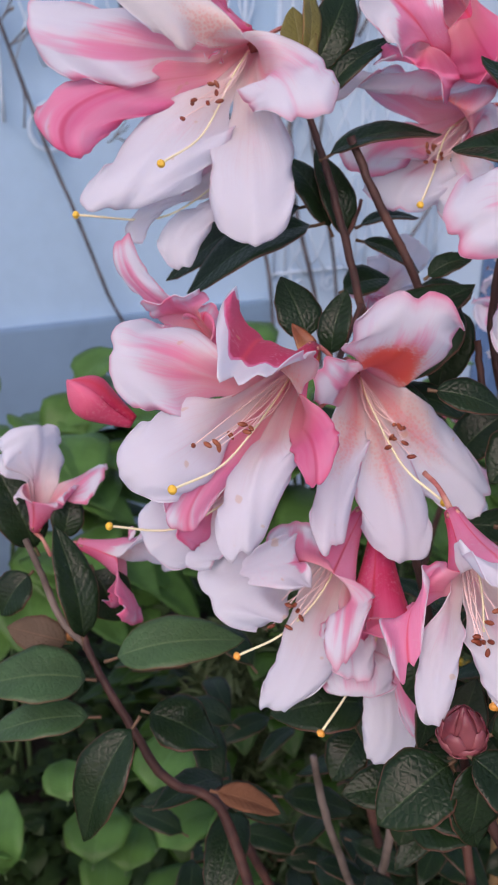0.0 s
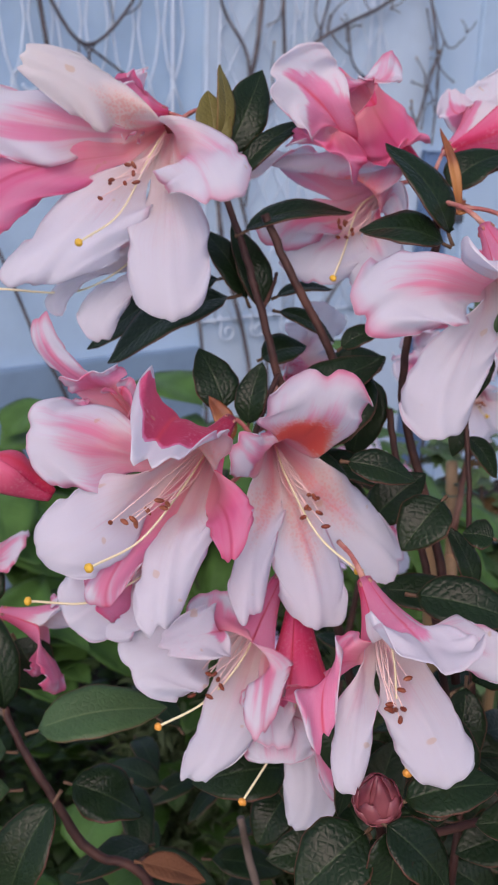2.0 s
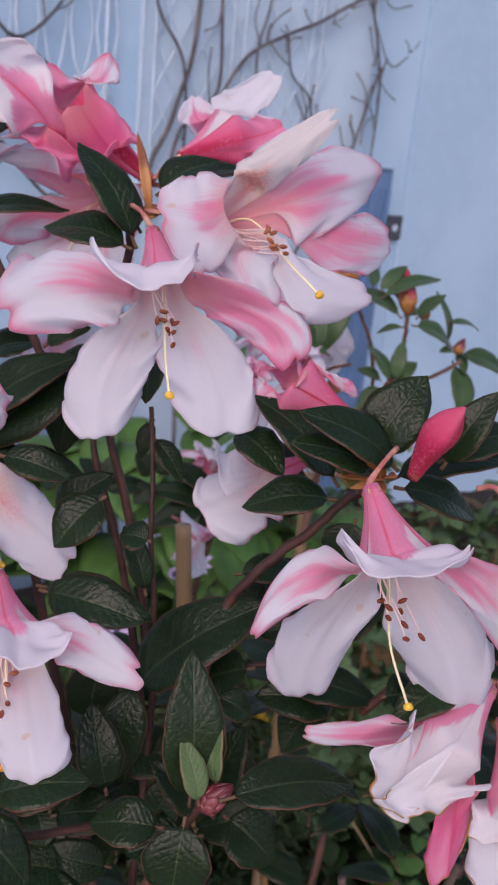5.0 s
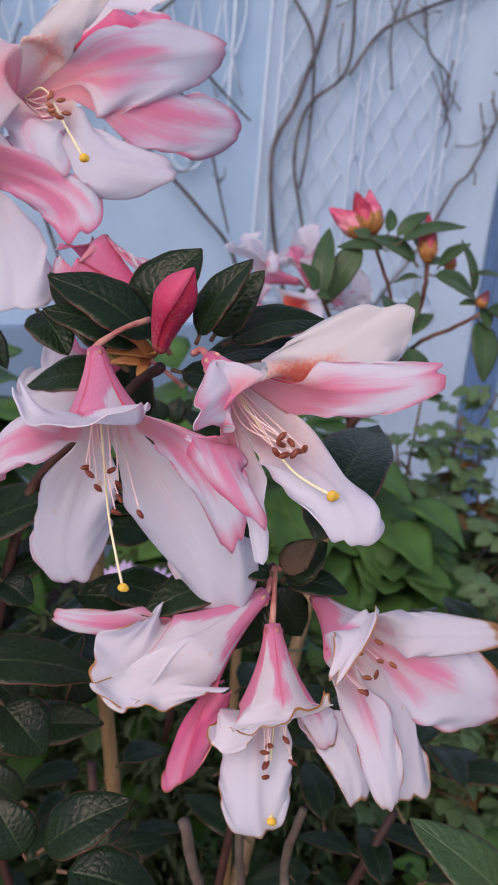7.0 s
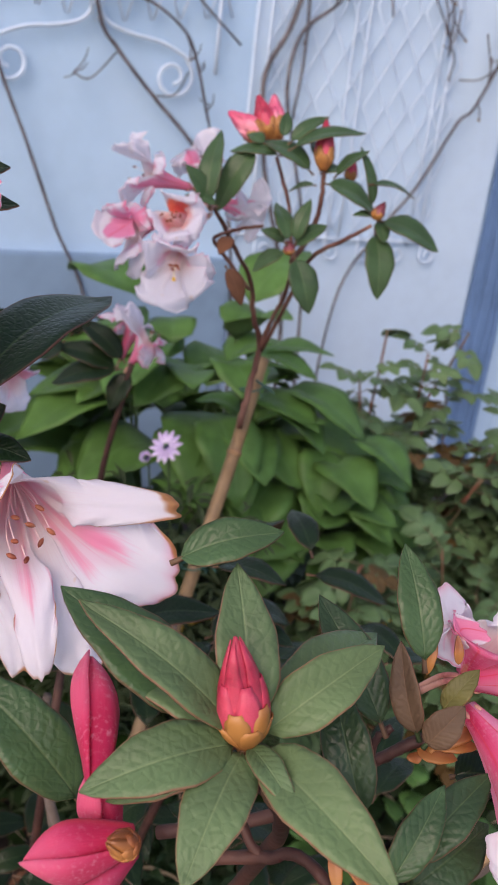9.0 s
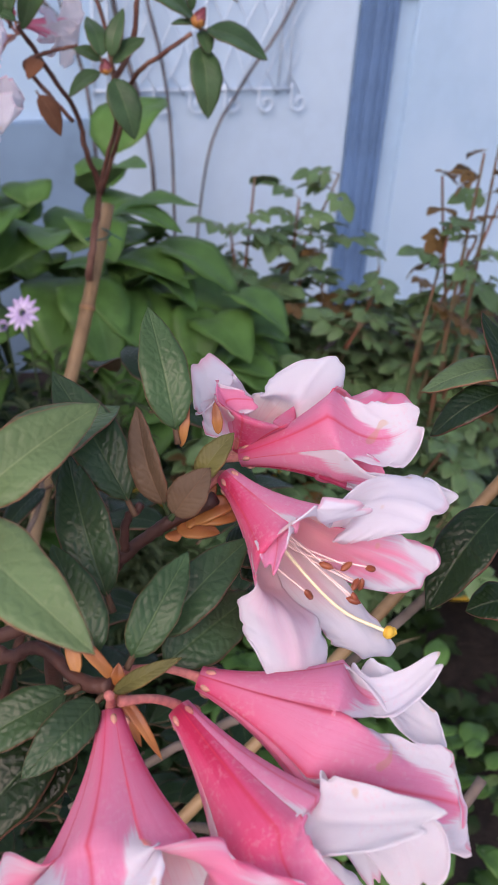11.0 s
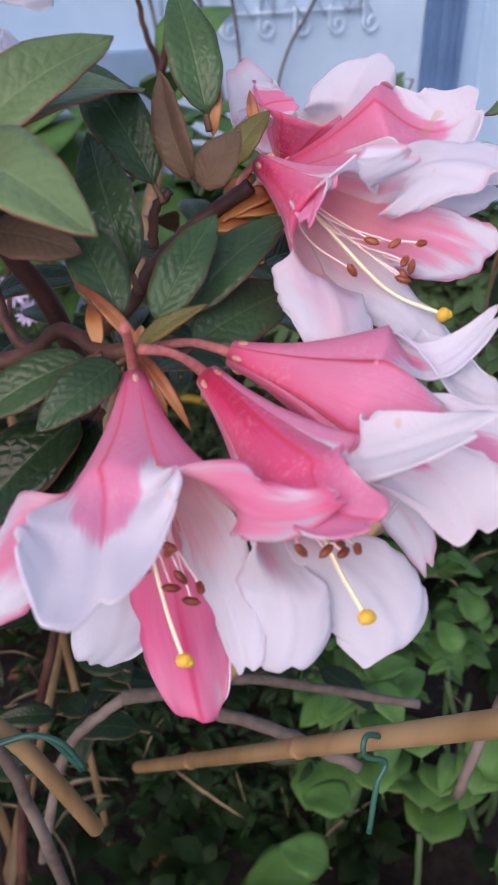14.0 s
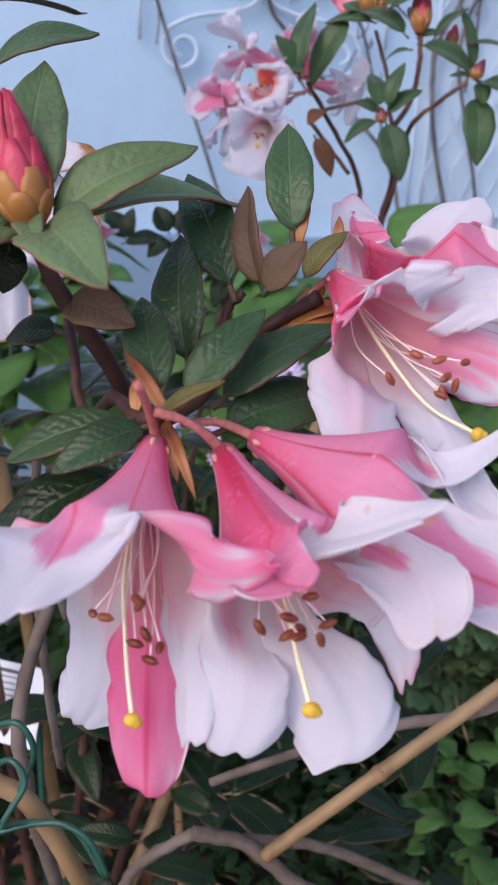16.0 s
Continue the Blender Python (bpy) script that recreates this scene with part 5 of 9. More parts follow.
flower(shrub, (0.4440, 0.1824, 0.7762), (0.4729, 0.1760, 0.7711), [
    ((0.4977, 0.1822, 0.7890), (0.4859, 0.1792, 0.7778), (0.0013, -0.0043, -0.0020), 0.25, 0.30),
    ((0.4927, 0.1438, 0.7610), (0.4873, 0.1556, 0.7669), (0.0094, -0.0013, 0.0052), 0.28, 0.20),
    ((0.4994, 0.1770, 0.7744), (0.4940, 0.1793, 0.7725), (0.0033, -0.0064, -0.0047), 0.10),
    ((0.4766, 0.1638, 0.7493), (0.4760, 0.1707, 0.7568), (0.0065, -0.0007, 0.0013), 0.40),
    ((0.5030, 0.1617, 0.7660), (0.4990, 0.1638, 0.7652), (0.0021, -0.0089, -0.0066), 0.45),
], joint=(0.4261, 0.1831, 0.7757), stamens=0, wavy=0.45, rim=0.0144, seed=28)
flower(shrub, (-0.1081, 0.4000, 0.7887), (-0.1009, 0.3977, 0.8098), [
    ((-0.1044, 0.4088, 0.8425), 0.0150, 0.10, 0.02, 0.00),
    ((-0.0699, 0.3974, 0.8250), 0.0120, 0.20, 0.45, 0.00),
    ((-0.1204, 0.4121, 0.8294), 0.0120, 0.10, 0.05, 0.00),
    ((-0.0868, 0.3919, 0.8168), 0.0090, 0.10, 0.50, 0.00),
    ((-0.1165, 0.4025, 0.8057), 0.0090, 0.20, 0.30, 0.00),
], joint=(-0.1002, 0.3967, 0.7753), stamens=0, rim=0.0110, seed=29)
flower(shrub, (-0.0829, 0.3851, 0.7894), (-0.0613, 0.3794, 0.7858), [
    ((-0.0308, 0.3784, 0.7993), 0.0130, 0.20, 0.05, 0.00),
    ((-0.0377, 0.3762, 0.7833), 0.0110, 0.20, 0.10, 0.00),
    ((-0.0531, 0.3614, 0.7574), 0.0120, 0.20, 0.65, 0.00),
    ((-0.0639, 0.3713, 0.7603), 0.0100, 0.20, 0.70, 0.00),
    ((-0.0579, 0.3855, 0.7903), 0.0100, 0.20, 0.50, 0.00),
], joint=(-0.0962, 0.3862, 0.7813), stamens=0, rim=0.0090, seed=30)

# ---- its leaves, buds and branches ----
leaf(shrub, (-0.0612, 0.3208, 0.7664), (-0.0007, 0.3253, 0.7774), 0.0125, (-0.01, -0.44, 0.90), arch=0.12, fold=0.18, twist=0.00, mats=[LEAF_MID, LEAF_BACK], seed=1)
leaf(shrub, (-0.0433, 0.2983, 0.7560), (-0.0673, 0.2785, 0.7068), 0.0125, (-0.24, -0.48, 0.84), arch=0.12, fold=0.30, twist=0.00, seed=2)
leaf(shrub, (-0.0675, 0.3335, 0.7469), (-0.1191, 0.3244, 0.7511), 0.0145, (-0.01, -0.39, 0.92), arch=0.12, fold=0.18, twist=0.00, mats=[LEAF_MID, LEAF_BACK], seed=3)
leaf(shrub, (-0.0661, 0.3321, 0.7274), (-0.1209, 0.3288, 0.7192), 0.0100, (-0.01, -0.39, 0.92), arch=0.12, fold=0.18, twist=0.00, mats=[LEAF_MID, LEAF_BACK], seed=4)
leaf(shrub, (-0.0745, 0.3438, 0.7564), (-0.0886, 0.3654, 0.8100), 0.0095, (0.49, -0.67, 0.55), arch=0.12, fold=0.40, twist=0.00, seed=5)
leaf(shrub, (-0.0472, 0.3293, 0.7339), (-0.0108, 0.3235, 0.7196), 0.0130, (0.14, -0.43, 0.89), arch=0.12, fold=0.18, twist=0.50, wavy=1.20, seed=6)
leaf(shrub, (-0.0817, 0.3531, 0.7528), (-0.1135, 0.3559, 0.7598), 0.0090, (-0.01, -0.78, 0.63), arch=0.12, fold=0.18, twist=0.00, mats=[LEAF_BACK, LEAF_TOP], seed=7)
leaf(shrub, (-0.1070, 0.4002, 0.7732), (-0.1293, 0.4125, 0.8197), 0.0130, (0.27, -0.75, 0.61), arch=0.12, fold=0.18, twist=0.00, seed=8)
leaf(shrub, (-0.1083, 0.3922, 0.7695), (-0.1251, 0.3835, 0.7479), 0.0110, (-0.01, -0.49, 0.87), arch=0.12, fold=0.18, twist=0.00, seed=9)
leaf(shrub, (-0.0761, 0.3760, 0.7827), (-0.0614, 0.3709, 0.7541), 0.0120, (-0.01, -0.54, 0.84), arch=0.12, fold=0.18, twist=0.00, seed=10)
leaf(shrub, (-0.0921, 0.3888, 0.7878), (-0.0869, 0.3983, 0.8114), 0.0080, (0.26, -0.69, 0.67), arch=0.12, fold=0.18, twist=0.00, seed=11)
leaf(shrub, (-0.0151, 0.3157, 0.7004), (0.0177, 0.3121, 0.6913), 0.0060, (-0.01, -0.49, 0.87), arch=0.12, fold=0.60, twist=0.00, mats=[DEAD_LEAF, DEAD_LEAF], wavy=2.00, seed=12)
bud(shrub, (-0.0832, 0.3578, 0.7511), (-0.0915, 0.3613, 0.7598), 0.0046, mats=[BUD_DULL, SCALE], seed=1)
branch(shrub, [(-0.1079, 0.3804, 0.7936), (-0.0984, 0.3703, 0.7793), (-0.0872, 0.3571, 0.7627), (-0.0752, 0.3481, 0.7565)], [0.0016, 0.0018], mat=DRY, seed=2)
branch(shrub, [(-0.0759, 0.3467, 0.7636), (-0.0678, 0.3399, 0.7468), (-0.0524, 0.3307, 0.7240), (-0.0358, 0.3246, 0.6983), (-0.0120, 0.3234, 0.6846), (0.0048, 0.3110, 0.6432), (0.0265, 0.2944, 0.5807)], [0.0017, 0.0020, 0.0025, 0.0028], seed=3)
branch(shrub, [(0.0233, 0.4019, 0.9884), (0.0305, 0.3985, 0.9692), (0.0387, 0.3926, 0.9439), (0.0470, 0.3855, 0.9158), (0.0558, 0.3802, 0.8866), (0.0667, 0.3725, 0.8463), (0.0794, 0.3604, 0.7948), (0.0969, 0.3473, 0.7251), (0.1174, 0.3265, 0.6203)], [0.0015, 0.0018, 0.0020, 0.0022, 0.0025], seed=4)
branch(shrub, [(0.0483, 0.3837, 0.9112), (0.0375, 0.3609, 0.8921), (0.0371, 0.3498, 0.8807)], [0.0014, 0.0012], seed=5)
branch(shrub, [(0.0408, 0.3933, 0.9378), (0.0463, 0.4037, 0.9474), (0.0486, 0.4102, 0.9528)], [0.0009, 0.0008], seed=6)
leaf(shrub, (0.0325, 0.4083, 0.9428), (-0.0301, 0.3967, 0.9141), 0.0140, (-0.16, -0.43, 0.89), arch=0.12, fold=0.18, twist=0.00, seed=13)
leaf(shrub, (0.0292, 0.4219, 0.9498), (-0.0417, 0.4167, 0.9155), 0.0110, (0.15, -0.54, 0.83), arch=0.12, fold=0.18, twist=0.00, seed=14)
leaf(shrub, (0.0245, 0.3575, 0.8997), (0.0124, 0.3743, 0.9254), 0.0095, (0.09, -0.78, 0.62), arch=0.12, fold=0.05, twist=0.00, shape=0.75, seed=15)
leaf(shrub, (0.0327, 0.3483, 0.8958), (0.0382, 0.3575, 0.9237), 0.0070, (-0.36, -0.73, 0.58), arch=0.12, fold=0.18, twist=0.00, seed=16)
leaf(shrub, (0.0257, 0.3311, 0.8985), (0.0161, 0.3375, 0.9143), 0.0040, (0.19, -0.82, 0.54), arch=0.12, fold=0.18, twist=0.00, mats=[SCALE, SCALE], stalk=0.00, seed=17)
leaf(shrub, (0.0280, 0.3979, 0.9703), (0.0804, 0.4032, 0.9836), 0.0090, (0.05, -0.35, 0.94), arch=0.12, fold=0.18, twist=0.00, seed=18)
leaf(shrub, (0.0262, 0.4043, 0.9917), (0.0578, 0.4099, 1.0214), 0.0060, (0.27, -0.42, 0.87), arch=0.12, fold=0.18, twist=0.00, seed=19)
leaf(shrub, (0.0225, 0.4101, 1.0006), (0.0402, 0.4243, 1.0412), 0.0100, (0.33, -0.62, 0.71), arch=0.12, fold=0.18, twist=0.00, seed=20)
leaf(shrub, (0.0186, 0.4036, 1.0006), (0.0155, 0.4139, 1.0313), 0.0080, (0.19, -0.82, 0.54), arch=0.12, fold=0.18, twist=0.00, mats=[LEAF_OLIVE, LEAF_BACK], seed=21)
leaf(shrub, (0.0197, 0.4054, 1.0050), (0.0214, 0.4161, 1.0422), 0.0050, (0.62, -0.69, 0.37), arch=0.12, fold=0.18, twist=0.00, mats=[LEAF_OLIVE, LEAF_BACK], seed=22)
leaf(shrub, (0.0437, 0.4041, 0.9323), (0.0281, 0.4210, 0.9742), 0.0080, (-0.01, -0.44, 0.90), arch=0.12, fold=0.18, twist=0.00, seed=23)
leaf(shrub, (0.0366, 0.4080, 0.9366), (0.0143, 0.4285, 0.9715), 0.0080, (-0.01, -0.49, 0.87), arch=0.12, fold=0.18, twist=0.00, seed=24)
leaf(shrub, (0.0478, 0.4157, 0.9343), (0.0782, 0.4105, 0.9215), 0.0060, (-0.01, -0.44, 0.90), arch=0.12, fold=0.18, twist=0.00, seed=25)
leaf(shrub, (0.0472, 0.4176, 0.9392), (0.0769, 0.4201, 0.9452), 0.0050, (-0.01, -0.31, 0.95), arch=0.12, fold=0.18, twist=0.00, seed=26)
leaf(shrub, (0.0524, 0.3660, 0.8754), (0.0999, 0.3531, 0.8701), 0.0085, (-0.01, -0.44, 0.90), arch=0.12, fold=0.18, twist=0.00, seed=27)
leaf(shrub, (0.0737, 0.4124, 0.8995), (0.1051, 0.4174, 0.9120), 0.0110, (-0.10, -0.66, 0.75), arch=0.12, fold=0.18, twist=0.00, seed=28)
leaf(shrub, (0.0414, 0.4162, 0.9090), (0.0654, 0.4194, 0.9168), 0.0100, (-0.01, -0.49, 0.87), arch=0.12, fold=0.18, twist=0.00, seed=29)
leaf(shrub, (0.0707, 0.2336, 0.7934), (0.0439, 0.2208, 0.7776), 0.0125, (0.06, -0.44, 0.90), arch=0.12, fold=0.18, twist=0.00, seed=30)
leaf(shrub, (0.0702, 0.2266, 0.8032), (0.0947, 0.2170, 0.7813), 0.0095, (0.09, -0.48, 0.87), arch=0.12, fold=0.18, twist=0.00, seed=31)
leaf(shrub, (0.0772, 0.2317, 0.8042), (0.1121, 0.2318, 0.8124), 0.0090, (-0.06, -0.43, 0.90), arch=0.12, fold=0.18, twist=0.00, seed=32)
leaf(shrub, (0.0690, 0.2334, 0.7922), (0.0787, 0.2233, 0.7654), 0.0090, (0.09, -0.48, 0.87), arch=0.12, fold=0.18, twist=0.00, seed=33)
leaf(shrub, (0.0527, 0.2977, 0.7652), (0.0104, 0.2927, 0.7634), 0.0130, (0.07, -0.49, 0.87), arch=0.12, fold=0.18, twist=0.00, shape=0.80, seed=34)
leaf(shrub, (0.0628, 0.2745, 0.8226), (0.0607, 0.2574, 0.7961), 0.0075, (-0.44, -0.71, 0.56), arch=0.12, fold=0.18, twist=0.00, seed=35)
leaf(shrub, (0.0689, 0.2794, 0.7945), (0.0660, 0.2633, 0.7708), 0.0060, (0.43, -0.70, 0.57), arch=0.12, fold=0.18, twist=0.00, seed=36)
bud(shrub, (0.0723, 0.2351, 0.7978), (0.0696, 0.2297, 0.8182), 0.0076, mats=[BUD_DULL, BUD_DULL], tight=0.92, label="round dull-red flower bud", seed=2)
branch(shrub, [(0.0723, 0.2351, 0.7978), (0.0785, 0.2359, 0.7773), (0.0947, 0.2332, 0.7488), (0.1115, 0.2316, 0.7056)], [0.0016, 0.0020, 0.0023], seed=7)
branch(shrub, [(0.0785, 0.2373, 0.7810), (0.0984, 0.2548, 0.7688), (0.1351, 0.2713, 0.7634)], [0.0016, 0.0017], seed=8)
leaf(shrub, (0.1561, 0.2352, 0.8021), (0.2090, 0.2522, 0.7979), 0.0100, (-0.13, -0.43, 0.89), arch=0.12, fold=0.18, twist=0.00, seed=40)
leaf(shrub, (0.1475, 0.2525, 0.7840), (0.1449, 0.2644, 0.8423), 0.0115, (0.09, -0.72, 0.68), arch=0.12, fold=0.10, twist=0.00, seed=41)
leaf(shrub, (0.1218, 0.3031, 0.7970), (0.1754, 0.3053, 0.8428), 0.0160, (-0.20, -0.47, 0.86), arch=0.12, fold=0.18, twist=0.00, seed=42)
leaf(shrub, (0.0816, 0.3145, 0.8393), (0.1298, 0.3002, 0.8350), 0.0090, (-0.13, -0.43, 0.89), arch=0.12, fold=0.18, twist=0.00, seed=43)
leaf(shrub, (0.1265, 0.3150, 0.8366), (0.1158, 0.3256, 0.8632), 0.0060, (0.29, -0.72, 0.63), arch=0.12, fold=0.18, twist=0.00, seed=44)
leaf(shrub, (0.0851, 0.3417, 0.8547), (0.1086, 0.3429, 0.8797), 0.0100, (0.02, -0.53, 0.84), arch=0.12, fold=0.18, twist=0.00, seed=45)
leaf(shrub, (0.0447, 0.3590, 0.8891), (0.0908, 0.3615, 0.9268), 0.0125, (-0.13, -0.53, 0.84), arch=0.12, fold=0.18, twist=0.00, seed=46)
leaf(shrub, (0.0918, 0.3836, 0.9140), (0.0824, 0.3716, 0.8754), 0.0110, (-0.14, -0.75, 0.65), arch=0.12, fold=0.18, twist=0.00, seed=47)
leaf(shrub, (0.0482, 0.3518, 0.8820), (0.0775, 0.3455, 0.8750), 0.0080, (-0.13, -0.48, 0.87), arch=0.12, fold=0.18, twist=0.00, seed=48)
leaf(shrub, (0.0738, 0.3787, 0.9236), (0.0940, 0.3797, 0.9345), 0.0060, (-0.13, -0.53, 0.84), arch=0.12, fold=0.18, twist=0.00, seed=49)
leaf(shrub, (0.1237, 0.3044, 0.8046), (0.1163, 0.2903, 0.7608), 0.0100, (0.04, -0.70, 0.72), arch=0.12, fold=0.18, twist=0.00, seed=50)
leaf(shrub, (0.1162, 0.2725, 0.7710), (0.1074, 0.2852, 0.8045), 0.0090, (0.04, -0.70, 0.72), arch=0.12, fold=0.18, twist=0.00, seed=51)
leaf(shrub, (0.0793, 0.2384, 0.7969), (0.1079, 0.2376, 0.8057), 0.0090, (-0.13, -0.43, 0.89), arch=0.12, fold=0.18, twist=0.00, seed=52)
leaf(shrub, (0.0764, 0.2294, 0.8005), (0.0743, 0.2202, 0.7731), 0.0090, (0.10, -0.53, 0.84), arch=0.12, fold=0.18, twist=0.00, seed=53)
leaf(shrub, (0.1383, 0.2419, 0.7835), (0.1114, 0.2452, 0.7829), 0.0090, (-0.13, -0.48, 0.87), arch=0.12, fold=0.18, twist=0.00, seed=54)
leaf(shrub, (0.1449, 0.2345, 0.7957), (0.1416, 0.2250, 0.7668), 0.0120, (-0.06, -0.53, 0.85), arch=0.12, fold=0.18, twist=0.00, seed=55)
leaf(shrub, (0.1501, 0.2434, 0.7925), (0.1429, 0.2522, 0.8154), 0.0050, (0.29, -0.72, 0.63), arch=0.12, fold=0.18, twist=0.00, mats=[LEAF_PALE, LEAF_BACK], seed=56)
leaf(shrub, (0.1568, 0.2488, 0.7954), (0.1556, 0.2578, 0.8212), 0.0050, (-0.71, -0.58, 0.40), arch=0.12, fold=0.18, twist=0.00, mats=[LEAF_PALE, LEAF_BACK], seed=57)
leaf(shrub, (0.1624, 0.2697, 0.7652), (0.1839, 0.2615, 0.7499), 0.0120, (-0.13, -0.43, 0.89), arch=0.12, fold=0.18, twist=0.00, seed=58)
leaf(shrub, (0.1562, 0.2856, 0.8093), (0.1715, 0.2815, 0.8031), 0.0070, (-0.13, -0.43, 0.89), arch=0.12, fold=0.18, twist=0.00, seed=59)
leaf(shrub, (0.1639, 0.3278, 0.8418), (0.1949, 0.3304, 0.8429), 0.0080, (-0.13, -0.43, 0.89), arch=0.12, fold=0.18, twist=0.00, seed=60)
bud(shrub, (0.1509, 0.2473, 0.7888), (0.1622, 0.2455, 0.8004), 0.0050, mats=[BUD_DULL, BUD_DULL], seed=3)
branch(shrub, [(0.1516, 0.2516, 0.7861), (0.1445, 0.2533, 0.7696), (0.1314, 0.2538, 0.7410)], [0.0014, 0.0019], seed=9)
branch(shrub, [(0.1235, 0.3458, 0.9095), (0.1261, 0.3372, 0.8791), (0.1269, 0.3309, 0.8551), (0.1300, 0.3254, 0.8278), (0.1321, 0.3166, 0.7782), (0.1286, 0.3031, 0.6945)], [0.0010, 0.0012, 0.0013, 0.0019], seed=10)
branch(shrub, [(0.0968, 0.3676, 0.9004), (0.1008, 0.3589, 0.8766), (0.1085, 0.3543, 0.8538), (0.1184, 0.3451, 0.8185), (0.1304, 0.3293, 0.7525)], [0.0015, 0.0019], seed=11)
leaf(shrub, (0.1248, 0.3489, 0.9033), (0.1201, 0.3437, 0.8866), 0.0040, (-0.14, -0.69, 0.71), arch=0.12, fold=0.18, twist=0.00, seed=61)
leaf(shrub, (0.1247, 0.3465, 0.8964), (0.1390, 0.3386, 0.8791), 0.0050, (0.12, -0.69, 0.71), arch=0.12, fold=0.18, twist=0.00, seed=62)
leaf(shrub, (0.1136, 0.3532, 0.9735), (0.0876, 0.3703, 1.0129), 0.0090, (0.28, -0.67, 0.69), arch=0.12, fold=0.18, twist=0.00, seed=63)
leaf(shrub, (0.1120, 0.3502, 0.9734), (0.0759, 0.3572, 0.9797), 0.0105, (-0.20, -0.47, 0.86), arch=0.12, fold=0.18, twist=0.00, seed=64)
leaf(shrub, (0.1192, 0.3961, 0.9920), (0.1461, 0.3988, 1.0104), 0.0100, (-0.05, -0.58, 0.81), arch=0.12, fold=0.18, twist=0.00, shape=0.75, seed=65)
leaf(shrub, (0.1234, 0.4069, 0.9939), (0.1617, 0.4064, 1.0075), 0.0080, (-0.13, -0.48, 0.87), arch=0.12, fold=0.18, twist=0.00, seed=66)
leaf(shrub, (0.1148, 0.3603, 0.9790), (0.1005, 0.3690, 0.9989), 0.0060, (0.15, -0.85, 0.51), arch=0.12, fold=0.18, twist=0.00, mats=[LEAF_BACK, LEAF_TOP], seed=67)
leaf(shrub, (0.1260, 0.3402, 0.9381), (0.1207, 0.3302, 0.9155), 0.0070, (-0.41, -0.74, 0.53), arch=0.12, fold=0.18, twist=0.00, seed=68)
rolled_petal(shrub, (-0.0450, 0.3191, 0.8794), (-0.0686, 0.3153, 0.8968), 0.0095, turns=1.80, hook=0.00, pink=0.75, seed=46)
leaf(shrub, (0.1103, 0.3651, 0.9851), (0.1058, 0.3708, 0.9999), 0.0022, (0.06, -0.86, 0.51), arch=0.12, fold=0.18, twist=0.00, mats=[SCALE, SCALE], stalk=0.00, seed=70)
leaf(shrub, (0.1122, 0.3649, 0.9852), (0.1095, 0.3698, 0.9985), 0.0022, (0.06, -0.86, 0.51), arch=0.12, fold=0.18, twist=0.00, mats=[SCALE, SCALE], stalk=0.00, seed=71)
leaf(shrub, (0.1140, 0.3647, 0.9854), (0.1206, 0.3656, 0.9906), 0.0022, (0.06, -0.86, 0.51), arch=0.12, fold=0.18, twist=0.00, mats=[SCALE, SCALE], stalk=0.00, seed=72)
leaf(shrub, (0.1159, 0.3645, 0.9856), (0.1231, 0.3646, 0.9885), 0.0022, (0.06, -0.86, 0.51), arch=0.12, fold=0.18, twist=0.00, mats=[SCALE, SCALE], stalk=0.00, seed=73)
leaf(shrub, (0.1178, 0.3643, 0.9858), (0.1106, 0.3767, 1.0188), 0.0022, (0.06, -0.86, 0.51), arch=0.12, fold=0.18, twist=0.00, mats=[SCALE, SCALE], stalk=0.00, seed=74)
branch(shrub, [(0.1103, 0.3682, 0.9847), (0.1092, 0.3661, 0.9657), (0.1025, 0.3671, 0.9351), (0.1033, 0.3652, 0.8989), (0.1194, 0.3525, 0.8437), (0.1315, 0.3370, 0.7784)], [0.0019, 0.0017, 0.0019, 0.0023], seed=12)
branch(shrub, [(0.0408, 0.3963, 0.9803), (0.0519, 0.3889, 0.9572), (0.0655, 0.3833, 0.9337), (0.0739, 0.3805, 0.9164)], [0.0019, 0.0020], seed=13)
leaf(shrub, (0.1989, 0.3042, 0.8945), (0.1644, 0.3185, 0.9264), 0.0100, (0.12, -0.58, 0.80), arch=0.12, fold=0.18, twist=0.00, seed=80)
leaf(shrub, (0.1977, 0.2999, 0.8909), (0.1611, 0.3018, 0.8857), 0.0095, (-0.19, -0.47, 0.86), arch=0.12, fold=0.18, twist=0.00, seed=81)
leaf(shrub, (0.2044, 0.2942, 0.9103), (0.2250, 0.2991, 0.9432), 0.0120, (-0.03, -0.70, 0.71), arch=0.12, fold=0.18, twist=0.00, seed=82)
leaf(shrub, (0.2033, 0.2910, 0.8977), (0.1966, 0.2963, 0.9112), 0.0050, (0.06, -0.70, 0.71), arch=0.12, fold=0.18, twist=0.00, mats=[LEAF_OLIVE, LEAF_BACK], seed=83)
leaf(shrub, (0.2068, 0.3016, 0.8828), (0.2024, 0.3011, 0.8617), 0.0100, (-0.12, -0.64, 0.76), arch=0.12, fold=0.18, twist=0.00, seed=84)
leaf(shrub, (0.2181, 0.2954, 0.8993), (0.2532, 0.2947, 0.8889), 0.0090, (-0.12, -0.48, 0.87), arch=0.12, fold=0.18, twist=0.00, seed=85)
leaf(shrub, (0.2204, 0.3156, 0.8939), (0.2716, 0.3136, 0.9093), 0.0090, (-0.12, -0.48, 0.87), arch=0.12, fold=0.18, twist=0.00, seed=86)
leaf(shrub, (0.2157, 0.2849, 0.9099), (0.1768, 0.2815, 0.9322), 0.0100, (0.20, -0.59, 0.78), arch=0.12, fold=0.18, twist=0.00, seed=87)
leaf(shrub, (0.2107, 0.2903, 0.9060), (0.1749, 0.2822, 0.9203), 0.0090, (0.02, -0.57, 0.82), arch=0.12, fold=0.18, twist=0.00, seed=88)
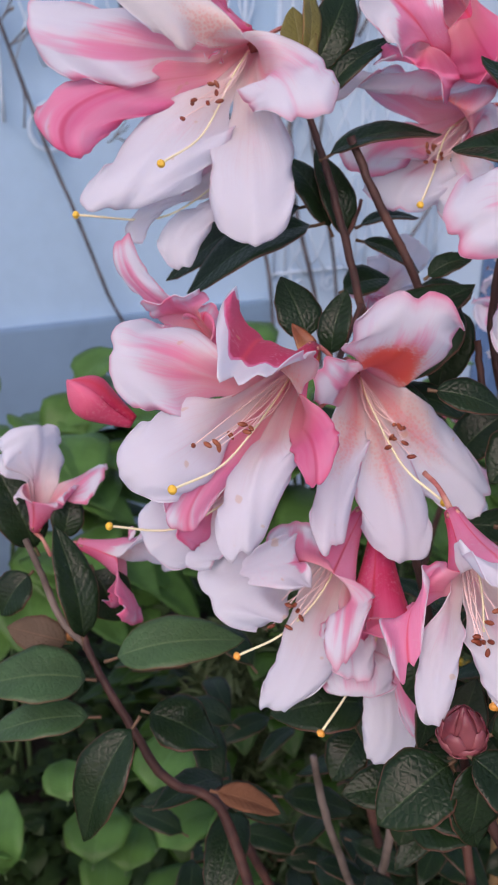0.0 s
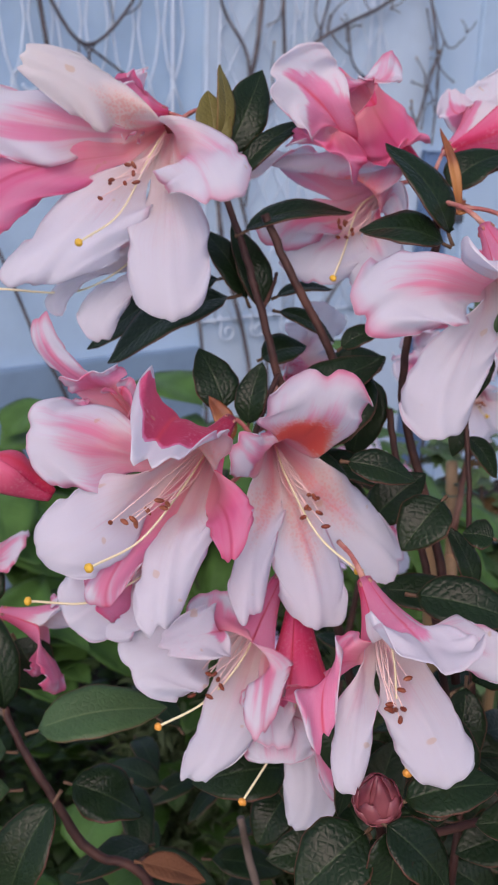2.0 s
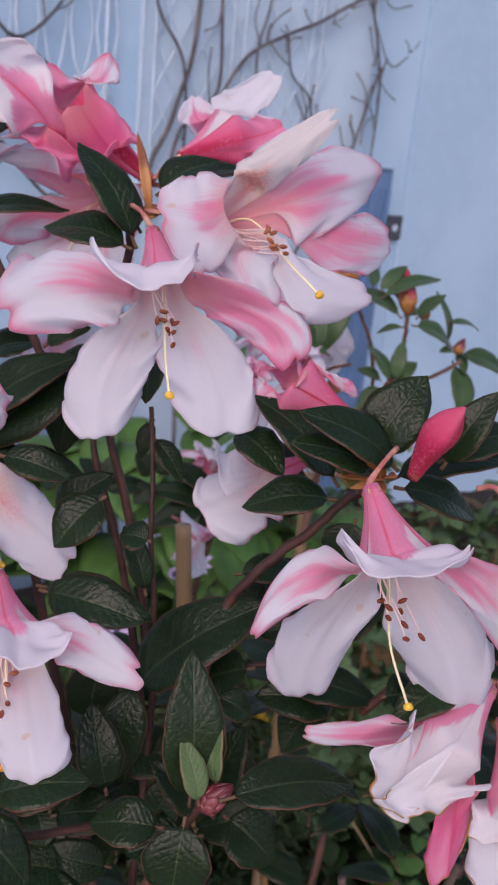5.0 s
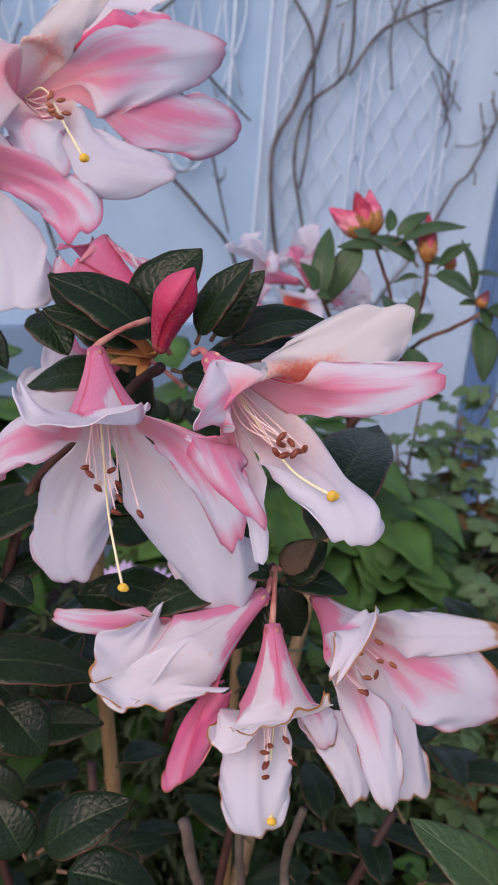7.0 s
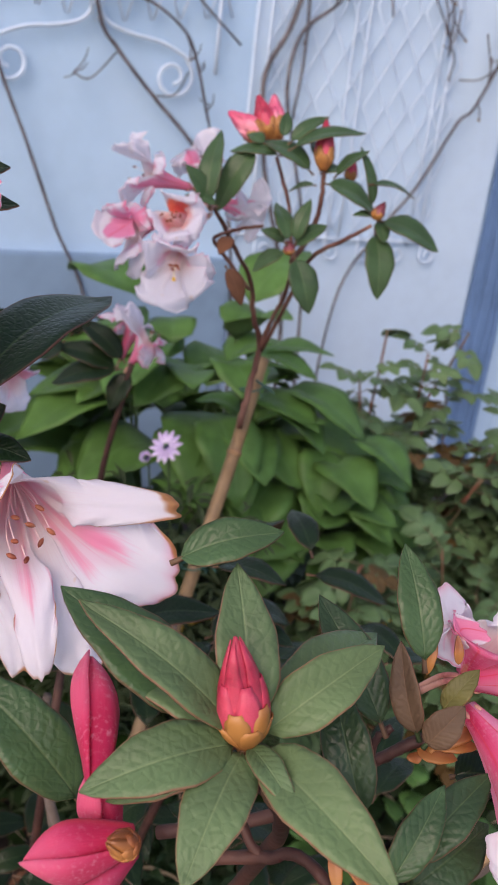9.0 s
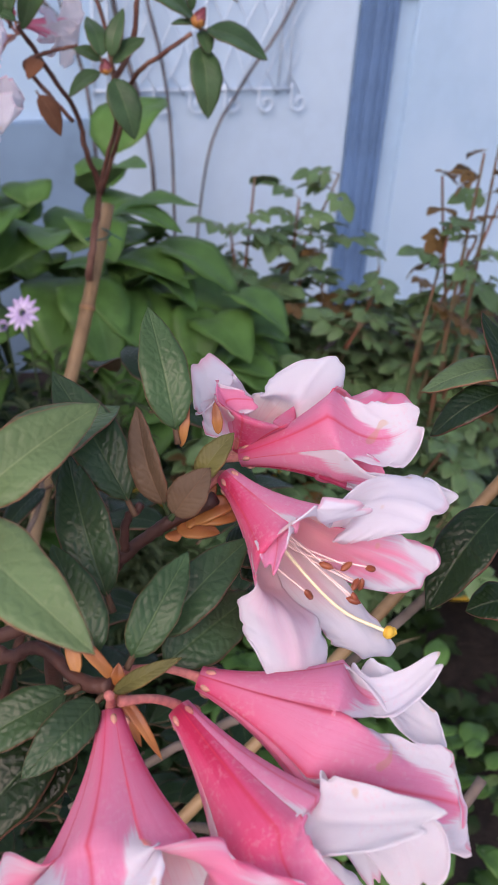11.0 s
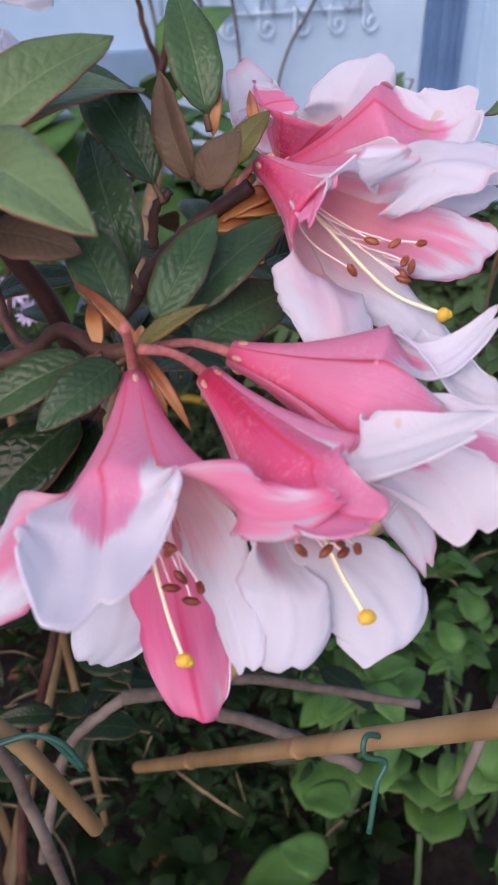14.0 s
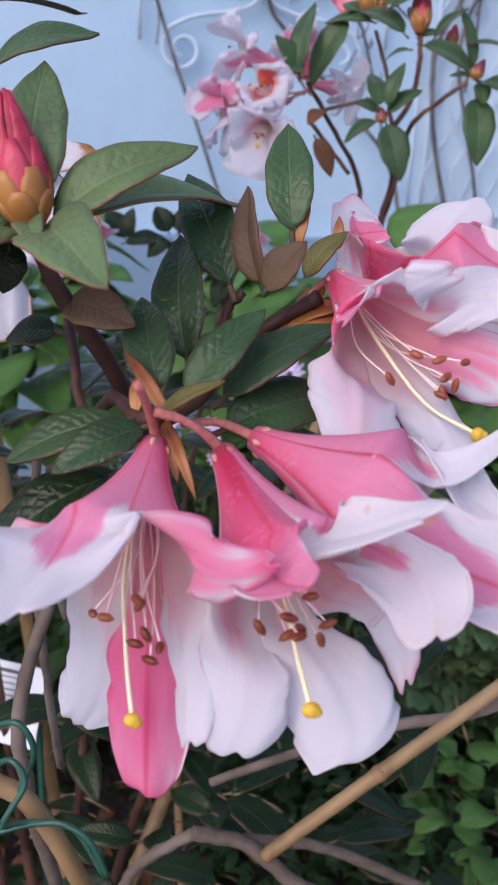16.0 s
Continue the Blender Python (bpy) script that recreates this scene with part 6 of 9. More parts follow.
leaf(shrub, (0.2294, 0.2786, 0.9139), (0.2453, 0.2790, 0.9443), 0.0070, (-0.36, -0.74, 0.57), arch=0.12, fold=0.18, twist=0.00, seed=89)
leaf(shrub, (0.2316, 0.2962, 0.9114), (0.2483, 0.2934, 0.9385), 0.0070, (0.24, -0.70, 0.67), arch=0.12, fold=0.18, twist=0.00, seed=90)
leaf(shrub, (0.2351, 0.3001, 0.9090), (0.2706, 0.3095, 0.9218), 0.0090, (0.01, -0.52, 0.85), arch=0.12, fold=0.18, twist=0.00, seed=91)
rolled_petal(shrub, (0.2181, 0.2741, 0.9116), (0.2305, 0.2662, 0.9416), 0.0072, turns=1.90, hook=0.25, pink=1.20, label="velvety crimson flower bud", seed=4)
leaf(shrub, (0.2081, 0.2895, 0.9009), (0.1878, 0.2895, 0.9197), 0.0020, (0.08, -0.81, 0.59), arch=0.12, fold=0.18, twist=0.00, mats=[SCALE, SCALE], stalk=0.00, seed=95)
leaf(shrub, (0.2087, 0.2896, 0.9014), (0.1914, 0.2865, 0.9121), 0.0020, (0.08, -0.81, 0.59), arch=0.12, fold=0.18, twist=0.00, mats=[SCALE, SCALE], stalk=0.00, seed=96)
leaf(shrub, (0.2093, 0.2897, 0.9018), (0.1952, 0.2880, 0.9174), 0.0020, (0.08, -0.81, 0.59), arch=0.12, fold=0.18, twist=0.00, mats=[SCALE, SCALE], stalk=0.00, seed=97)
leaf(shrub, (0.2099, 0.2898, 0.9023), (0.1991, 0.2887, 0.9207), 0.0020, (0.08, -0.81, 0.59), arch=0.12, fold=0.18, twist=0.00, mats=[SCALE, SCALE], stalk=0.00, seed=98)
leaf(shrub, (0.2105, 0.2899, 0.9028), (0.2045, 0.2823, 0.9035), 0.0020, (0.08, -0.81, 0.59), arch=0.12, fold=0.18, twist=0.00, mats=[SCALE, SCALE], stalk=0.00, seed=99)
leaf(shrub, (0.2111, 0.2900, 0.9032), (0.2089, 0.2807, 0.9000), 0.0020, (0.08, -0.81, 0.59), arch=0.12, fold=0.18, twist=0.00, mats=[SCALE, SCALE], stalk=0.00, seed=100)
leaf(shrub, (0.2117, 0.2901, 0.9037), (0.1983, 0.2827, 0.9029), 0.0020, (0.08, -0.81, 0.59), arch=0.12, fold=0.18, twist=0.00, mats=[SCALE, SCALE], stalk=0.00, seed=101)
leaf(shrub, (0.2123, 0.2902, 0.9041), (0.2036, 0.2864, 0.9153), 0.0020, (0.08, -0.81, 0.59), arch=0.12, fold=0.18, twist=0.00, mats=[SCALE, SCALE], stalk=0.00, seed=102)
leaf(shrub, (0.2129, 0.2903, 0.9046), (0.2145, 0.2830, 0.9084), 0.0020, (0.08, -0.81, 0.59), arch=0.12, fold=0.18, twist=0.00, mats=[SCALE, SCALE], stalk=0.00, seed=103)
leaf(shrub, (0.2136, 0.2904, 0.9051), (0.1949, 0.2843, 0.9066), 0.0020, (0.08, -0.81, 0.59), arch=0.12, fold=0.18, twist=0.00, mats=[SCALE, SCALE], stalk=0.00, seed=104)
branch(shrub, [(0.2139, 0.2970, 0.8995), (0.2031, 0.3053, 0.8895), (0.1911, 0.3058, 0.8750), (0.1745, 0.3079, 0.8578), (0.1581, 0.3091, 0.8314), (0.1477, 0.3014, 0.7749)], [0.0020, 0.0019, 0.0022, 0.0025], seed=14)
leaf(shrub, (0.1736, 0.3020, 0.8122), (0.1472, 0.3084, 0.7983), 0.0120, (-0.12, -0.48, 0.87), arch=0.12, fold=0.18, twist=0.00, seed=106)
branch(shrub, [(0.1839, 0.3108, 0.8099), (0.1675, 0.3146, 0.8038), (0.1509, 0.3176, 0.7952)], [0.0012, 0.0012], seed=15)
leaf(shrub, (0.2663, 0.2808, 0.8282), (0.2812, 0.2827, 0.8454), 0.0080, (0.12, -0.61, 0.78), arch=0.12, fold=0.18, twist=0.00, seed=110)
leaf(shrub, (0.2659, 0.2852, 0.8258), (0.2912, 0.2826, 0.8270), 0.0060, (0.00, -0.47, 0.88), arch=0.12, fold=0.18, twist=0.00, seed=111)
leaf(shrub, (0.2615, 0.2863, 0.8245), (0.2766, 0.2867, 0.8027), 0.0080, (0.05, -0.69, 0.73), arch=0.12, fold=0.18, twist=0.00, seed=112)
leaf(shrub, (0.2614, 0.2866, 0.8255), (0.2513, 0.2774, 0.7985), 0.0090, (0.14, -0.67, 0.73), arch=0.12, fold=0.18, twist=0.00, seed=113)
leaf(shrub, (0.2665, 0.2708, 0.8363), (0.2774, 0.2724, 0.8507), 0.0050, (0.23, -0.55, 0.80), arch=0.12, fold=0.18, twist=0.00, mats=[LEAF_BACK, LEAF_TOP], seed=114)
leaf(shrub, (0.2637, 0.2702, 0.8361), (0.2486, 0.2628, 0.8415), 0.0060, (0.02, -0.44, 0.90), arch=0.12, fold=0.18, twist=0.00, seed=115)
leaf(shrub, (0.2561, 0.2710, 0.8364), (0.2301, 0.2703, 0.8683), 0.0090, (0.31, -0.52, 0.79), arch=0.12, fold=0.18, twist=0.00, seed=116)
leaf(shrub, (0.2751, 0.2555, 0.8482), (0.2970, 0.3458, 0.8751), 0.0140, (-0.03, -0.56, 0.83), arch=0.12, fold=0.18, twist=0.00, seed=117)
leaf(shrub, (0.2542, 0.2773, 0.8286), (0.2201, 0.2566, 0.8216), 0.0090, (0.01, -0.39, 0.92), arch=0.12, fold=0.18, twist=0.00, seed=118)
branch(shrub, [(0.2631, 0.2866, 0.8306), (0.2560, 0.2941, 0.8243), (0.2418, 0.3028, 0.8124), (0.2233, 0.3083, 0.7876)], [0.0017, 0.0019, 0.0020], seed=16)
leaf(shrub, (0.2208, 0.2771, 0.8174), (0.2387, 0.2794, 0.8170), 0.0090, (0.00, -0.47, 0.88), arch=0.12, fold=0.18, twist=0.00, seed=119)
leaf(shrub, (0.1965, 0.2191, 0.7451), (0.2264, 0.2271, 0.7674), 0.0100, (-0.07, -0.48, 0.87), arch=0.12, fold=0.18, twist=0.00, seed=120)
leaf(shrub, (0.2072, 0.2078, 0.7513), (0.2422, 0.2101, 0.7448), 0.0100, (-0.01, -0.43, 0.90), arch=0.12, fold=0.18, twist=0.00, seed=121)
leaf(shrub, (0.1943, 0.2149, 0.7461), (0.1801, 0.2199, 0.7648), 0.0090, (0.01, -0.52, 0.85), arch=0.12, fold=0.18, twist=0.00, seed=122)
leaf(shrub, (0.3896, 0.1800, 0.8155), (0.3480, 0.1793, 0.8471), 0.0066, (0.26, -0.48, 0.84), arch=0.12, fold=0.42, twist=0.00, mats=[LEAF_PALE, LEAF_BACK], seed=130)
leaf(shrub, (0.3896, 0.1800, 0.8155), (0.3835, 0.1457, 0.8058), 0.0075, (0.02, -0.42, 0.91), arch=0.12, fold=0.18, twist=0.00, mats=[LEAF_PALE, LEAF_BACK], seed=134)
leaf(shrub, (0.3896, 0.1800, 0.8155), (0.3517, 0.1894, 0.8257), 0.0068, (0.10, -0.41, 0.91), arch=0.12, fold=0.42, twist=0.00, mats=[LEAF_PALE, LEAF_BACK], seed=135)
leaf(shrub, (0.3896, 0.1800, 0.8155), (0.3598, 0.1648, 0.8043), 0.0072, (0.01, -0.37, 0.93), arch=0.12, fold=0.18, twist=0.00, mats=[LEAF_PALE, LEAF_BACK], seed=136)
leaf(shrub, (0.3896, 0.1800, 0.8155), (0.3572, 0.1564, 0.8144), 0.0079, (0.08, -0.42, 0.90), arch=0.12, fold=0.18, twist=0.00, mats=[LEAF_PALE, LEAF_BACK], seed=137)
leaf(shrub, (0.3896, 0.1800, 0.8155), (0.4039, 0.1621, 0.8164), 0.0034, (-0.05, -0.43, 0.90), arch=0.12, fold=0.42, twist=0.00, mats=[LEAF_PALE, LEAF_BACK], seed=138)
leaf(shrub, (0.3896, 0.1800, 0.8155), (0.3798, 0.2007, 0.8509), 0.0077, (0.24, -0.61, 0.76), arch=0.12, fold=0.18, twist=0.00, mats=[LEAF_PALE, LEAF_BACK], seed=143)
bud(shrub, (0.3896, 0.1800, 0.8155), (0.3836, 0.1806, 0.8450), 0.0061, tight=0.90, label="crimson flower bud in brown scales", seed=5)
branch(shrub, [(0.3896, 0.1800, 0.8160), (0.3925, 0.185, 0.802), (0.400, 0.200, 0.775), (0.395, 0.235, 0.72), (0.36, 0.33, 0.55)], [0.0020, 0.0022, 0.0026, 0.0034], seed=17)
rolled_petal(shrub, (0.3600, 0.1600, 0.8120), (0.3432, 0.1965, 0.8205), 0.0070, turns=1.50, hook=0.50, pink=1.00, label="rolled bright pink opening flower bud", seed=40)
rolled_petal(shrub, (0.3641, 0.1658, 0.7851), (0.3569, 0.1686, 0.8108), 0.0064, turns=1.60, hook=0.45, pink=1.00, seed=45)
rolled_petal(shrub, (0.3694, 0.1603, 0.8006), (0.3463, 0.1489, 0.7971), 0.0080, turns=1.50, hook=0.30, pink=1.00, seed=41)
rolled_petal(shrub, (0.3680, 0.1642, 0.7925), (0.3534, 0.1479, 0.7849), 0.0075, turns=1.50, hook=0.00, pink=1.00, seed=42)
bud(shrub, (0.3701, 0.1556, 0.8024), (0.3661, 0.1493, 0.8095), 0.0032, mats=[SCALE, SCALE], seed=43)
leaf(shrub, (0.3791, 0.1846, 0.8134), (0.3384, 0.1923, 0.8408), 0.0090, (0.19, -0.45, 0.87), arch=0.12, fold=0.18, twist=0.00, mats=[LEAF_MID, LEAF_BACK], seed=139)
leaf(shrub, (0.3517, 0.1796, 0.7826), (0.3134, 0.1887, 0.8124), 0.0090, (0.28, -0.47, 0.83), arch=0.12, fold=0.18, twist=0.00, mats=[LEAF_MID, LEAF_BACK], seed=140)
leaf(shrub, (0.4332, 0.2309, 0.8082), (0.4340, 0.2365, 0.8200), 0.0013, (0.14, -0.76, 0.64), arch=0.12, fold=0.18, twist=0.00, mats=[SCALE, SCALE], stalk=0.00, seed=154)
leaf(shrub, (0.4422, 0.2379, 0.8090), (0.4407, 0.2408, 0.8169), 0.0014, (0.14, -0.76, 0.64), arch=0.12, fold=0.18, twist=0.00, mats=[SCALE, SCALE], stalk=0.00, seed=155)
leaf(shrub, (0.4451, 0.2243, 0.7796), (0.4596, 0.2268, 0.7822), 0.0070, (0.00, -0.30, 0.95), arch=0.12, fold=0.18, twist=0.00, seed=169)
leaf(shrub, (0.4507, 0.2338, 0.7753), (0.4604, 0.2311, 0.7707), 0.0080, (-0.16, -0.43, 0.89), arch=0.12, fold=0.18, twist=0.00, seed=170)
leaf(shrub, (0.3906, 0.1820, 0.8145), (0.4181, 0.2029, 0.8345), 0.0072, (0.12, -0.62, 0.72), arch=0.10, fold=0.42, mats=[LEAF_PALE, LEAF_BACK], seed=210)
leaf(shrub, (0.3906, 0.1820, 0.8145), (0.4175, 0.2310, 0.8201), 0.0080, (-0.12, -0.62, 0.72), arch=0.10, fold=0.42, mats=[LEAF_PALE, LEAF_BACK], seed=211)
leaf(shrub, (0.3906, 0.1820, 0.8145), (0.4269, 0.1497, 0.8137), 0.0078, (0.12, -0.62, 0.72), arch=0.10, fold=0.42, mats=[LEAF_PALE, LEAF_BACK], seed=212)
leaf(shrub, (0.3917, 0.1880, 0.7981), (0.4136, 0.1831, 0.7969), 0.0056, (-0.12, -0.62, 0.72), arch=0.10, fold=0.22, mats=[LEAF_BACK, LEAF_TOP], seed=213)
leaf(shrub, (0.4228, 0.1789, 0.7809), (0.4078, 0.1963, 0.8002), 0.0057, (0.12, -0.62, 0.72), arch=0.10, fold=0.22, mats=[LEAF_DEEP, LEAF_BACK], seed=214)
leaf(shrub, (0.4222, 0.1940, 0.7833), (0.4063, 0.2176, 0.8121), 0.0066, (-0.12, -0.62, 0.72), arch=0.10, fold=0.22, mats=[LEAF_DEEP, LEAF_BACK], seed=215)
leaf(shrub, (0.4280, 0.1780, 0.7813), (0.4392, 0.1962, 0.8015), 0.0051, (0.12, -0.62, 0.72), arch=0.10, fold=0.22, mats=[LEAF_MID, LEAF_BACK], seed=216)
leaf(shrub, (0.4314, 0.1870, 0.7792), (0.4527, 0.2090, 0.7978), 0.0061, (-0.12, -0.62, 0.72), arch=0.10, fold=0.22, mats=[LEAF_DEEP, LEAF_BACK], seed=217)
leaf(shrub, (0.4327, 0.1844, 0.7739), (0.4553, 0.2078, 0.7815), 0.0074, (0.12, -0.62, 0.72), arch=0.10, fold=0.22, mats=[LEAF_DEEP, LEAF_BACK], seed=218)
leaf(shrub, (0.4183, 0.1751, 0.7779), (0.3936, 0.1608, 0.7686), 0.0054, (-0.12, -0.62, 0.72), arch=0.10, fold=0.22, mats=[LEAF_DEEP, LEAF_BACK], seed=219)
leaf(shrub, (0.4241, 0.1732, 0.7784), (0.4104, 0.1547, 0.7717), 0.0049, (0.12, -0.62, 0.72), arch=0.10, fold=0.22, mats=[LEAF_DEEP, LEAF_BACK], seed=220)
leaf(shrub, (0.4156, 0.1757, 0.7653), (0.3913, 0.1501, 0.7456), 0.0079, (-0.12, -0.62, 0.72), arch=0.10, fold=0.22, seed=221)
leaf(shrub, (0.4163, 0.1789, 0.7623), (0.4024, 0.1602, 0.7468), 0.0068, (0.12, -0.62, 0.72), arch=0.10, fold=0.22, seed=222)
leaf(shrub, (0.4266, 0.1708, 0.7814), (0.4405, 0.1726, 0.7915), 0.0019, (-0.12, -0.62, 0.72), arch=0.10, fold=0.22, mats=[LEAF_OLIVE, LEAF_BACK], stalk=0.00, seed=223)
leaf(shrub, (0.4326, 0.2294, 0.8098), (0.4217, 0.2495, 0.8387), 0.0062, (0.12, -0.62, 0.72), arch=0.10, fold=0.22, mats=[LEAF_MID, LEAF_BACK], seed=224)
leaf(shrub, (0.4328, 0.2116, 0.8005), (0.4230, 0.2202, 0.8245), 0.0042, (-0.42, -0.55, 0.62), arch=0.10, fold=0.55, mats=[LEAF_BACK, LEAF_TOP], seed=225)
leaf(shrub, (0.4335, 0.2086, 0.8011), (0.4421, 0.2120, 0.8143), 0.0046, (0.12, -0.62, 0.72), arch=0.10, fold=0.22, mats=[LEAF_BACK, LEAF_TOP], seed=226)
leaf(shrub, (0.4387, 0.2229, 0.8037), (0.4466, 0.2286, 0.8151), 0.0035, (-0.12, -0.62, 0.72), arch=0.10, fold=0.22, mats=[LEAF_OLIVE, LEAF_BACK], stalk=0.00, seed=227)
leaf(shrub, (0.4243, 0.2138, 0.7974), (0.3997, 0.2348, 0.8254), 0.0069, (0.12, -0.62, 0.72), arch=0.10, fold=0.22, mats=[LEAF_DEEP, LEAF_BACK], seed=228)
leaf(shrub, (0.4170, 0.1783, 0.7779), (0.4139, 0.1868, 0.7864), 0.0018, (-0.12, -0.62, 0.72), arch=0.10, fold=0.22, mats=[SCALE, SCALE], stalk=0.00, seed=229)
leaf(shrub, (0.0916, 0.3674, 0.9188), (0.0484, 0.3535, 0.8835), 0.0159, (0.15, -0.60, 0.74), arch=0.10, fold=0.20, seed=240)
leaf(shrub, (0.0873, 0.2804, 0.8562), (0.1263, 0.2659, 0.8536), 0.0097, (-0.15, -0.60, 0.74), arch=0.10, fold=0.20, seed=241)
leaf(shrub, (0.1271, 0.3007, 0.8683), (0.1148, 0.3048, 0.8693), 0.0067, (0.15, -0.60, 0.74), arch=0.10, fold=0.20, seed=242)
leaf(shrub, (0.1084, 0.3102, 0.8826), (0.0898, 0.3000, 0.8644), 0.0103, (-0.15, -0.60, 0.74), arch=0.10, fold=0.20, seed=243)
leaf(shrub, (0.1572, 0.3237, 0.9094), (0.1764, 0.3047, 0.8984), 0.0092, (0.15, -0.60, 0.74), arch=0.10, fold=0.20, seed=244)
leaf(shrub, (0.0660, 0.3129, 0.8960), (0.0948, 0.3072, 0.8904), 0.0070, (-0.15, -0.60, 0.74), arch=0.10, fold=0.20, seed=245)
leaf(shrub, (0.4380, 0.2228, 0.7940), (0.4430, 0.2257, 0.8015), 0.0030, (0.11, -0.55, 0.83), arch=0.12, fold=0.18, twist=0.00, mats=[SCALE, SCALE], stalk=0.00, seed=175)
leaf(shrub, (0.4370, 0.2221, 0.7931), (0.4501, 0.2213, 0.7945), 0.0032, (0.11, -0.55, 0.83), arch=0.12, fold=0.18, twist=0.00, mats=[SCALE, SCALE], stalk=0.00, seed=176)
leaf(shrub, (0.4360, 0.2214, 0.7922), (0.4395, 0.2206, 0.7943), 0.0030, (0.11, -0.55, 0.83), arch=0.12, fold=0.18, twist=0.00, mats=[SCALE, SCALE], stalk=0.00, seed=177)
leaf(shrub, (0.4349, 0.2208, 0.7913), (0.4511, 0.2244, 0.7989), 0.0030, (0.11, -0.55, 0.83), arch=0.12, fold=0.18, twist=0.00, mats=[SCALE, SCALE], stalk=0.00, seed=178)
leaf(shrub, (0.4339, 0.2201, 0.7904), (0.4450, 0.2187, 0.7911), 0.0030, (0.11, -0.55, 0.83), arch=0.12, fold=0.18, twist=0.00, mats=[SCALE, SCALE], stalk=0.00, seed=179)
leaf(shrub, (0.4329, 0.2194, 0.7895), (0.4345, 0.2166, 0.7887), 0.0025, (0.11, -0.55, 0.83), arch=0.12, fold=0.18, twist=0.00, mats=[SCALE, SCALE], stalk=0.00, seed=180)
leaf(shrub, (0.4255, 0.1756, 0.7788), (0.4332, 0.1672, 0.7694), 0.0015, (0.11, -0.55, 0.83), arch=0.12, fold=0.18, twist=0.00, mats=[SCALE, SCALE], stalk=0.00, seed=185)
leaf(shrub, (0.4259, 0.1756, 0.7788), (0.4381, 0.1660, 0.7672), 0.0013, (0.11, -0.55, 0.83), arch=0.12, fold=0.18, twist=0.00, mats=[SCALE, SCALE], stalk=0.00, seed=186)
leaf(shrub, (0.4264, 0.1756, 0.7788), (0.4266, 0.1768, 0.7842), 0.0016, (0.11, -0.55, 0.83), arch=0.12, fold=0.18, twist=0.00, mats=[SCALE, SCALE], stalk=0.00, seed=187)
leaf(shrub, (0.4268, 0.1757, 0.7788), (0.4125, 0.1810, 0.7914), 0.0015, (0.11, -0.55, 0.83), arch=0.12, fold=0.18, twist=0.00, mats=[SCALE, SCALE], stalk=0.00, seed=188)
branch(shrub, [(0.4433, 0.2210, 0.7999), (0.4341, 0.2208, 0.7932), (0.4275, 0.2196, 0.7884), (0.4206, 0.2190, 0.7810), (0.4115, 0.2193, 0.7678), (0.3916, 0.2180, 0.7532), (0.3621, 0.2214, 0.7355)], [0.0019, 0.0017, 0.0019, 0.0023], seed=19)
branch(shrub, [(0.4214, 0.2142, 0.7863), (0.4216, 0.2149, 0.7945), (0.4254, 0.2162, 0.7996)], [0.0012, 0.0011], seed=20)
branch(shrub, [(0.4252, 0.1739, 0.7799), (0.4188, 0.1768, 0.7776), (0.4068, 0.1858, 0.7776), (0.3976, 0.1900, 0.7702), (0.3845, 0.1920, 0.7635)], [0.0019, 0.0016, 0.0019], seed=21)
branch(shrub, [(0.3983, 0.1897, 0.7697), (0.3918, 0.1934, 0.7722), (0.3860, 0.2002, 0.7827), (0.3818, 0.2043, 0.7890)], [0.0014, 0.0014], seed=22)
leaf(shrub, (0.5283, 0.2576, 0.7832), (0.5046, 0.2339, 0.7592), 0.0085, (-0.17, -0.30, 0.94), arch=0.12, fold=0.18, twist=0.00, seed=190)
leaf(shrub, (0.5294, 0.2816, 0.8080), (0.5047, 0.2726, 0.7952), 0.0060, (-0.09, -0.25, 0.96), arch=0.12, fold=0.18, twist=0.00, seed=191)
leaf(shrub, (0.5348, 0.2895, 0.8106), (0.5021, 0.2848, 0.8044), 0.0065, (-0.02, -0.19, 0.98), arch=0.12, fold=0.18, twist=0.00, mats=[LEAF_PALE, LEAF_BACK], seed=192)
leaf(shrub, (0.5332, 0.2381, 0.7613), (0.5168, 0.2358, 0.7582), 0.0065, (-0.02, -0.24, 0.97), arch=0.12, fold=0.18, twist=0.00, seed=193)
leaf(shrub, (0.5327, 0.2715, 0.7930), (0.5193, 0.2947, 0.8277), 0.0060, (0.15, -0.35, 0.93), arch=0.12, fold=0.18, twist=0.00, seed=194)
branch(shrub, [(0.5321, 0.2924, 0.8060), (0.5376, 0.2847, 0.7874), (0.5373, 0.2747, 0.7690), (0.5462, 0.2585, 0.7196)], [0.0016, 0.0019], seed=23)
leaf(shrub, (0.3628, 0.2012, 0.8469), (0.3887, 0.2094, 0.8574), 0.0060, (0.09, -0.50, 0.86), arch=0.12, fold=0.18, twist=0.00, mats=[LEAF_MID, LEAF_BACK], seed=196)
leaf(shrub, (0.3781, 0.1877, 0.8117), (0.3775, 0.1843, 0.7990), 0.0050, (0.39, -0.54, 0.74), arch=0.12, fold=0.18, twist=0.00, seed=197)
leaf(shrub, (0.3788, 0.2056, 0.7849), (0.3656, 0.1993, 0.7829), 0.0060, (0.14, -0.42, 0.90), arch=0.12, fold=0.18, twist=0.00, seed=198)
leaf(shrub, (0.1653, 0.3291, 0.7163), (0.1754, 0.3323, 0.7602), 0.0122, (-0.41, -0.54, 0.73), arch=0.12, fold=0.18, twist=0.00, seed=600)
leaf(shrub, (0.2125, 0.3413, 0.8054), (0.2341, 0.3355, 0.8264), 0.0099, (-0.09, -0.56, 0.82), arch=0.12, fold=0.18, twist=0.00, seed=601)
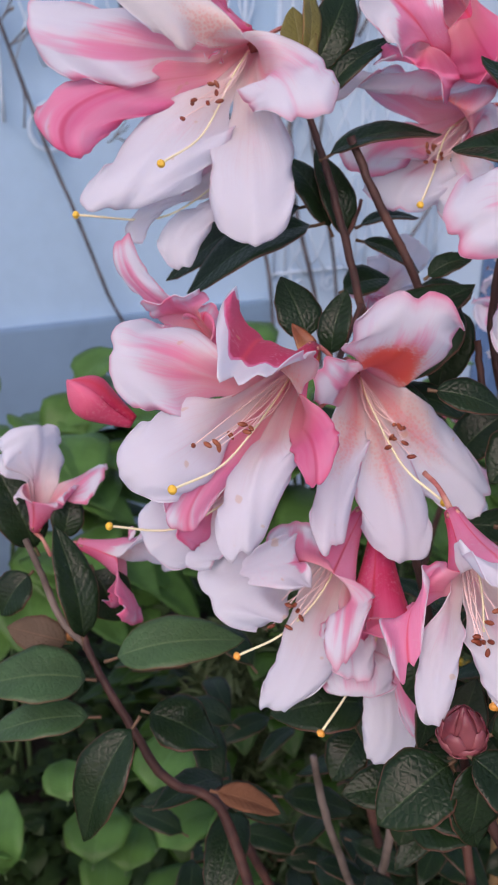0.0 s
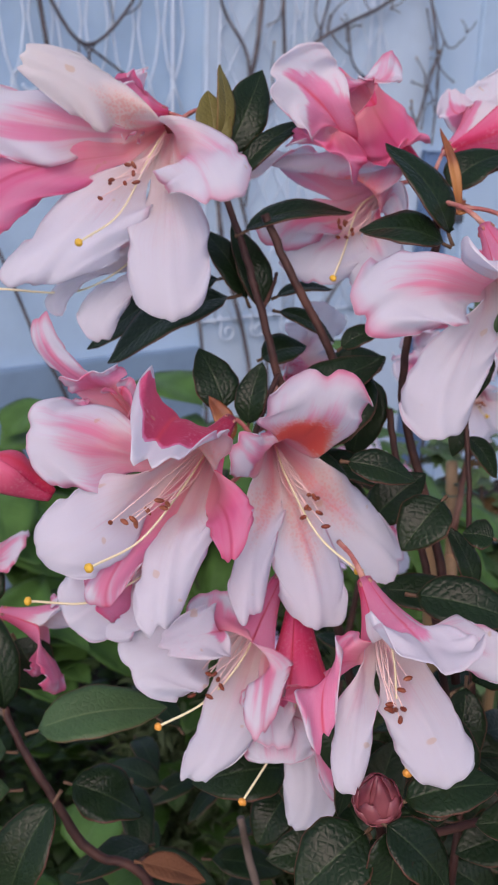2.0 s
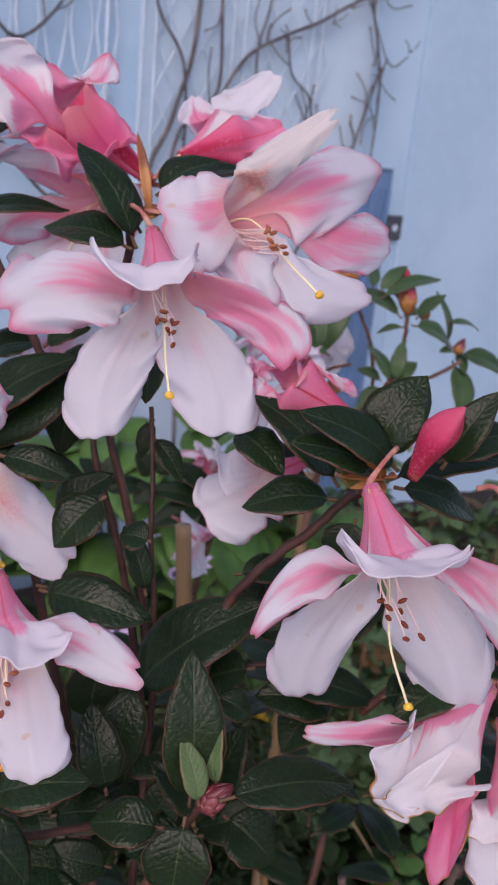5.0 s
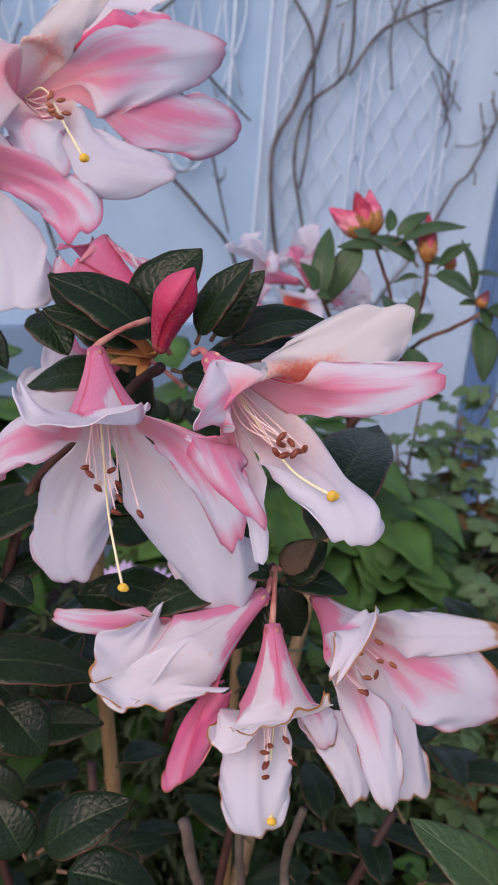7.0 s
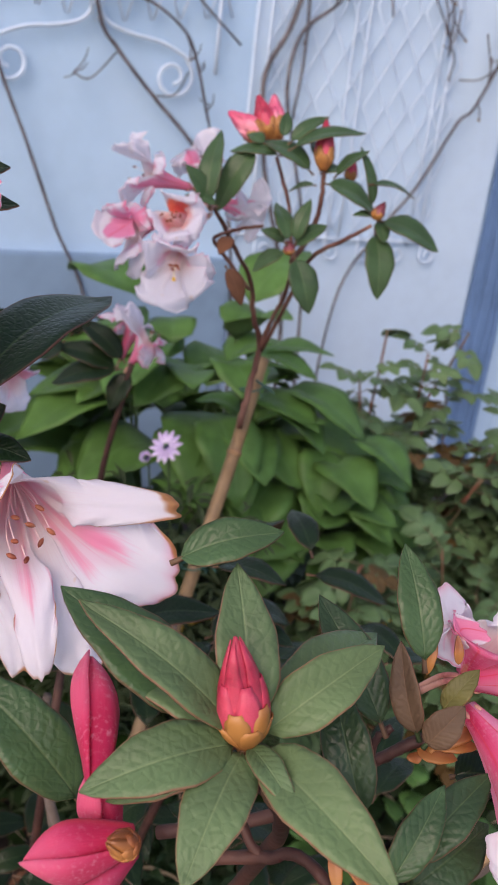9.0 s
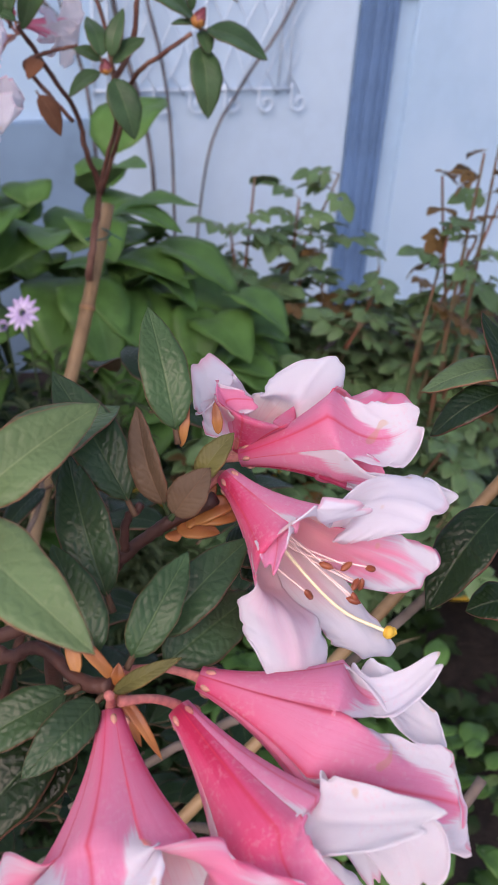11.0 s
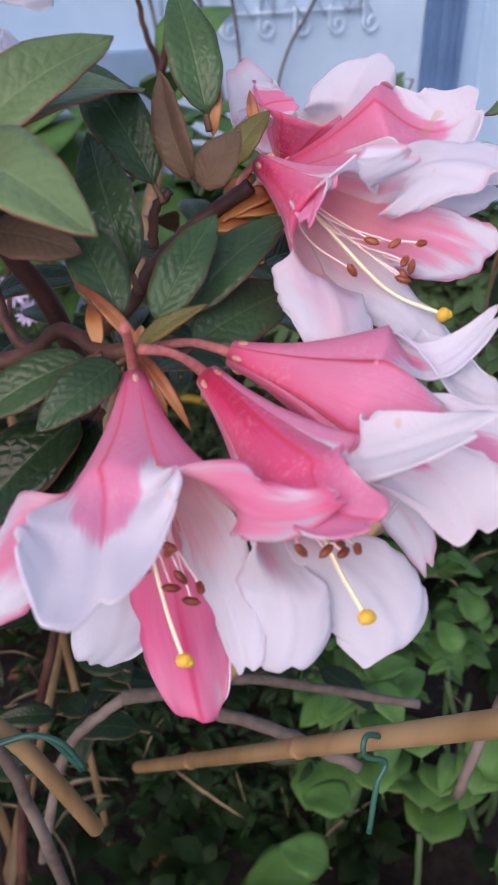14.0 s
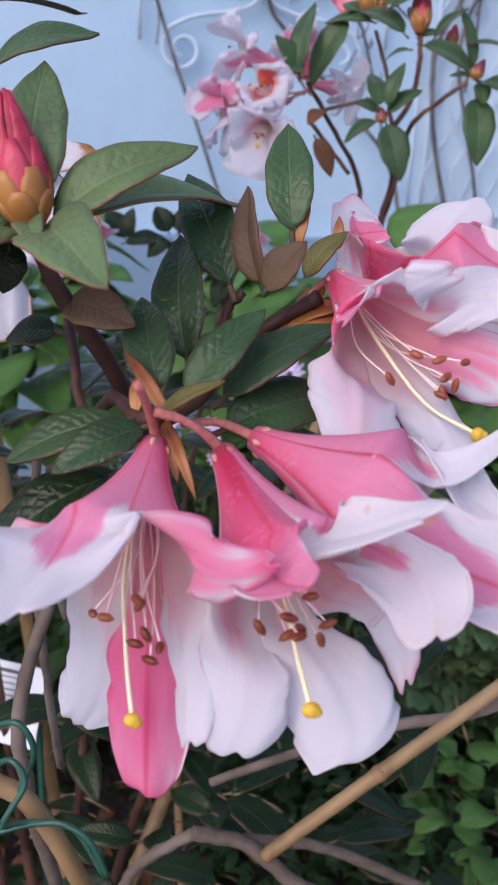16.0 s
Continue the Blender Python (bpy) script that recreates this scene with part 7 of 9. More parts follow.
leaf(shrub, (0.0549, 0.3655, 0.7832), (0.0502, 0.3447, 0.7519), 0.0096, (0.09, -0.70, 0.70), arch=0.12, fold=0.18, twist=0.00, seed=602)
leaf(shrub, (0.1563, 0.3399, 0.8191), (0.2000, 0.3274, 0.8280), 0.0098, (0.15, -0.47, 0.87), arch=0.12, fold=0.18, twist=0.00, seed=603)
leaf(shrub, (0.1111, 0.3031, 0.6976), (0.0715, 0.3009, 0.7093), 0.0123, (-0.01, -0.45, 0.89), arch=0.12, fold=0.18, twist=0.00, seed=604)
leaf(shrub, (0.1993, 0.3406, 0.8440), (0.1792, 0.3270, 0.8289), 0.0092, (-0.25, -0.53, 0.81), arch=0.12, fold=0.18, twist=0.00, seed=605)
leaf(shrub, (0.0575, 0.3437, 0.7129), (0.0420, 0.3287, 0.6952), 0.0107, (-0.24, -0.57, 0.78), arch=0.12, fold=0.18, twist=0.00, seed=606)
leaf(shrub, (0.1701, 0.3755, 0.8523), (0.1979, 0.3653, 0.8626), 0.0120, (-0.39, -0.45, 0.80), arch=0.12, fold=0.18, twist=0.00, seed=607)
leaf(shrub, (0.1199, 0.3200, 0.7530), (0.1481, 0.3090, 0.7611), 0.0123, (-0.30, -0.48, 0.82), arch=0.12, fold=0.18, twist=0.00, seed=608)
leaf(shrub, (0.2127, 0.3340, 0.7761), (0.1923, 0.3193, 0.7577), 0.0117, (-0.35, -0.47, 0.81), arch=0.12, fold=0.18, twist=0.00, seed=609)
leaf(shrub, (0.1869, 0.3219, 0.7929), (0.2300, 0.3072, 0.7951), 0.0102, (-0.06, -0.46, 0.89), arch=0.12, fold=0.18, twist=0.00, seed=610)
leaf(shrub, (0.1188, 0.3083, 0.6996), (0.0861, 0.3054, 0.7115), 0.0096, (-0.41, -0.65, 0.65), arch=0.12, fold=0.18, twist=0.00, seed=611)
leaf(shrub, (0.1807, 0.3236, 0.6708), (0.1970, 0.3076, 0.6605), 0.0109, (-0.19, -0.66, 0.72), arch=0.12, fold=0.18, twist=0.00, seed=612)
leaf(shrub, (0.1586, 0.3005, 0.7262), (0.1248, 0.2926, 0.7231), 0.0122, (-0.41, -0.54, 0.74), arch=0.12, fold=0.18, twist=0.00, seed=613)
leaf(shrub, (0.1928, 0.3664, 0.8495), (0.1831, 0.3705, 0.8894), 0.0118, (-0.37, -0.56, 0.74), arch=0.12, fold=0.18, twist=0.00, seed=614)
leaf(shrub, (0.0837, 0.3396, 0.6842), (0.0758, 0.3223, 0.6621), 0.0120, (0.18, -0.59, 0.78), arch=0.12, fold=0.18, twist=0.00, seed=615)
leaf(shrub, (0.1414, 0.3192, 0.7267), (0.1079, 0.3125, 0.7272), 0.0095, (-0.19, -0.43, 0.88), arch=0.12, fold=0.18, twist=0.00, seed=616)
leaf(shrub, (0.2115, 0.3271, 0.8165), (0.1759, 0.3210, 0.8182), 0.0100, (0.04, -0.48, 0.88), arch=0.12, fold=0.18, twist=0.00, seed=617)
leaf(shrub, (0.1208, 0.3275, 0.7079), (0.1253, 0.3302, 0.7483), 0.0117, (-0.21, -0.51, 0.84), arch=0.12, fold=0.18, twist=0.00, seed=618)
leaf(shrub, (0.1049, 0.3299, 0.7613), (0.1083, 0.3319, 0.7993), 0.0123, (-0.03, -0.56, 0.83), arch=0.12, fold=0.18, twist=0.00, seed=619)
leaf(shrub, (0.0602, 0.3368, 0.7433), (0.0638, 0.3172, 0.7184), 0.0119, (-0.03, -0.49, 0.87), arch=0.12, fold=0.18, twist=0.00, seed=620)
leaf(shrub, (0.1174, 0.3233, 0.7383), (0.1118, 0.3270, 0.7784), 0.0120, (0.10, -0.53, 0.84), arch=0.12, fold=0.18, twist=0.00, seed=621)
leaf(shrub, (0.2169, 0.3194, 0.7850), (0.1772, 0.3151, 0.7904), 0.0119, (0.16, -0.59, 0.79), arch=0.12, fold=0.18, twist=0.00, seed=622)
leaf(shrub, (0.1771, 0.3308, 0.7194), (0.1701, 0.3316, 0.7506), 0.0110, (-0.01, -0.61, 0.79), arch=0.12, fold=0.18, twist=0.00, seed=623)
leaf(shrub, (0.1628, 0.3016, 0.7347), (0.1337, 0.3038, 0.7627), 0.0096, (-0.16, -0.53, 0.83), arch=0.12, fold=0.18, twist=0.00, seed=624)
leaf(shrub, (0.0961, 0.3274, 0.7264), (0.0761, 0.3263, 0.7477), 0.0098, (-0.42, -0.65, 0.64), arch=0.12, fold=0.18, twist=0.00, seed=625)
leaf(shrub, (0.0813, 0.3207, 0.7268), (0.0895, 0.3050, 0.7142), 0.0103, (0.01, -0.56, 0.83), arch=0.12, fold=0.18, twist=0.00, seed=640)
leaf(shrub, (0.0718, 0.3019, 0.6939), (0.1042, 0.2919, 0.7029), 0.0104, (-0.28, -0.45, 0.85), arch=0.12, fold=0.18, twist=0.00, seed=641)
leaf(shrub, (0.0880, 0.3256, 0.7326), (0.0635, 0.3242, 0.7534), 0.0102, (-0.01, -0.44, 0.90), arch=0.12, fold=0.18, twist=0.00, seed=642)
leaf(shrub, (0.1344, 0.3096, 0.7186), (0.1458, 0.3103, 0.7534), 0.0095, (-0.00, -0.56, 0.83), arch=0.12, fold=0.18, twist=0.00, seed=643)
leaf(shrub, (0.1570, 0.3141, 0.6730), (0.1259, 0.3143, 0.6970), 0.0090, (-0.31, -0.53, 0.79), arch=0.12, fold=0.18, twist=0.00, seed=644)
leaf(shrub, (0.1126, 0.3164, 0.7325), (0.0802, 0.3187, 0.7622), 0.0105, (-0.25, -0.63, 0.74), arch=0.12, fold=0.18, twist=0.00, seed=645)
leaf(shrub, (0.1542, 0.3163, 0.7146), (0.1934, 0.3085, 0.7314), 0.0099, (0.24, -0.58, 0.78), arch=0.12, fold=0.18, twist=0.00, seed=646)
leaf(shrub, (0.0905, 0.3117, 0.7250), (0.1238, 0.3024, 0.7361), 0.0107, (-0.29, -0.51, 0.81), arch=0.12, fold=0.18, twist=0.00, seed=647)
leaf(shrub, (0.0910, 0.3033, 0.7344), (0.0965, 0.3054, 0.7717), 0.0109, (-0.19, -0.44, 0.88), arch=0.12, fold=0.18, twist=0.00, seed=648)
leaf(shrub, (0.1381, 0.3326, 0.7100), (0.1317, 0.3165, 0.6930), 0.0100, (0.01, -0.59, 0.81), arch=0.12, fold=0.18, twist=0.00, seed=649)
leaf(shrub, (0.1202, 0.3195, 0.6963), (0.1159, 0.3200, 0.7270), 0.0101, (-0.04, -0.64, 0.77), arch=0.12, fold=0.18, twist=0.00, seed=650)
leaf(shrub, (0.0813, 0.3230, 0.6996), (0.0454, 0.3154, 0.7002), 0.0111, (-0.37, -0.61, 0.70), arch=0.12, fold=0.18, twist=0.00, seed=651)

# ---- the young shrub on its cane, canes, wires ----
far_shrub = thing("rhododendron_shrub", (0.26, 0.80, 0.0), "young rhododendron tied to a bamboo cane, pale pink truss", "shrub")
branch(far_shrub, [(0.2828, 0.8066, 0.6349), (0.2863, 0.8108, 0.6698), (0.2913, 0.8188, 0.7134), (0.2839, 0.8056, 0.7505), (0.2808, 0.7861, 0.7839), (0.2683, 0.7503, 0.8217), (0.2567, 0.7175, 0.8533)], [0.0036, 0.0028, 0.0021, 0.0017], mat=TWIG, seed=60)
branch(far_shrub, [(0.2916, 0.8183, 0.7119), (0.2995, 0.8098, 0.7409), (0.3136, 0.7842, 0.7789), (0.3191, 0.7547, 0.8113), (0.3120, 0.7502, 0.8561), (0.2948, 0.7629, 0.8936)], [0.0022, 0.0018, 0.0015], mat=TWIG, seed=61)
branch(far_shrub, [(0.2937, 0.8187, 0.7121), (0.3198, 0.7746, 0.7796), (0.3375, 0.7301, 0.8235), (0.3629, 0.7103, 0.8444), (0.3816, 0.7084, 0.8583)], [0.0021, 0.0018, 0.0015], mat=TWIG, seed=62)
branch(far_shrub, [(0.3218, 0.7249, 0.8176), (0.3340, 0.7374, 0.8425), (0.3380, 0.7387, 0.8701), (0.3362, 0.7374, 0.8943)], [0.0022, 0.0018], mat=TWIG, seed=63)
branch(far_shrub, [(0.2866, 0.7493, 0.7854), (0.2646, 0.7356, 0.8143), (0.2570, 0.7292, 0.8286), (0.2785, 0.7366, 0.8373), (0.2940, 0.7409, 0.8411)], [0.0018, 0.0014], mat=TWIG, seed=64)
leaf(far_shrub, (0.3082, 0.7273, 0.9026), (0.3643, 0.7456, 0.9233), 0.0081, (0.00, -0.44, 0.90), arch=0.12, fold=0.18, twist=0.00, mats=[LEAF_MID, LEAF_BACK], seed=300)
leaf(far_shrub, (0.3070, 0.7330, 0.9063), (0.3340, 0.7500, 0.9306), 0.0063, (0.17, -0.45, 0.88), arch=0.12, fold=0.18, twist=0.00, mats=[LEAF_MID, LEAF_BACK], seed=301)
leaf(far_shrub, (0.3037, 0.7330, 0.8973), (0.2621, 0.7304, 0.8977), 0.0072, (0.03, -0.54, 0.84), arch=0.12, fold=0.18, twist=0.00, mats=[LEAF_MID, LEAF_BACK], seed=302)
leaf(far_shrub, (0.2832, 0.7367, 0.9041), (0.2579, 0.7169, 0.8513), 0.0112, (0.13, -0.58, 0.80), arch=0.12, fold=0.18, twist=0.00, mats=[LEAF_MID, LEAF_BACK], seed=303)
leaf(far_shrub, (0.2567, 0.7051, 0.8550), (0.2371, 0.6970, 0.8860), 0.0088, (0.42, -0.60, 0.69), arch=0.12, fold=0.18, twist=0.00, mats=[LEAF_MID, LEAF_BACK], seed=304)
leaf(far_shrub, (0.2568, 0.6980, 0.8539), (0.2535, 0.7284, 0.9123), 0.0094, (-0.25, -0.80, 0.55), arch=0.12, fold=0.18, twist=0.00, mats=[LEAF_MID, LEAF_BACK], seed=305)
leaf(far_shrub, (0.3304, 0.7290, 0.8871), (0.2855, 0.7389, 0.9085), 0.0107, (0.17, -0.45, 0.88), arch=0.12, fold=0.18, twist=0.00, mats=[LEAF_MID, LEAF_BACK], seed=306)
leaf(far_shrub, (0.3336, 0.7308, 0.8794), (0.3115, 0.7350, 0.8725), 0.0040, (0.00, -0.44, 0.90), arch=0.12, fold=0.18, twist=0.00, mats=[LEAF_MID, LEAF_BACK], seed=307)
leaf(far_shrub, (0.3455, 0.7397, 0.8852), (0.3690, 0.7408, 0.9097), 0.0067, (0.00, -0.44, 0.90), arch=0.12, fold=0.18, twist=0.00, mats=[LEAF_MID, LEAF_BACK], seed=308)
leaf(far_shrub, (0.3783, 0.7409, 0.8639), (0.3641, 0.7471, 0.9112), 0.0054, (0.51, -0.60, 0.61), arch=0.12, fold=0.18, twist=0.00, mats=[LEAF_MID, LEAF_BACK], seed=309)
leaf(far_shrub, (0.3381, 0.7243, 0.8829), (0.3842, 0.7375, 0.8639), 0.0121, (0.02, -0.49, 0.87), arch=0.12, fold=0.18, twist=0.00, mats=[LEAF_MID, LEAF_BACK], seed=310)
leaf(far_shrub, (0.3726, 0.7354, 0.8847), (0.4110, 0.7548, 0.8785), 0.0049, (-0.01, -0.39, 0.92), arch=0.12, fold=0.18, twist=0.00, mats=[LEAF_MID, LEAF_BACK], seed=311)
leaf(far_shrub, (0.3847, 0.7314, 0.8595), (0.4359, 0.7253, 0.8445), 0.0121, (0.02, -0.49, 0.87), arch=0.12, fold=0.18, twist=0.00, mats=[LEAF_MID, LEAF_BACK], seed=312)
leaf(far_shrub, (0.3847, 0.7355, 0.8589), (0.3934, 0.7242, 0.8440), 0.0063, (0.24, -0.61, 0.76), arch=0.12, fold=0.18, twist=0.00, mats=[LEAF_MID, LEAF_BACK], seed=313)
leaf(far_shrub, (0.3837, 0.7368, 0.8518), (0.3957, 0.7137, 0.8019), 0.0121, (0.26, -0.66, 0.70), arch=0.12, fold=0.18, twist=0.00, mats=[LEAF_MID, LEAF_BACK], seed=314)
leaf(far_shrub, (0.3198, 0.7013, 0.8355), (0.3042, 0.7299, 0.8633), 0.0081, (0.42, -0.60, 0.69), arch=0.12, fold=0.18, twist=0.00, mats=[LEAF_MID, LEAF_BACK], seed=315)
leaf(far_shrub, (0.3255, 0.7066, 0.8353), (0.3316, 0.7180, 0.8707), 0.0067, (-0.18, -0.75, 0.64), arch=0.12, fold=0.18, twist=0.00, mats=[LEAF_MID, LEAF_BACK], seed=316)
leaf(far_shrub, (0.3238, 0.7095, 0.8323), (0.3467, 0.7197, 0.8526), 0.0081, (0.03, -0.54, 0.84), arch=0.12, fold=0.18, twist=0.00, mats=[LEAF_MID, LEAF_BACK], seed=317)
leaf(far_shrub, (0.3194, 0.7117, 0.8290), (0.2949, 0.7006, 0.8126), 0.0081, (0.00, -0.44, 0.90), arch=0.12, fold=0.18, twist=0.00, mats=[LEAF_MID, LEAF_BACK], seed=318)
leaf(far_shrub, (0.3172, 0.7176, 0.8335), (0.2959, 0.7198, 0.8425), 0.0067, (0.11, -0.52, 0.84), arch=0.12, fold=0.18, twist=0.00, mats=[LEAF_MID, LEAF_BACK], seed=319)
leaf(far_shrub, (0.3261, 0.7001, 0.8299), (0.3460, 0.6865, 0.7889), 0.0116, (0.17, -0.69, 0.70), arch=0.12, fold=0.18, twist=0.00, mats=[LEAF_MID, LEAF_BACK], seed=320)
leaf(far_shrub, (0.3019, 0.7336, 0.9099), (0.3023, 0.7442, 0.9299), 0.0054, (0.37, -0.68, 0.63), arch=0.12, fold=0.18, twist=0.00, mats=[LEAF_MID, LEAF_BACK], seed=321)
leaf(far_shrub, (0.2892, 0.7334, 0.9042), (0.2740, 0.7378, 0.9107), 0.0063, (0.03, -0.54, 0.84), arch=0.12, fold=0.18, twist=0.00, mats=[LEAF_MID, LEAF_BACK], seed=322)
leaf(far_shrub, (0.3340, 0.7386, 0.8874), (0.3526, 0.7507, 0.8929), 0.0063, (0.00, -0.44, 0.90), arch=0.12, fold=0.18, twist=0.00, mats=[LEAF_MID, LEAF_BACK], seed=323)
leaf(far_shrub, (0.2741, 0.7104, 0.8342), (0.2702, 0.6880, 0.8242), 0.0063, (0.07, -0.66, 0.75), arch=0.12, fold=0.18, twist=0.00, mats=[DEAD_LEAF, LEAF_BACK], seed=324)
leaf(far_shrub, (0.2760, 0.6858, 0.8165), (0.2934, 0.6835, 0.7878), 0.0072, (0.26, -0.66, 0.70), arch=0.12, fold=0.18, twist=0.00, mats=[DEAD_LEAF, LEAF_BACK], seed=325)
leaf(far_shrub, (0.2652, 0.6945, 0.8577), (0.2361, 0.7008, 0.8639), 0.0053, (0.02, -0.49, 0.87), arch=0.12, fold=0.18, twist=0.00, mats=[LEAF_MID, LEAF_BACK], seed=326)
leaf(far_shrub, (0.3357, 0.7365, 0.8922), (0.3223, 0.7530, 0.9110), 0.0054, (0.34, -0.63, 0.70), arch=0.12, fold=0.18, twist=0.00, mats=[LEAF_MID, LEAF_BACK], seed=327)
leaf(far_shrub, (0.3837, 0.7356, 0.8596), (0.3659, 0.7208, 0.8630), 0.0045, (0.00, -0.44, 0.90), arch=0.12, fold=0.18, twist=0.00, mats=[LEAF_MID, LEAF_BACK], seed=328)
bud(far_shrub, (0.3367, 0.7363, 0.8914), (0.3327, 0.7469, 0.9289), 0.0080, label="crimson flower bud in brown scales", seed=11)
bud(far_shrub, (0.3824, 0.7261, 0.8609), (0.3887, 0.7285, 0.8746), 0.0050, mats=[BUD_DULL, SCALE], seed=12)
bud(far_shrub, (0.3219, 0.7073, 0.8279), (0.3206, 0.7051, 0.8389), 0.0045, mats=[BUD_DULL, SCALE], seed=13)
bud(far_shrub, (0.3568, 0.7529, 0.8834), (0.3583, 0.7599, 0.8994), 0.0050, seed=14)
bud(far_shrub, (0.2836, 0.7712, 0.9052), (0.2500, 0.7645, 0.9241), 0.0090, mats=[PETAL_BUD, SCALE], tight=0.98, seed=15)
bud(far_shrub, (0.2872, 0.7720, 0.9056), (0.2710, 0.7788, 0.9392), 0.0090, mats=[BUD_RED, SCALE], tight=0.98, seed=16)
bud(far_shrub, (0.2904, 0.7727, 0.9059), (0.2828, 0.7904, 0.9411), 0.0090, mats=[PETAL_BUD, SCALE], tight=0.98, seed=17)
flower(far_shrub, (0.2477, 0.7011, 0.8388), (0.2364, 0.6831, 0.8476), [
    ((0.2331, 0.6788, 0.8650), 0.0169, 0.30, 0.18, 0.00),
    ((0.2211, 0.6691, 0.8468), 0.0143, 0.50, 0.23, 0.00),
    ((0.2326, 0.6625, 0.8314), 0.0156, 0.40, 0.01, 0.00),
    ((0.2549, 0.6701, 0.8350), 0.0156, 0.40, 0.03, 0.00),
    ((0.2590, 0.6819, 0.8565), 0.0156, 0.40, 0.13, 0.00),
], joint=(0.2534, 0.7254, 0.8472), stamens=8, rim=0.0090, spot=3.00, seed=50)
flower(far_shrub, (0.2437, 0.6905, 0.8334), (0.2409, 0.6691, 0.8201), [
    ((0.2411, 0.6545, 0.8324), 0.0156, 0.20, 0.23, 0.00),
    ((0.2220, 0.6535, 0.8116), 0.0169, 0.30, 0.13, 0.00),
    ((0.2337, 0.6473, 0.7866), 0.0182, 0.20, 0.00, 0.00),
    ((0.2588, 0.6559, 0.7915), 0.0182, 0.20, 0.00, 0.00),
    ((0.2720, 0.6696, 0.8082), 0.0156, 0.20, 0.13, 0.00),
], joint=(0.2534, 0.7193, 0.8458), style=(0.2449, 0.6516, 0.8080), stamens=8, rim=0.0090, seed=51)
flower(far_shrub, (0.2198, 0.7101, 0.8404), (0.2007, 0.6880, 0.8323), [
    ((0.1818, 0.6773, 0.8512), 0.0156, 0.40, 0.43, 0.00),
    ((0.1827, 0.6667, 0.8254), 0.0169, 0.40, 0.43, 0.00),
    ((0.1950, 0.6662, 0.8086), 0.0169, 0.30, 0.13, 0.00),
    ((0.2108, 0.6694, 0.7990), 0.0156, 0.20, 0.03, 0.00),
    ((0.2089, 0.6864, 0.8513), 0.0143, 0.30, 0.53, 0.00),
], joint=(0.2493, 0.7348, 0.8453), stamens=4, rim=0.0090, seed=52)
flower(far_shrub, (0.2346, 0.7273, 0.8649), (0.2044, 0.7138, 0.8715), [
    ((0.1750, 0.7030, 0.8894), 0.0156, 0.40, 0.01, 0.00),
    ((0.1851, 0.7161, 0.9009), 0.0143, 0.40, 0.01, 0.00),
    ((0.1865, 0.6939, 0.8627), 0.0156, 0.30, 0.28, 0.00),
    ((0.2151, 0.7117, 0.8884), 0.0169, 0.20, 0.28, 0.00),
    ((0.2053, 0.7002, 0.8489), 0.0143, 0.20, 0.33, 0.00),
], joint=(0.2491, 0.7398, 0.8468), stamens=3, rim=0.0090, seed=53)
flower(far_shrub, (0.2504, 0.7491, 0.8527), (0.2730, 0.7604, 0.8494), [
    ((0.2629, 0.7522, 0.8656), 0.0156, 0.20, 0.03, 0.00),
    ((0.2958, 0.7587, 0.8621), 0.0156, 0.20, 0.03, 0.00),
    ((0.2925, 0.7529, 0.8390), 0.0169, 0.20, 0.03, 0.00),
    ((0.2722, 0.7487, 0.8321), 0.0156, 0.20, 0.03, 0.00),
    ((0.2611, 0.7520, 0.8396), 0.0130, 0.20, 0.03, 0.00),
], joint=(0.2461, 0.7557, 0.8441), stamens=3, rim=0.0090, seed=54)
flower(far_shrub, (0.2443, 0.7486, 0.8566), (0.2339, 0.7564, 0.8799), [
    ((0.2220, 0.7504, 0.8913), 0.0156, 0.20, 0.43, 0.00),
    ((0.2491, 0.7580, 0.8930), 0.0156, 0.20, 0.33, 0.00),
    ((0.2118, 0.7486, 0.8756), 0.0156, 0.20, 0.03, 0.00),
    ((0.2485, 0.7463, 0.8759), 0.0143, 0.20, 0.43, 0.00),
    ((0.2268, 0.7672, 0.9033), 0.0156, 0.20, 0.03, 0.00),
], joint=(0.2471, 0.7508, 0.8450), stamens=3, rim=0.0090, seed=55)

# bamboo cane that holds it
stake = thing("bamboo_stake", (0.20, 0.55, 0.0), "weathered bamboo cane holding up the young rhododendron", "stake")
bamboo(stake, [(0.2905, 0.862, 0.690), (0.280, 0.795, 0.600), (0.267, 0.722, 0.512), (0.190, 0.330, 0.005)], 0.0064, seed=3)
for a, b in (((0.2866, 0.835, 0.664), 0.0115), ((0.267, 0.728, 0.519), 0.0125)):
    ring = [(a[0] + b * math.cos(k * 0.7), a[1] + b * 0.9 * math.sin(k * 0.7) - 0.003, a[2] + 0.0012 * k - 0.004) for k in range(12)]
    tie_v, tie_f = tube(smooth_line(ring + [(a[0] + 0.024, a[1] - 0.012, a[2] + 0.006)], 3), [0.0009], 5)
    mesh_object("wire_tie", tie_v, tie_f, TIE, stake, "dark green wire tie")

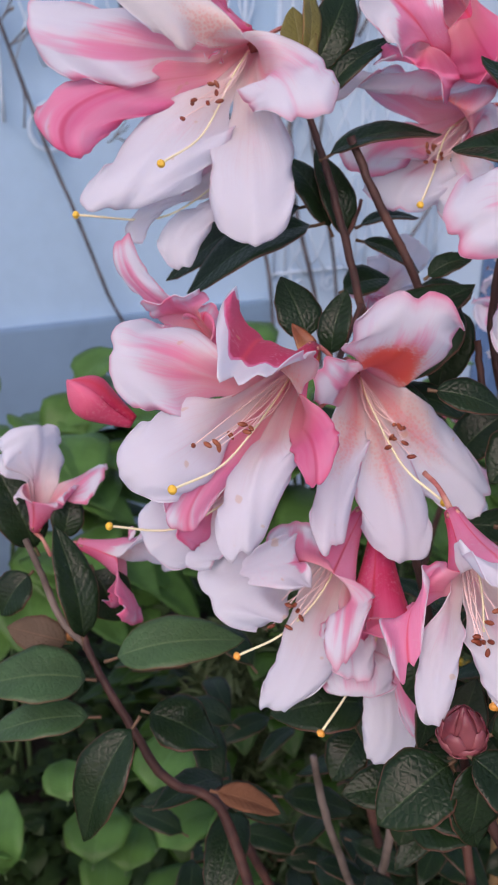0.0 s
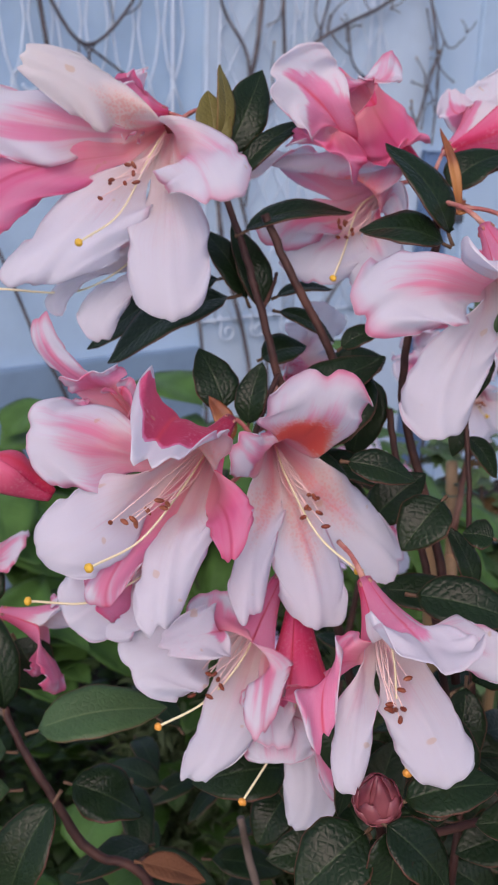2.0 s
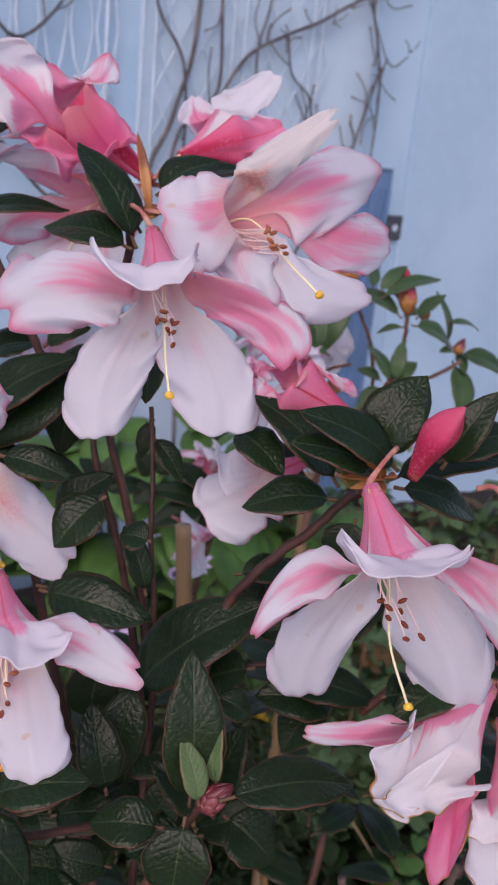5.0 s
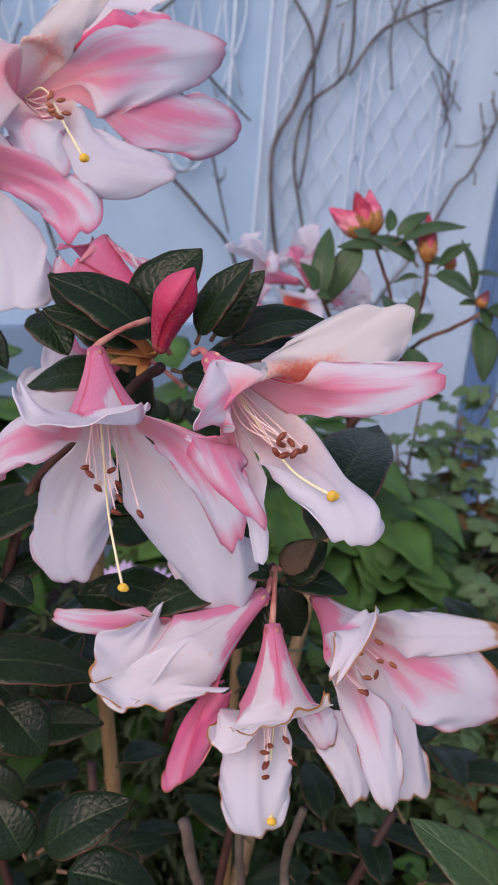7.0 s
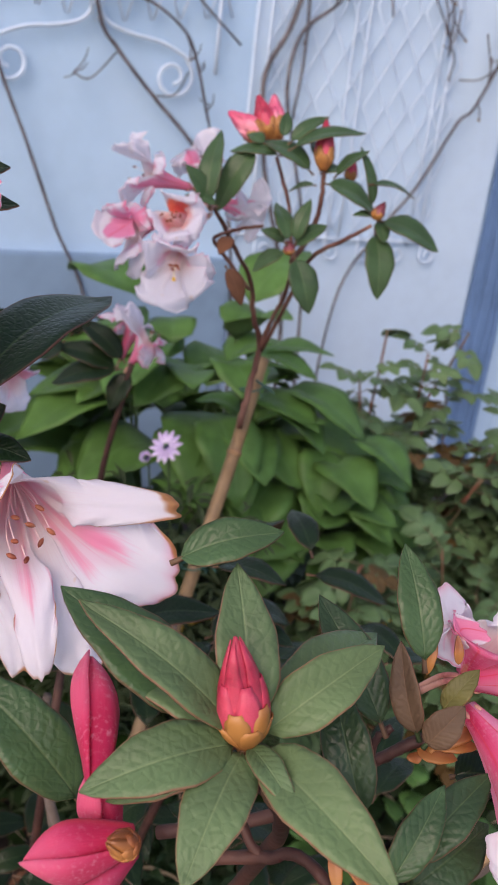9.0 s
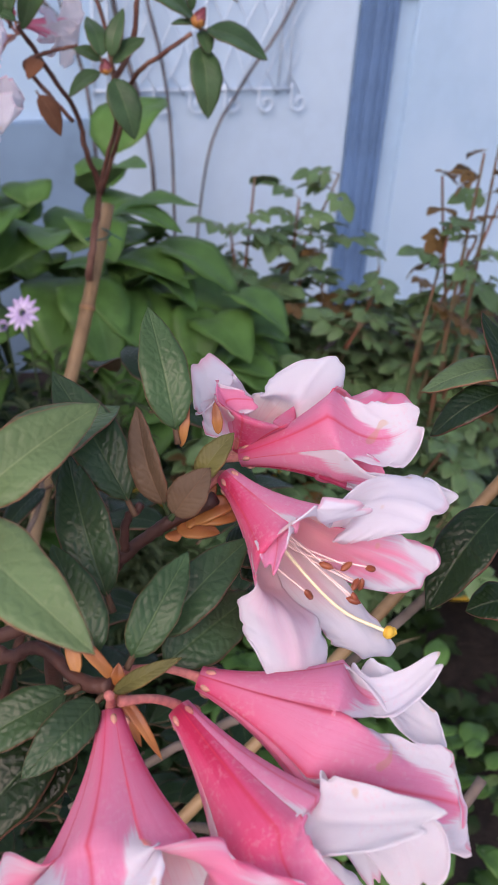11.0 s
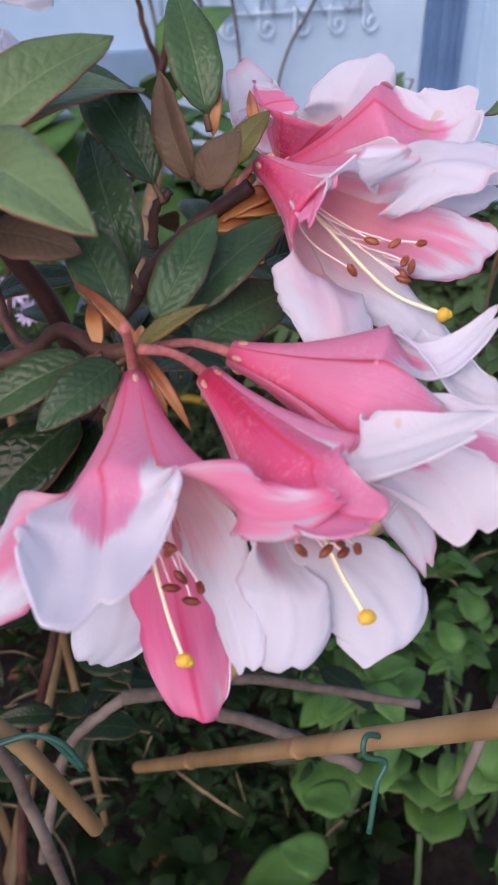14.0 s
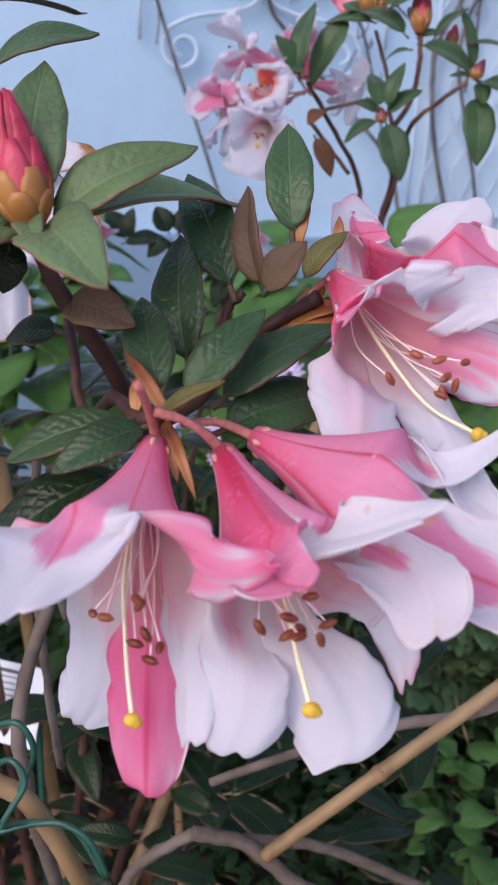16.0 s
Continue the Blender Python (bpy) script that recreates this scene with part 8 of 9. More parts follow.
stake_b = thing("bamboo_stake", (0.2330, 0.4535, -0.1582), "pale upright bamboo cane cut square at the top", "stake")
bamboo(stake_b, [(0.1449, 0.4442, 0.8109), (0.1479, 0.4415, 0.7731), (0.1564, 0.4387, 0.6743), (0.1743, 0.4457, 0.4832), (0.2330, 0.4535, -0.1582)], 0.0046, name="cane", seed=5)
stake_c = thing("bamboo_stake", (0.2639, 0.5411, -0.0793), "thin bamboo cane leaning in the foliage", "stake")
bamboo(stake_c, [(0.2325, 0.5322, 0.6881), (0.2319, 0.5329, 0.6589), (0.2296, 0.5307, 0.6208), (0.2393, 0.5419, 0.3782), (0.2639, 0.5411, -0.0793)], 0.0034, name="cane", seed=6)
stake_e = thing("bamboo_stake", (0.3474, 0.4006, 0.3392), "horizontal bamboo cane tied with green wire", "stake")
bamboo(stake_e, [(0.3405, 0.4091, 0.3262), (0.4166, 0.3157, 0.4696), (0.6106, 0.0782, 0.8345)], 0.0043, name="cane", seed=8)
stake_f = thing("bamboo_stake", (0.4097, 0.3048, 0.5225), "slanting tan bamboo cane over the soil", "stake")
bamboo(stake_f, [(0.5846, 0.4324, 0.6909), (0.4981, 0.3635, 0.6113), (0.4209, 0.3113, 0.5352), (0.4097, 0.3048, 0.5225)], 0.0033, name="cane", seed=9)
stake_g = thing("bamboo_stake", (0.3773, 0.2322, 0.5249), "leaning tan cane bound with green wire", "stake")
bamboo(stake_g, [(0.3443, 0.2058, 0.6212), (0.3538, 0.2110, 0.6123), (0.3631, 0.2191, 0.5841), (0.3773, 0.2322, 0.5249)], 0.0036, name="cane", seed=10)
deadwood = thing("dead_branches", (0.45, 0.45, 0.0), "dry grey pruned branches lying among the stems", "branch")
branch(deadwood, [(0.5862, 0.4137, 0.6742), (0.4993, 0.3689, 0.5968), (0.4556, 0.3552, 0.5772), (0.4155, 0.3428, 0.5575), (0.3717, 0.3263, 0.5321)], [0.0026, 0.0028, 0.0021], mat=DRY, name="dead_branch", seed=80)
branch(deadwood, [(0.3645, 0.3213, 0.5016), (0.3891, 0.3293, 0.4988), (0.4180, 0.3251, 0.4914), (0.4480, 0.3222, 0.4860), (0.4889, 0.3182, 0.4691)], [0.0038, 0.0036, 0.0033], mat=DRY, name="dead_branch", seed=81)
branch(deadwood, [(0.3862, 0.3369, 0.4925), (0.4221, 0.3500, 0.4918), (0.4636, 0.3523, 0.4882), (0.5203, 0.3571, 0.4776)], [0.0030, 0.0028, 0.0025], mat=DRY, name="dead_branch", seed=82)
branch(deadwood, [(0.3658, 0.3218, 0.5016), (0.3417, 0.3143, 0.4796), (0.3287, 0.3084, 0.4521), (0.3121, 0.3027, 0.3770)], [0.0030, 0.0030, 0.0028], mat=DRY, name="dead_branch", seed=83)
branch(deadwood, [(0.3393, 0.2481, 0.6672), (0.3366, 0.2356, 0.6419), (0.3359, 0.2307, 0.6191), (0.3411, 0.2314, 0.5784), (0.3498, 0.2342, 0.5265), (0.3541, 0.2577, 0.3712)], [0.0026, 0.0028, 0.0028], mat=DRY, name="dead_branch", seed=84)
branch(deadwood, [(0.3304, 0.2530, 0.6597), (0.3373, 0.2488, 0.6195), (0.3355, 0.2556, 0.5850)], [0.0018, 0.0016], mat=DRY, name="dead_branch", seed=85)
branch(deadwood, [(0.5696, 0.3200, 0.5879), (0.5513, 0.3023, 0.5632), (0.5392, 0.2914, 0.5301), (0.5319, 0.2837, 0.5015)], [0.0026, 0.0025], mat=DRY, name="dead_branch", seed=86)
branch(deadwood, [(0.2317, 0.3188, 0.6741), (0.2391, 0.3258, 0.6345), (0.2532, 0.3303, 0.5855)], [0.0028, 0.0028], mat=DRY, name="dead_branch", seed=88)
branch(deadwood, [(0.2863, 0.3163, 0.6952), (0.2812, 0.3210, 0.6558), (0.2887, 0.3311, 0.5970)], [0.0021, 0.0023], mat=DRY, name="dead_branch", seed=89)
branch(deadwood, [(0.0395, 0.3974, 0.6488), (0.0483, 0.4009, 0.6041), (0.0676, 0.4073, 0.5398), (0.1095, 0.4249, 0.3966)], [0.0021, 0.0025], mat=DRY, name="dead_branch", seed=90)
branch(deadwood, [(0.0852, 0.4084, 0.6762), (0.0867, 0.3961, 0.5924), (0.0819, 0.4032, 0.5296)], [0.0025, 0.0026], mat=DRY, name="dead_branch", seed=91)
branch(deadwood, [(0.2659, 0.6752, 0.5109), (0.2646, 0.6609, 0.4773), (0.2451, 0.6388, 0.4322)], [0.0025, 0.0021], mat=DRY, name="dead_branch", seed=92)
branch(deadwood, [(0.2522, 0.3888, 0.6143), (0.2581, 0.3909, 0.5600), (0.2642, 0.3990, 0.4924)], [0.0025, 0.0025], mat=DRY, name="dead_branch", seed=93)
wire_0 = thing("wire_tie", (0.3466, 0.2064, 0.6460), "dark green plastic-coated garden wire round a cane", "wire")
tie_v, tie_f = tube(smooth_line([(0.3466, 0.2064, 0.6460), (0.3562, 0.2061, 0.6503), (0.3600, 0.2082, 0.6392), (0.3535, 0.2093, 0.6214), (0.3489, 0.2000, 0.6049)], 6), [0.0011], 6)
mesh_object("wire", tie_v, tie_f, TIE, wire_0)
wire_1 = thing("wire_tie", (0.3460, 0.2047, 0.6302), "dark green plastic-coated garden wire round a cane", "wire")
tie_v, tie_f = tube(smooth_line([(0.3460, 0.2047, 0.6302), (0.3538, 0.2043, 0.6356), (0.3594, 0.2032, 0.6286), (0.3552, 0.1959, 0.6162), (0.3573, 0.2053, 0.6096), (0.3723, 0.2106, 0.6090), (0.3838, 0.2124, 0.5906)], 6), [0.0011], 6)
mesh_object("wire", tie_v, tie_f, TIE, wire_1)
wire_2 = thing("wire_tie", (0.3470, 0.1993, 0.6049), "dark green plastic-coated garden wire round a cane", "wire")
tie_v, tie_f = tube(smooth_line([(0.3470, 0.1993, 0.6049), (0.3575, 0.2050, 0.6087), (0.3684, 0.2096, 0.6098), (0.3784, 0.2113, 0.6054), (0.3848, 0.2127, 0.5906)], 6), [0.0011], 6)
mesh_object("wire", tie_v, tie_f, TIE, wire_2)
wire_3 = thing("wire_tie", (0.4929, 0.2257, 0.6065), "dark green plastic-coated garden wire round a cane", "wire")
tie_v, tie_f = tube(smooth_line([(0.4929, 0.2257, 0.6065), (0.4837, 0.2194, 0.6157), (0.4831, 0.2156, 0.6100), (0.4906, 0.2180, 0.6042), (0.4881, 0.2134, 0.5976), (0.4869, 0.2073, 0.5797)], 6), [0.0011], 6)
mesh_object("wire", tie_v, tie_f, TIE, wire_3)
wire_4 = thing("wire_tie", (0.4929, 0.2257, 0.6065), "dark green plastic-coated garden wire round a cane", "wire")
tie_v, tie_f = tube(smooth_line([(0.4929, 0.2257, 0.6065), (0.5062, 0.2270, 0.6126), (0.5176, 0.2270, 0.6153)], 6), [0.0011], 6)
mesh_object("wire", tie_v, tie_f, TIE, wire_4)
# ---- planting behind ----
side_shrub = thing("rhododendron_shrub", (0.06, 0.62, 0.0), "low rhododendron branch with a few pink and white flowers", "shrub")
flower(side_shrub, (0.1871, 0.7477, 0.7020), (0.1984, 0.7523, 0.7241), [
    ((0.1670, 0.7535, 0.7506), 0.0130, 0.30, 0.10, 0.00),
    ((0.1789, 0.7660, 0.7547), 0.0120, 0.20, 0.10, 0.00),
    ((0.2113, 0.7522, 0.7290), 0.0120, 0.30, 0.50, 0.00),
    ((0.2028, 0.7433, 0.7006), 0.0130, 0.20, 0.30, 0.00),
    ((0.2181, 0.7544, 0.7052), 0.0120, 0.20, 0.30, 0.00),
], stamens=3, rim=0.0090, seed=70)
flower(side_shrub, (0.1720, 0.7659, 0.6992), (0.1809, 0.7742, 0.7314), [
    ((0.1487, 0.7663, 0.7365), 0.0120, 0.30, 0.60, 0.00),
    ((0.1587, 0.7692, 0.7182), 0.0120, 0.20, 0.50, 0.00),
    ((0.1976, 0.7729, 0.7317), 0.0110, 0.30, 0.10, 0.00),
    ((0.1921, 0.7685, 0.7129), 0.0100, 0.20, 0.70, 0.00),
    ((0.1635, 0.7836, 0.7453), 0.0110, 0.20, 0.30, 0.00),
], stamens=0, rim=0.0080, seed=71)
flower(side_shrub, (0.1503, 0.5653, 0.7535), (0.1623, 0.5574, 0.7455), [
    ((0.1556, 0.5444, 0.7276), 0.0130, 0.20, 0.10, 0.00),
    ((0.1723, 0.5580, 0.7533), 0.0110, 0.20, 0.50, 0.00),
    ((0.1650, 0.5525, 0.7220), 0.0130, 0.20, 0.10, 0.00),
    ((0.1425, 0.5500, 0.7360), 0.0120, 0.20, 0.10, 0.00),
    ((0.1483, 0.5695, 0.7645), 0.0100, 0.20, 0.30, 0.00),
], stamens=0, rim=0.0090, seed=72)
leaf(side_shrub, (0.1829, 0.7390, 0.6986), (0.1243, 0.7175, 0.6846), 0.0133, (-0.13, -0.57, 0.81), arch=0.12, fold=0.18, twist=0.00, seed=400)
leaf(side_shrub, (0.1797, 0.7412, 0.6973), (0.1219, 0.7347, 0.7139), 0.0123, (-0.05, -0.56, 0.83), arch=0.12, fold=0.18, twist=0.00, seed=401)
leaf(side_shrub, (0.1889, 0.7461, 0.6973), (0.1753, 0.7281, 0.6625), 0.0112, (0.03, -0.54, 0.84), arch=0.12, fold=0.18, twist=0.00, seed=402)
leaf(side_shrub, (0.1846, 0.7413, 0.7036), (0.1382, 0.7462, 0.7373), 0.0112, (0.11, -0.52, 0.84), arch=0.12, fold=0.18, twist=0.00, seed=403)
leaf(side_shrub, (0.0856, 0.7308, 0.7117), (0.0600, 0.7382, 0.7376), 0.0112, (0.19, -0.50, 0.84), arch=0.12, fold=0.18, twist=0.00, seed=404)
leaf(side_shrub, (0.0870, 0.7340, 0.7110), (0.0872, 0.7382, 0.7419), 0.0092, (-0.13, -0.57, 0.81), arch=0.12, fold=0.18, twist=0.00, seed=405)
leaf(side_shrub, (0.0822, 0.7261, 0.7098), (0.1255, 0.7394, 0.7158), 0.0102, (-0.05, -0.56, 0.83), arch=0.12, fold=0.18, twist=0.00, seed=406)
leaf(side_shrub, (0.1246, 0.7412, 0.7205), (0.1098, 0.7421, 0.7445), 0.0102, (0.03, -0.54, 0.84), arch=0.12, fold=0.18, twist=0.00, seed=407)
leaf(side_shrub, (0.1311, 0.7456, 0.7203), (0.1463, 0.7530, 0.7422), 0.0092, (0.11, -0.52, 0.84), arch=0.12, fold=0.18, twist=0.00, seed=408)
leaf(side_shrub, (0.1289, 0.7372, 0.7170), (0.1106, 0.7234, 0.7020), 0.0102, (0.19, -0.50, 0.84), arch=0.12, fold=0.18, twist=0.00, seed=409)
leaf(side_shrub, (0.1321, 0.7429, 0.7213), (0.1358, 0.7517, 0.7462), 0.0092, (-0.13, -0.57, 0.81), arch=0.12, fold=0.18, twist=0.00, seed=410)
leaf(side_shrub, (0.0286, 0.7234, 0.7098), (0.0448, 0.7240, 0.7336), 0.0112, (-0.05, -0.56, 0.83), arch=0.12, fold=0.18, twist=0.00, seed=411)
flower(shrub, (0.0626, 0.4692, 0.8853), (0.0733, 0.4659, 0.8986), [
    ((0.0488, 0.4640, 0.9046), 0.0130, 0.20, 0.30, 0.00),
    ((0.0730, 0.4732, 0.9166), 0.0130, 0.20, 0.20, 0.00),
    ((0.0886, 0.4721, 0.9245), 0.0130, 0.30, 0.10, 0.00),
    ((0.0951, 0.4700, 0.8980), 0.0120, 0.20, 0.30, 0.00),
    ((0.0653, 0.4673, 0.8859), 0.0120, 0.20, 0.60, 0.00),
], stamens=0, rim=0.0090, seed=75)
branch(side_shrub, [(0.1895, 0.7424, 0.7041), (0.1832, 0.7366, 0.6664), (0.1677, 0.7325, 0.5840), (0.1482, 0.7159, 0.3945)], [0.0025, 0.0032], seed=65)

# plant label on a stick
tag = thing("plant_tag", (0.190, 0.425, 0.0), "white plastic plant label with small grey print", "plant tag")
bm = bmesh.new()
bmesh.ops.create_cube(bm, size=1.0, matrix=pose(0.170, 0.424, 0.440, -25, 0, 8) @ Matrix.Diagonal((0.050, 0.0012, 0.056, 1)))
part("plate", bm, TAG_WHITE, tag)
bm = bmesh.new()
bmesh.ops.create_cube(bm, size=1.0, matrix=pose(0.188, 0.433, 0.21, 0, 0, 8) @ Matrix.Diagonal((0.0035, 0.0035, 0.42, 1)))
part("stick", bm, TIE, tag)
for k in range(5):
    bm = bmesh.new()
    bmesh.ops.create_cube(bm, size=1.0, matrix=pose(0.170, 0.424, 0.440, -25, 0, 8) @ Matrix.Translation((-0.001 - 0.002 * (k % 2), -0.0008, 0.022 - 0.0042 * k)) @ Matrix.Diagonal((0.024 if k == 0 else 0.042 - 0.005 * (k % 3), 0.0004, 0.0024 if k == 0 else 0.0008, 1)))
    part("print_line", bm, TAG_PRINT, tag)


# ---- planting: broad-leaved clumps, roses, daisies, ground cover ----
def leafy_clump(name, label, category, centre, radii, count, length, width, mats, droop=0.3, seed=0, low=0.05, arch=0.16):
    """A dome of leaves that spring from the middle, each with its stalk."""
    rng = np.random.RandomState(seed)
    centre, radii = np.asarray(centre, dtype=float), np.asarray(radii, dtype=float)
    plant = thing(name, (centre[0], centre[1], 0.0), label, category)
    root = np.array([centre[0], centre[1], 0.0])
    for k in range(5):
        top = centre + radii * np.array([rng.uniform(-0.5, 0.5), rng.uniform(-0.5, 0.5), 0.35])
        branch(plant, [root + rng.uniform(-0.02, 0.02, 3) * [1, 1, 0], (root + top) / 2 + rng.uniform(-0.02, 0.02, 3), top], [0.004, 0.003], mat=mats[1], name="stem", sides=6, seed=seed + k)
    for k in range(count):
        az = rng.uniform(0, 2 * math.pi)
        el = math.asin(rng.uniform(low, 0.78))
        d = np.array([math.cos(az) * math.cos(el), math.sin(az) * math.cos(el), math.sin(el)])
        r = rng.uniform(0.62, 1.0)
        size = length * rng.uniform(0.65, 1.15)
        start = centre + radii * d * r
        flat = unit(d * np.array([1, 1, 0.15]) + rng.normal(0, 0.25, 3))
        tip = start + flat * size - np.array([0, 0, droop * size * rng.uniform(0.4, 1.2)])
        leaf(plant, start, tip, width * size / length * rng.uniform(0.85, 1.15), d * 0.7 + [0, 0, 0.8], arch=arch, fold=0.22, twist=rng.uniform(-0.4, 0.4), mats=mats,
             stalk=0.06, seed=seed * 100 + k, wavy=0.7, shape=0.8, rough=(8, 7))
    return plant


BROAD = [BROAD_TOP, BROAD_BACK]
leafy_clump("broadleaf_plant", "lush broad-leaved green plant at the foot of the wall", "plant", (0.13, 1.22, 0.38), (0.17, 0.13, 0.34), 90, 0.155, 0.050, BROAD, 0.2, 11)
leafy_clump("broadleaf_plant", "lush broad-leaved green plant at the foot of the wall", "plant", (0.31, 1.24, 0.30), (0.13, 0.12, 0.27), 80, 0.115, 0.038, BROAD, 0.2, 12)
leafy_clump("broadleaf_plant", "bright green broad-leaved plant before the plinth", "plant", (-0.33, 1.02, 0.37), (0.20, 0.14, 0.42), 96, 0.13, 0.047, BROAD, 0.3, 13)
leafy_clump("broadleaf_plant", "bright green broad-leaved plant under the blossom", "plant", (-0.13, 0.52, 0.26), (0.15, 0.10, 0.27), 46, 0.085, 0.032, BROAD, 0.25, 14)
leafy_clump("broadleaf_plant", "bright green broad-leaved plant in the bed", "plant", (0.56, 0.47, 0.06), (0.13, 0.09, 0.22), 34, 0.075, 0.030, BROAD, 0.2, 15)
leafy_clump("broadleaf_plant", "pale green broad-leaved plant in the bed", "plant", (0.64, 0.62, 0.10), (0.12, 0.09, 0.28), 60, 0.042, 0.012, BROAD, 0.1, 16)
leafy_clump("broadleaf_plant", "low green leafy plant on the soil by the canes", "plant", (0.52, 0.76, 0.12), (0.11, 0.09, 0.16), 70, 0.045, 0.017, BROAD, 0.15, 18)
leafy_clump("broadleaf_plant", "small bright green seedling among dead branches", "plant", (0.497, 0.575, 0.20), (0.022, 0.02, 0.10), 12, 0.055, 0.018, BROAD, 0.1, 19, 0.3)
# the dark leaf copy paints this clump as if in deep shade
leafy_clump("broadleaf_plant", "green broad-leaved plant in the bed, darkened as in shade", "plant", (0.02, 0.95, 0.15), (0.18, 0.12, 0.32), 44, 0.08, 0.026, [BROAD_SHADED, BROAD_BACK], 0.25, 17)


def rose_leaf_mesh(seed, mats):
    """Five leaflets on a stalk, pointing along +x, face up."""
    rng = np.random.RandomState(seed)
    pieces, uvs = [], []
    stem = tube(smooth_line([(0, 0, 0), (0.02, 0, 0.004), (0.045, 0, 0.002)], 3), [0.0008, 0.0006], 5)
    pieces.append((*stem, 1))
    uvs.append(np.tile([[0.5, 0.0]], (len(stem[0]), 1)))
    for a, at_x, size in ((0, 0.045, 0.034), (1.0, 0.034, 0.029), (-1.0, 0.034, 0.029), (1.15, 0.018, 0.024), (-1.15, 0.018, 0.024)):
        way = np.array([math.cos(a), math.sin(a), rng.uniform(-0.25, 0.1)])
        side = np.array([-math.sin(a), math.cos(a), 0.0])
        v = np.linspace(-1, 1, 5)
        rows = []
        for u in np.linspace(0, 1, 7):
            w = 0.40 * size * max(0.03, math.sin(math.pi * u ** 0.85) ** 0.75) * (1 + 0.06 * rng.uniform(-1, 1))
            mid = np.array([at_x, 0, 0.003]) + way * size * u + np.array([0, 0, -0.25 * size * u * u])
            rows.append(mid + side * (v * w)[:, None] + np.array([0, 0, 1.0]) * (0.25 * w * np.abs(v))[:, None])
        verts, faces, back = sheet(np.array(rows)[:, ::-1], 0.0004)
        pieces.append((verts, faces, 0))
        g = np.stack(np.meshgrid(v * 0.5 + 0.5, np.linspace(0, 1, 7)), axis=-1).reshape(-1, 2)
        uvs.append(np.concatenate([g, g]))
    verts, faces, ids = joined(*pieces)
    me = bpy.data.meshes.new("leaf")
    me.from_pydata(verts.tolist(), [], faces)
    for m in mats:
        me.materials.append(m)
    me.polygons.foreach_set("use_smooth", [True] * len(me.polygons))
    me.polygons.foreach_set("material_index", ids)
    layer = me.uv_layers.new(name="grain")
    loops = np.empty(len(me.loops), dtype=np.int32)
    me.loops.foreach_get("vertex_index", loops)
    layer.data.foreach_set("uv", np.concatenate(uvs)[loops].ravel())
    me.update()
    return me


ROSE_STEM = plain("rose stem", (0.12, 0.10, 0.05), 0.6, 150, 0.35, second=(0.20, 0.075, 0.045), bump=0.3)
rose_green = [rose_leaf_mesh(s, [ROSE_TOP, ROSE_STEM]) for s in range(5)]
rose_bronze = [rose_leaf_mesh(s + 9, [ROSE_YOUNG, ROSE_STEM]) for s in range(3)]


def rose(base, stems, leaves, label, seed, bronze=0.15, scale=1.0):
    """A rose bush: stems given by their tips, and compound leaves along them."""
    rng = np.random.RandomState(seed)
    base = np.asarray(base, dtype=float)
    bush = thing("rose_bush", base, label, "rose")
    for k, tip in enumerate(stems):
        tip = np.asarray(tip, dtype=float)
        mid = base * 0.5 + tip * 0.5 + rng.uniform(-0.05, 0.05, 3) + np.array([0, 0, 0.03])
        line = smooth_line([base + rng.uniform(-0.02, 0.02, 3) * [1, 1, 0], mid, tip], 9)
        v, f = tube(line, [0.0042, 0.0030, 0.0016], 7, 0.1, seed + k)
        mesh_object("stem", v, f, ROSE_STEM, bush)
        for j in range(leaves):
            q = rng.uniform(0.32, 1.0) if j else 1.0
            p = line[min(len(line) - 1, int(q * (len(line) - 1)))]
            young = rng.rand() < bronze * (0.15 + 1.6 * max(0.0, q - 0.72) / 0.28)
            ob = new("leaf", (rose_bronze if young else rose_green)[rng.randint(0, 3)])
            ob.parent = bush
            ob.location = Vector(p) - ORIGIN[bush.name]
            ob.rotation_euler = (rng.uniform(-0.6, 0.6), rng.uniform(-0.5, 0.45), rng.uniform(0, 6.28))
            s = scale * rng.uniform(0.7, 1.25) * (0.7 if young else 1.0)
            ob.scale = (s, s, s)
    return bush


def spray(centre, radii, n, seed):
    rng = np.random.RandomState(seed)
    out = []
    for _ in range(n):
        d = unit(np.array([rng.normal(), rng.normal(), abs(rng.normal()) * 0.8]))
        out.append(np.asarray(centre) + np.asarray(radii) * d * rng.uniform(0.55, 1.0))
    return out


rose((0.50, 1.40, 0.0), [(0.41, 1.385, 0.60), (0.48, 1.40, 0.57), (0.54, 1.45, 0.60), (0.38, 1.36, 0.52)] + spray((0.50, 1.34, 0.28), (0.19, 0.13, 0.34), 32, 3), 19, "rose bush with small dark and bronze leaves by the wall", 21)
rose((0.72, 1.40, 0.0), [(0.80, 1.42, 0.46), (0.90, 1.38, 0.42)] + spray((0.74, 1.34, 0.26), (0.20, 0.12, 0.30), 26, 4), 18, "rose bush with small dark leaves by the wall", 22)
rose((0.38, 1.10, 0.0), spray((0.40, 1.04, 0.16), (0.15, 0.10, 0.26), 22, 5), 18, "low rose bush with small dark leaves", 23, 0.05)
rose((0.60, 1.12, 0.0), spray((0.60, 1.08, 0.18), (0.20, 0.10, 0.26), 22, 6), 18, "low rose bush with small dark leaves", 24, 0.05)
rose((0.70, 1.26, 0.0), [(0.66, 1.22, 0.66), (0.70, 1.18, 0.70), (0.74, 1.2, 0.66), (0.72, 1.22, 0.58), (0.78, 1.2, 0.64), (0.68, 1.2, 0.62), (0.73, 1.24, 0.70)], 11, "rose shoots with red young leaves", 25, 0.55, 0.85)


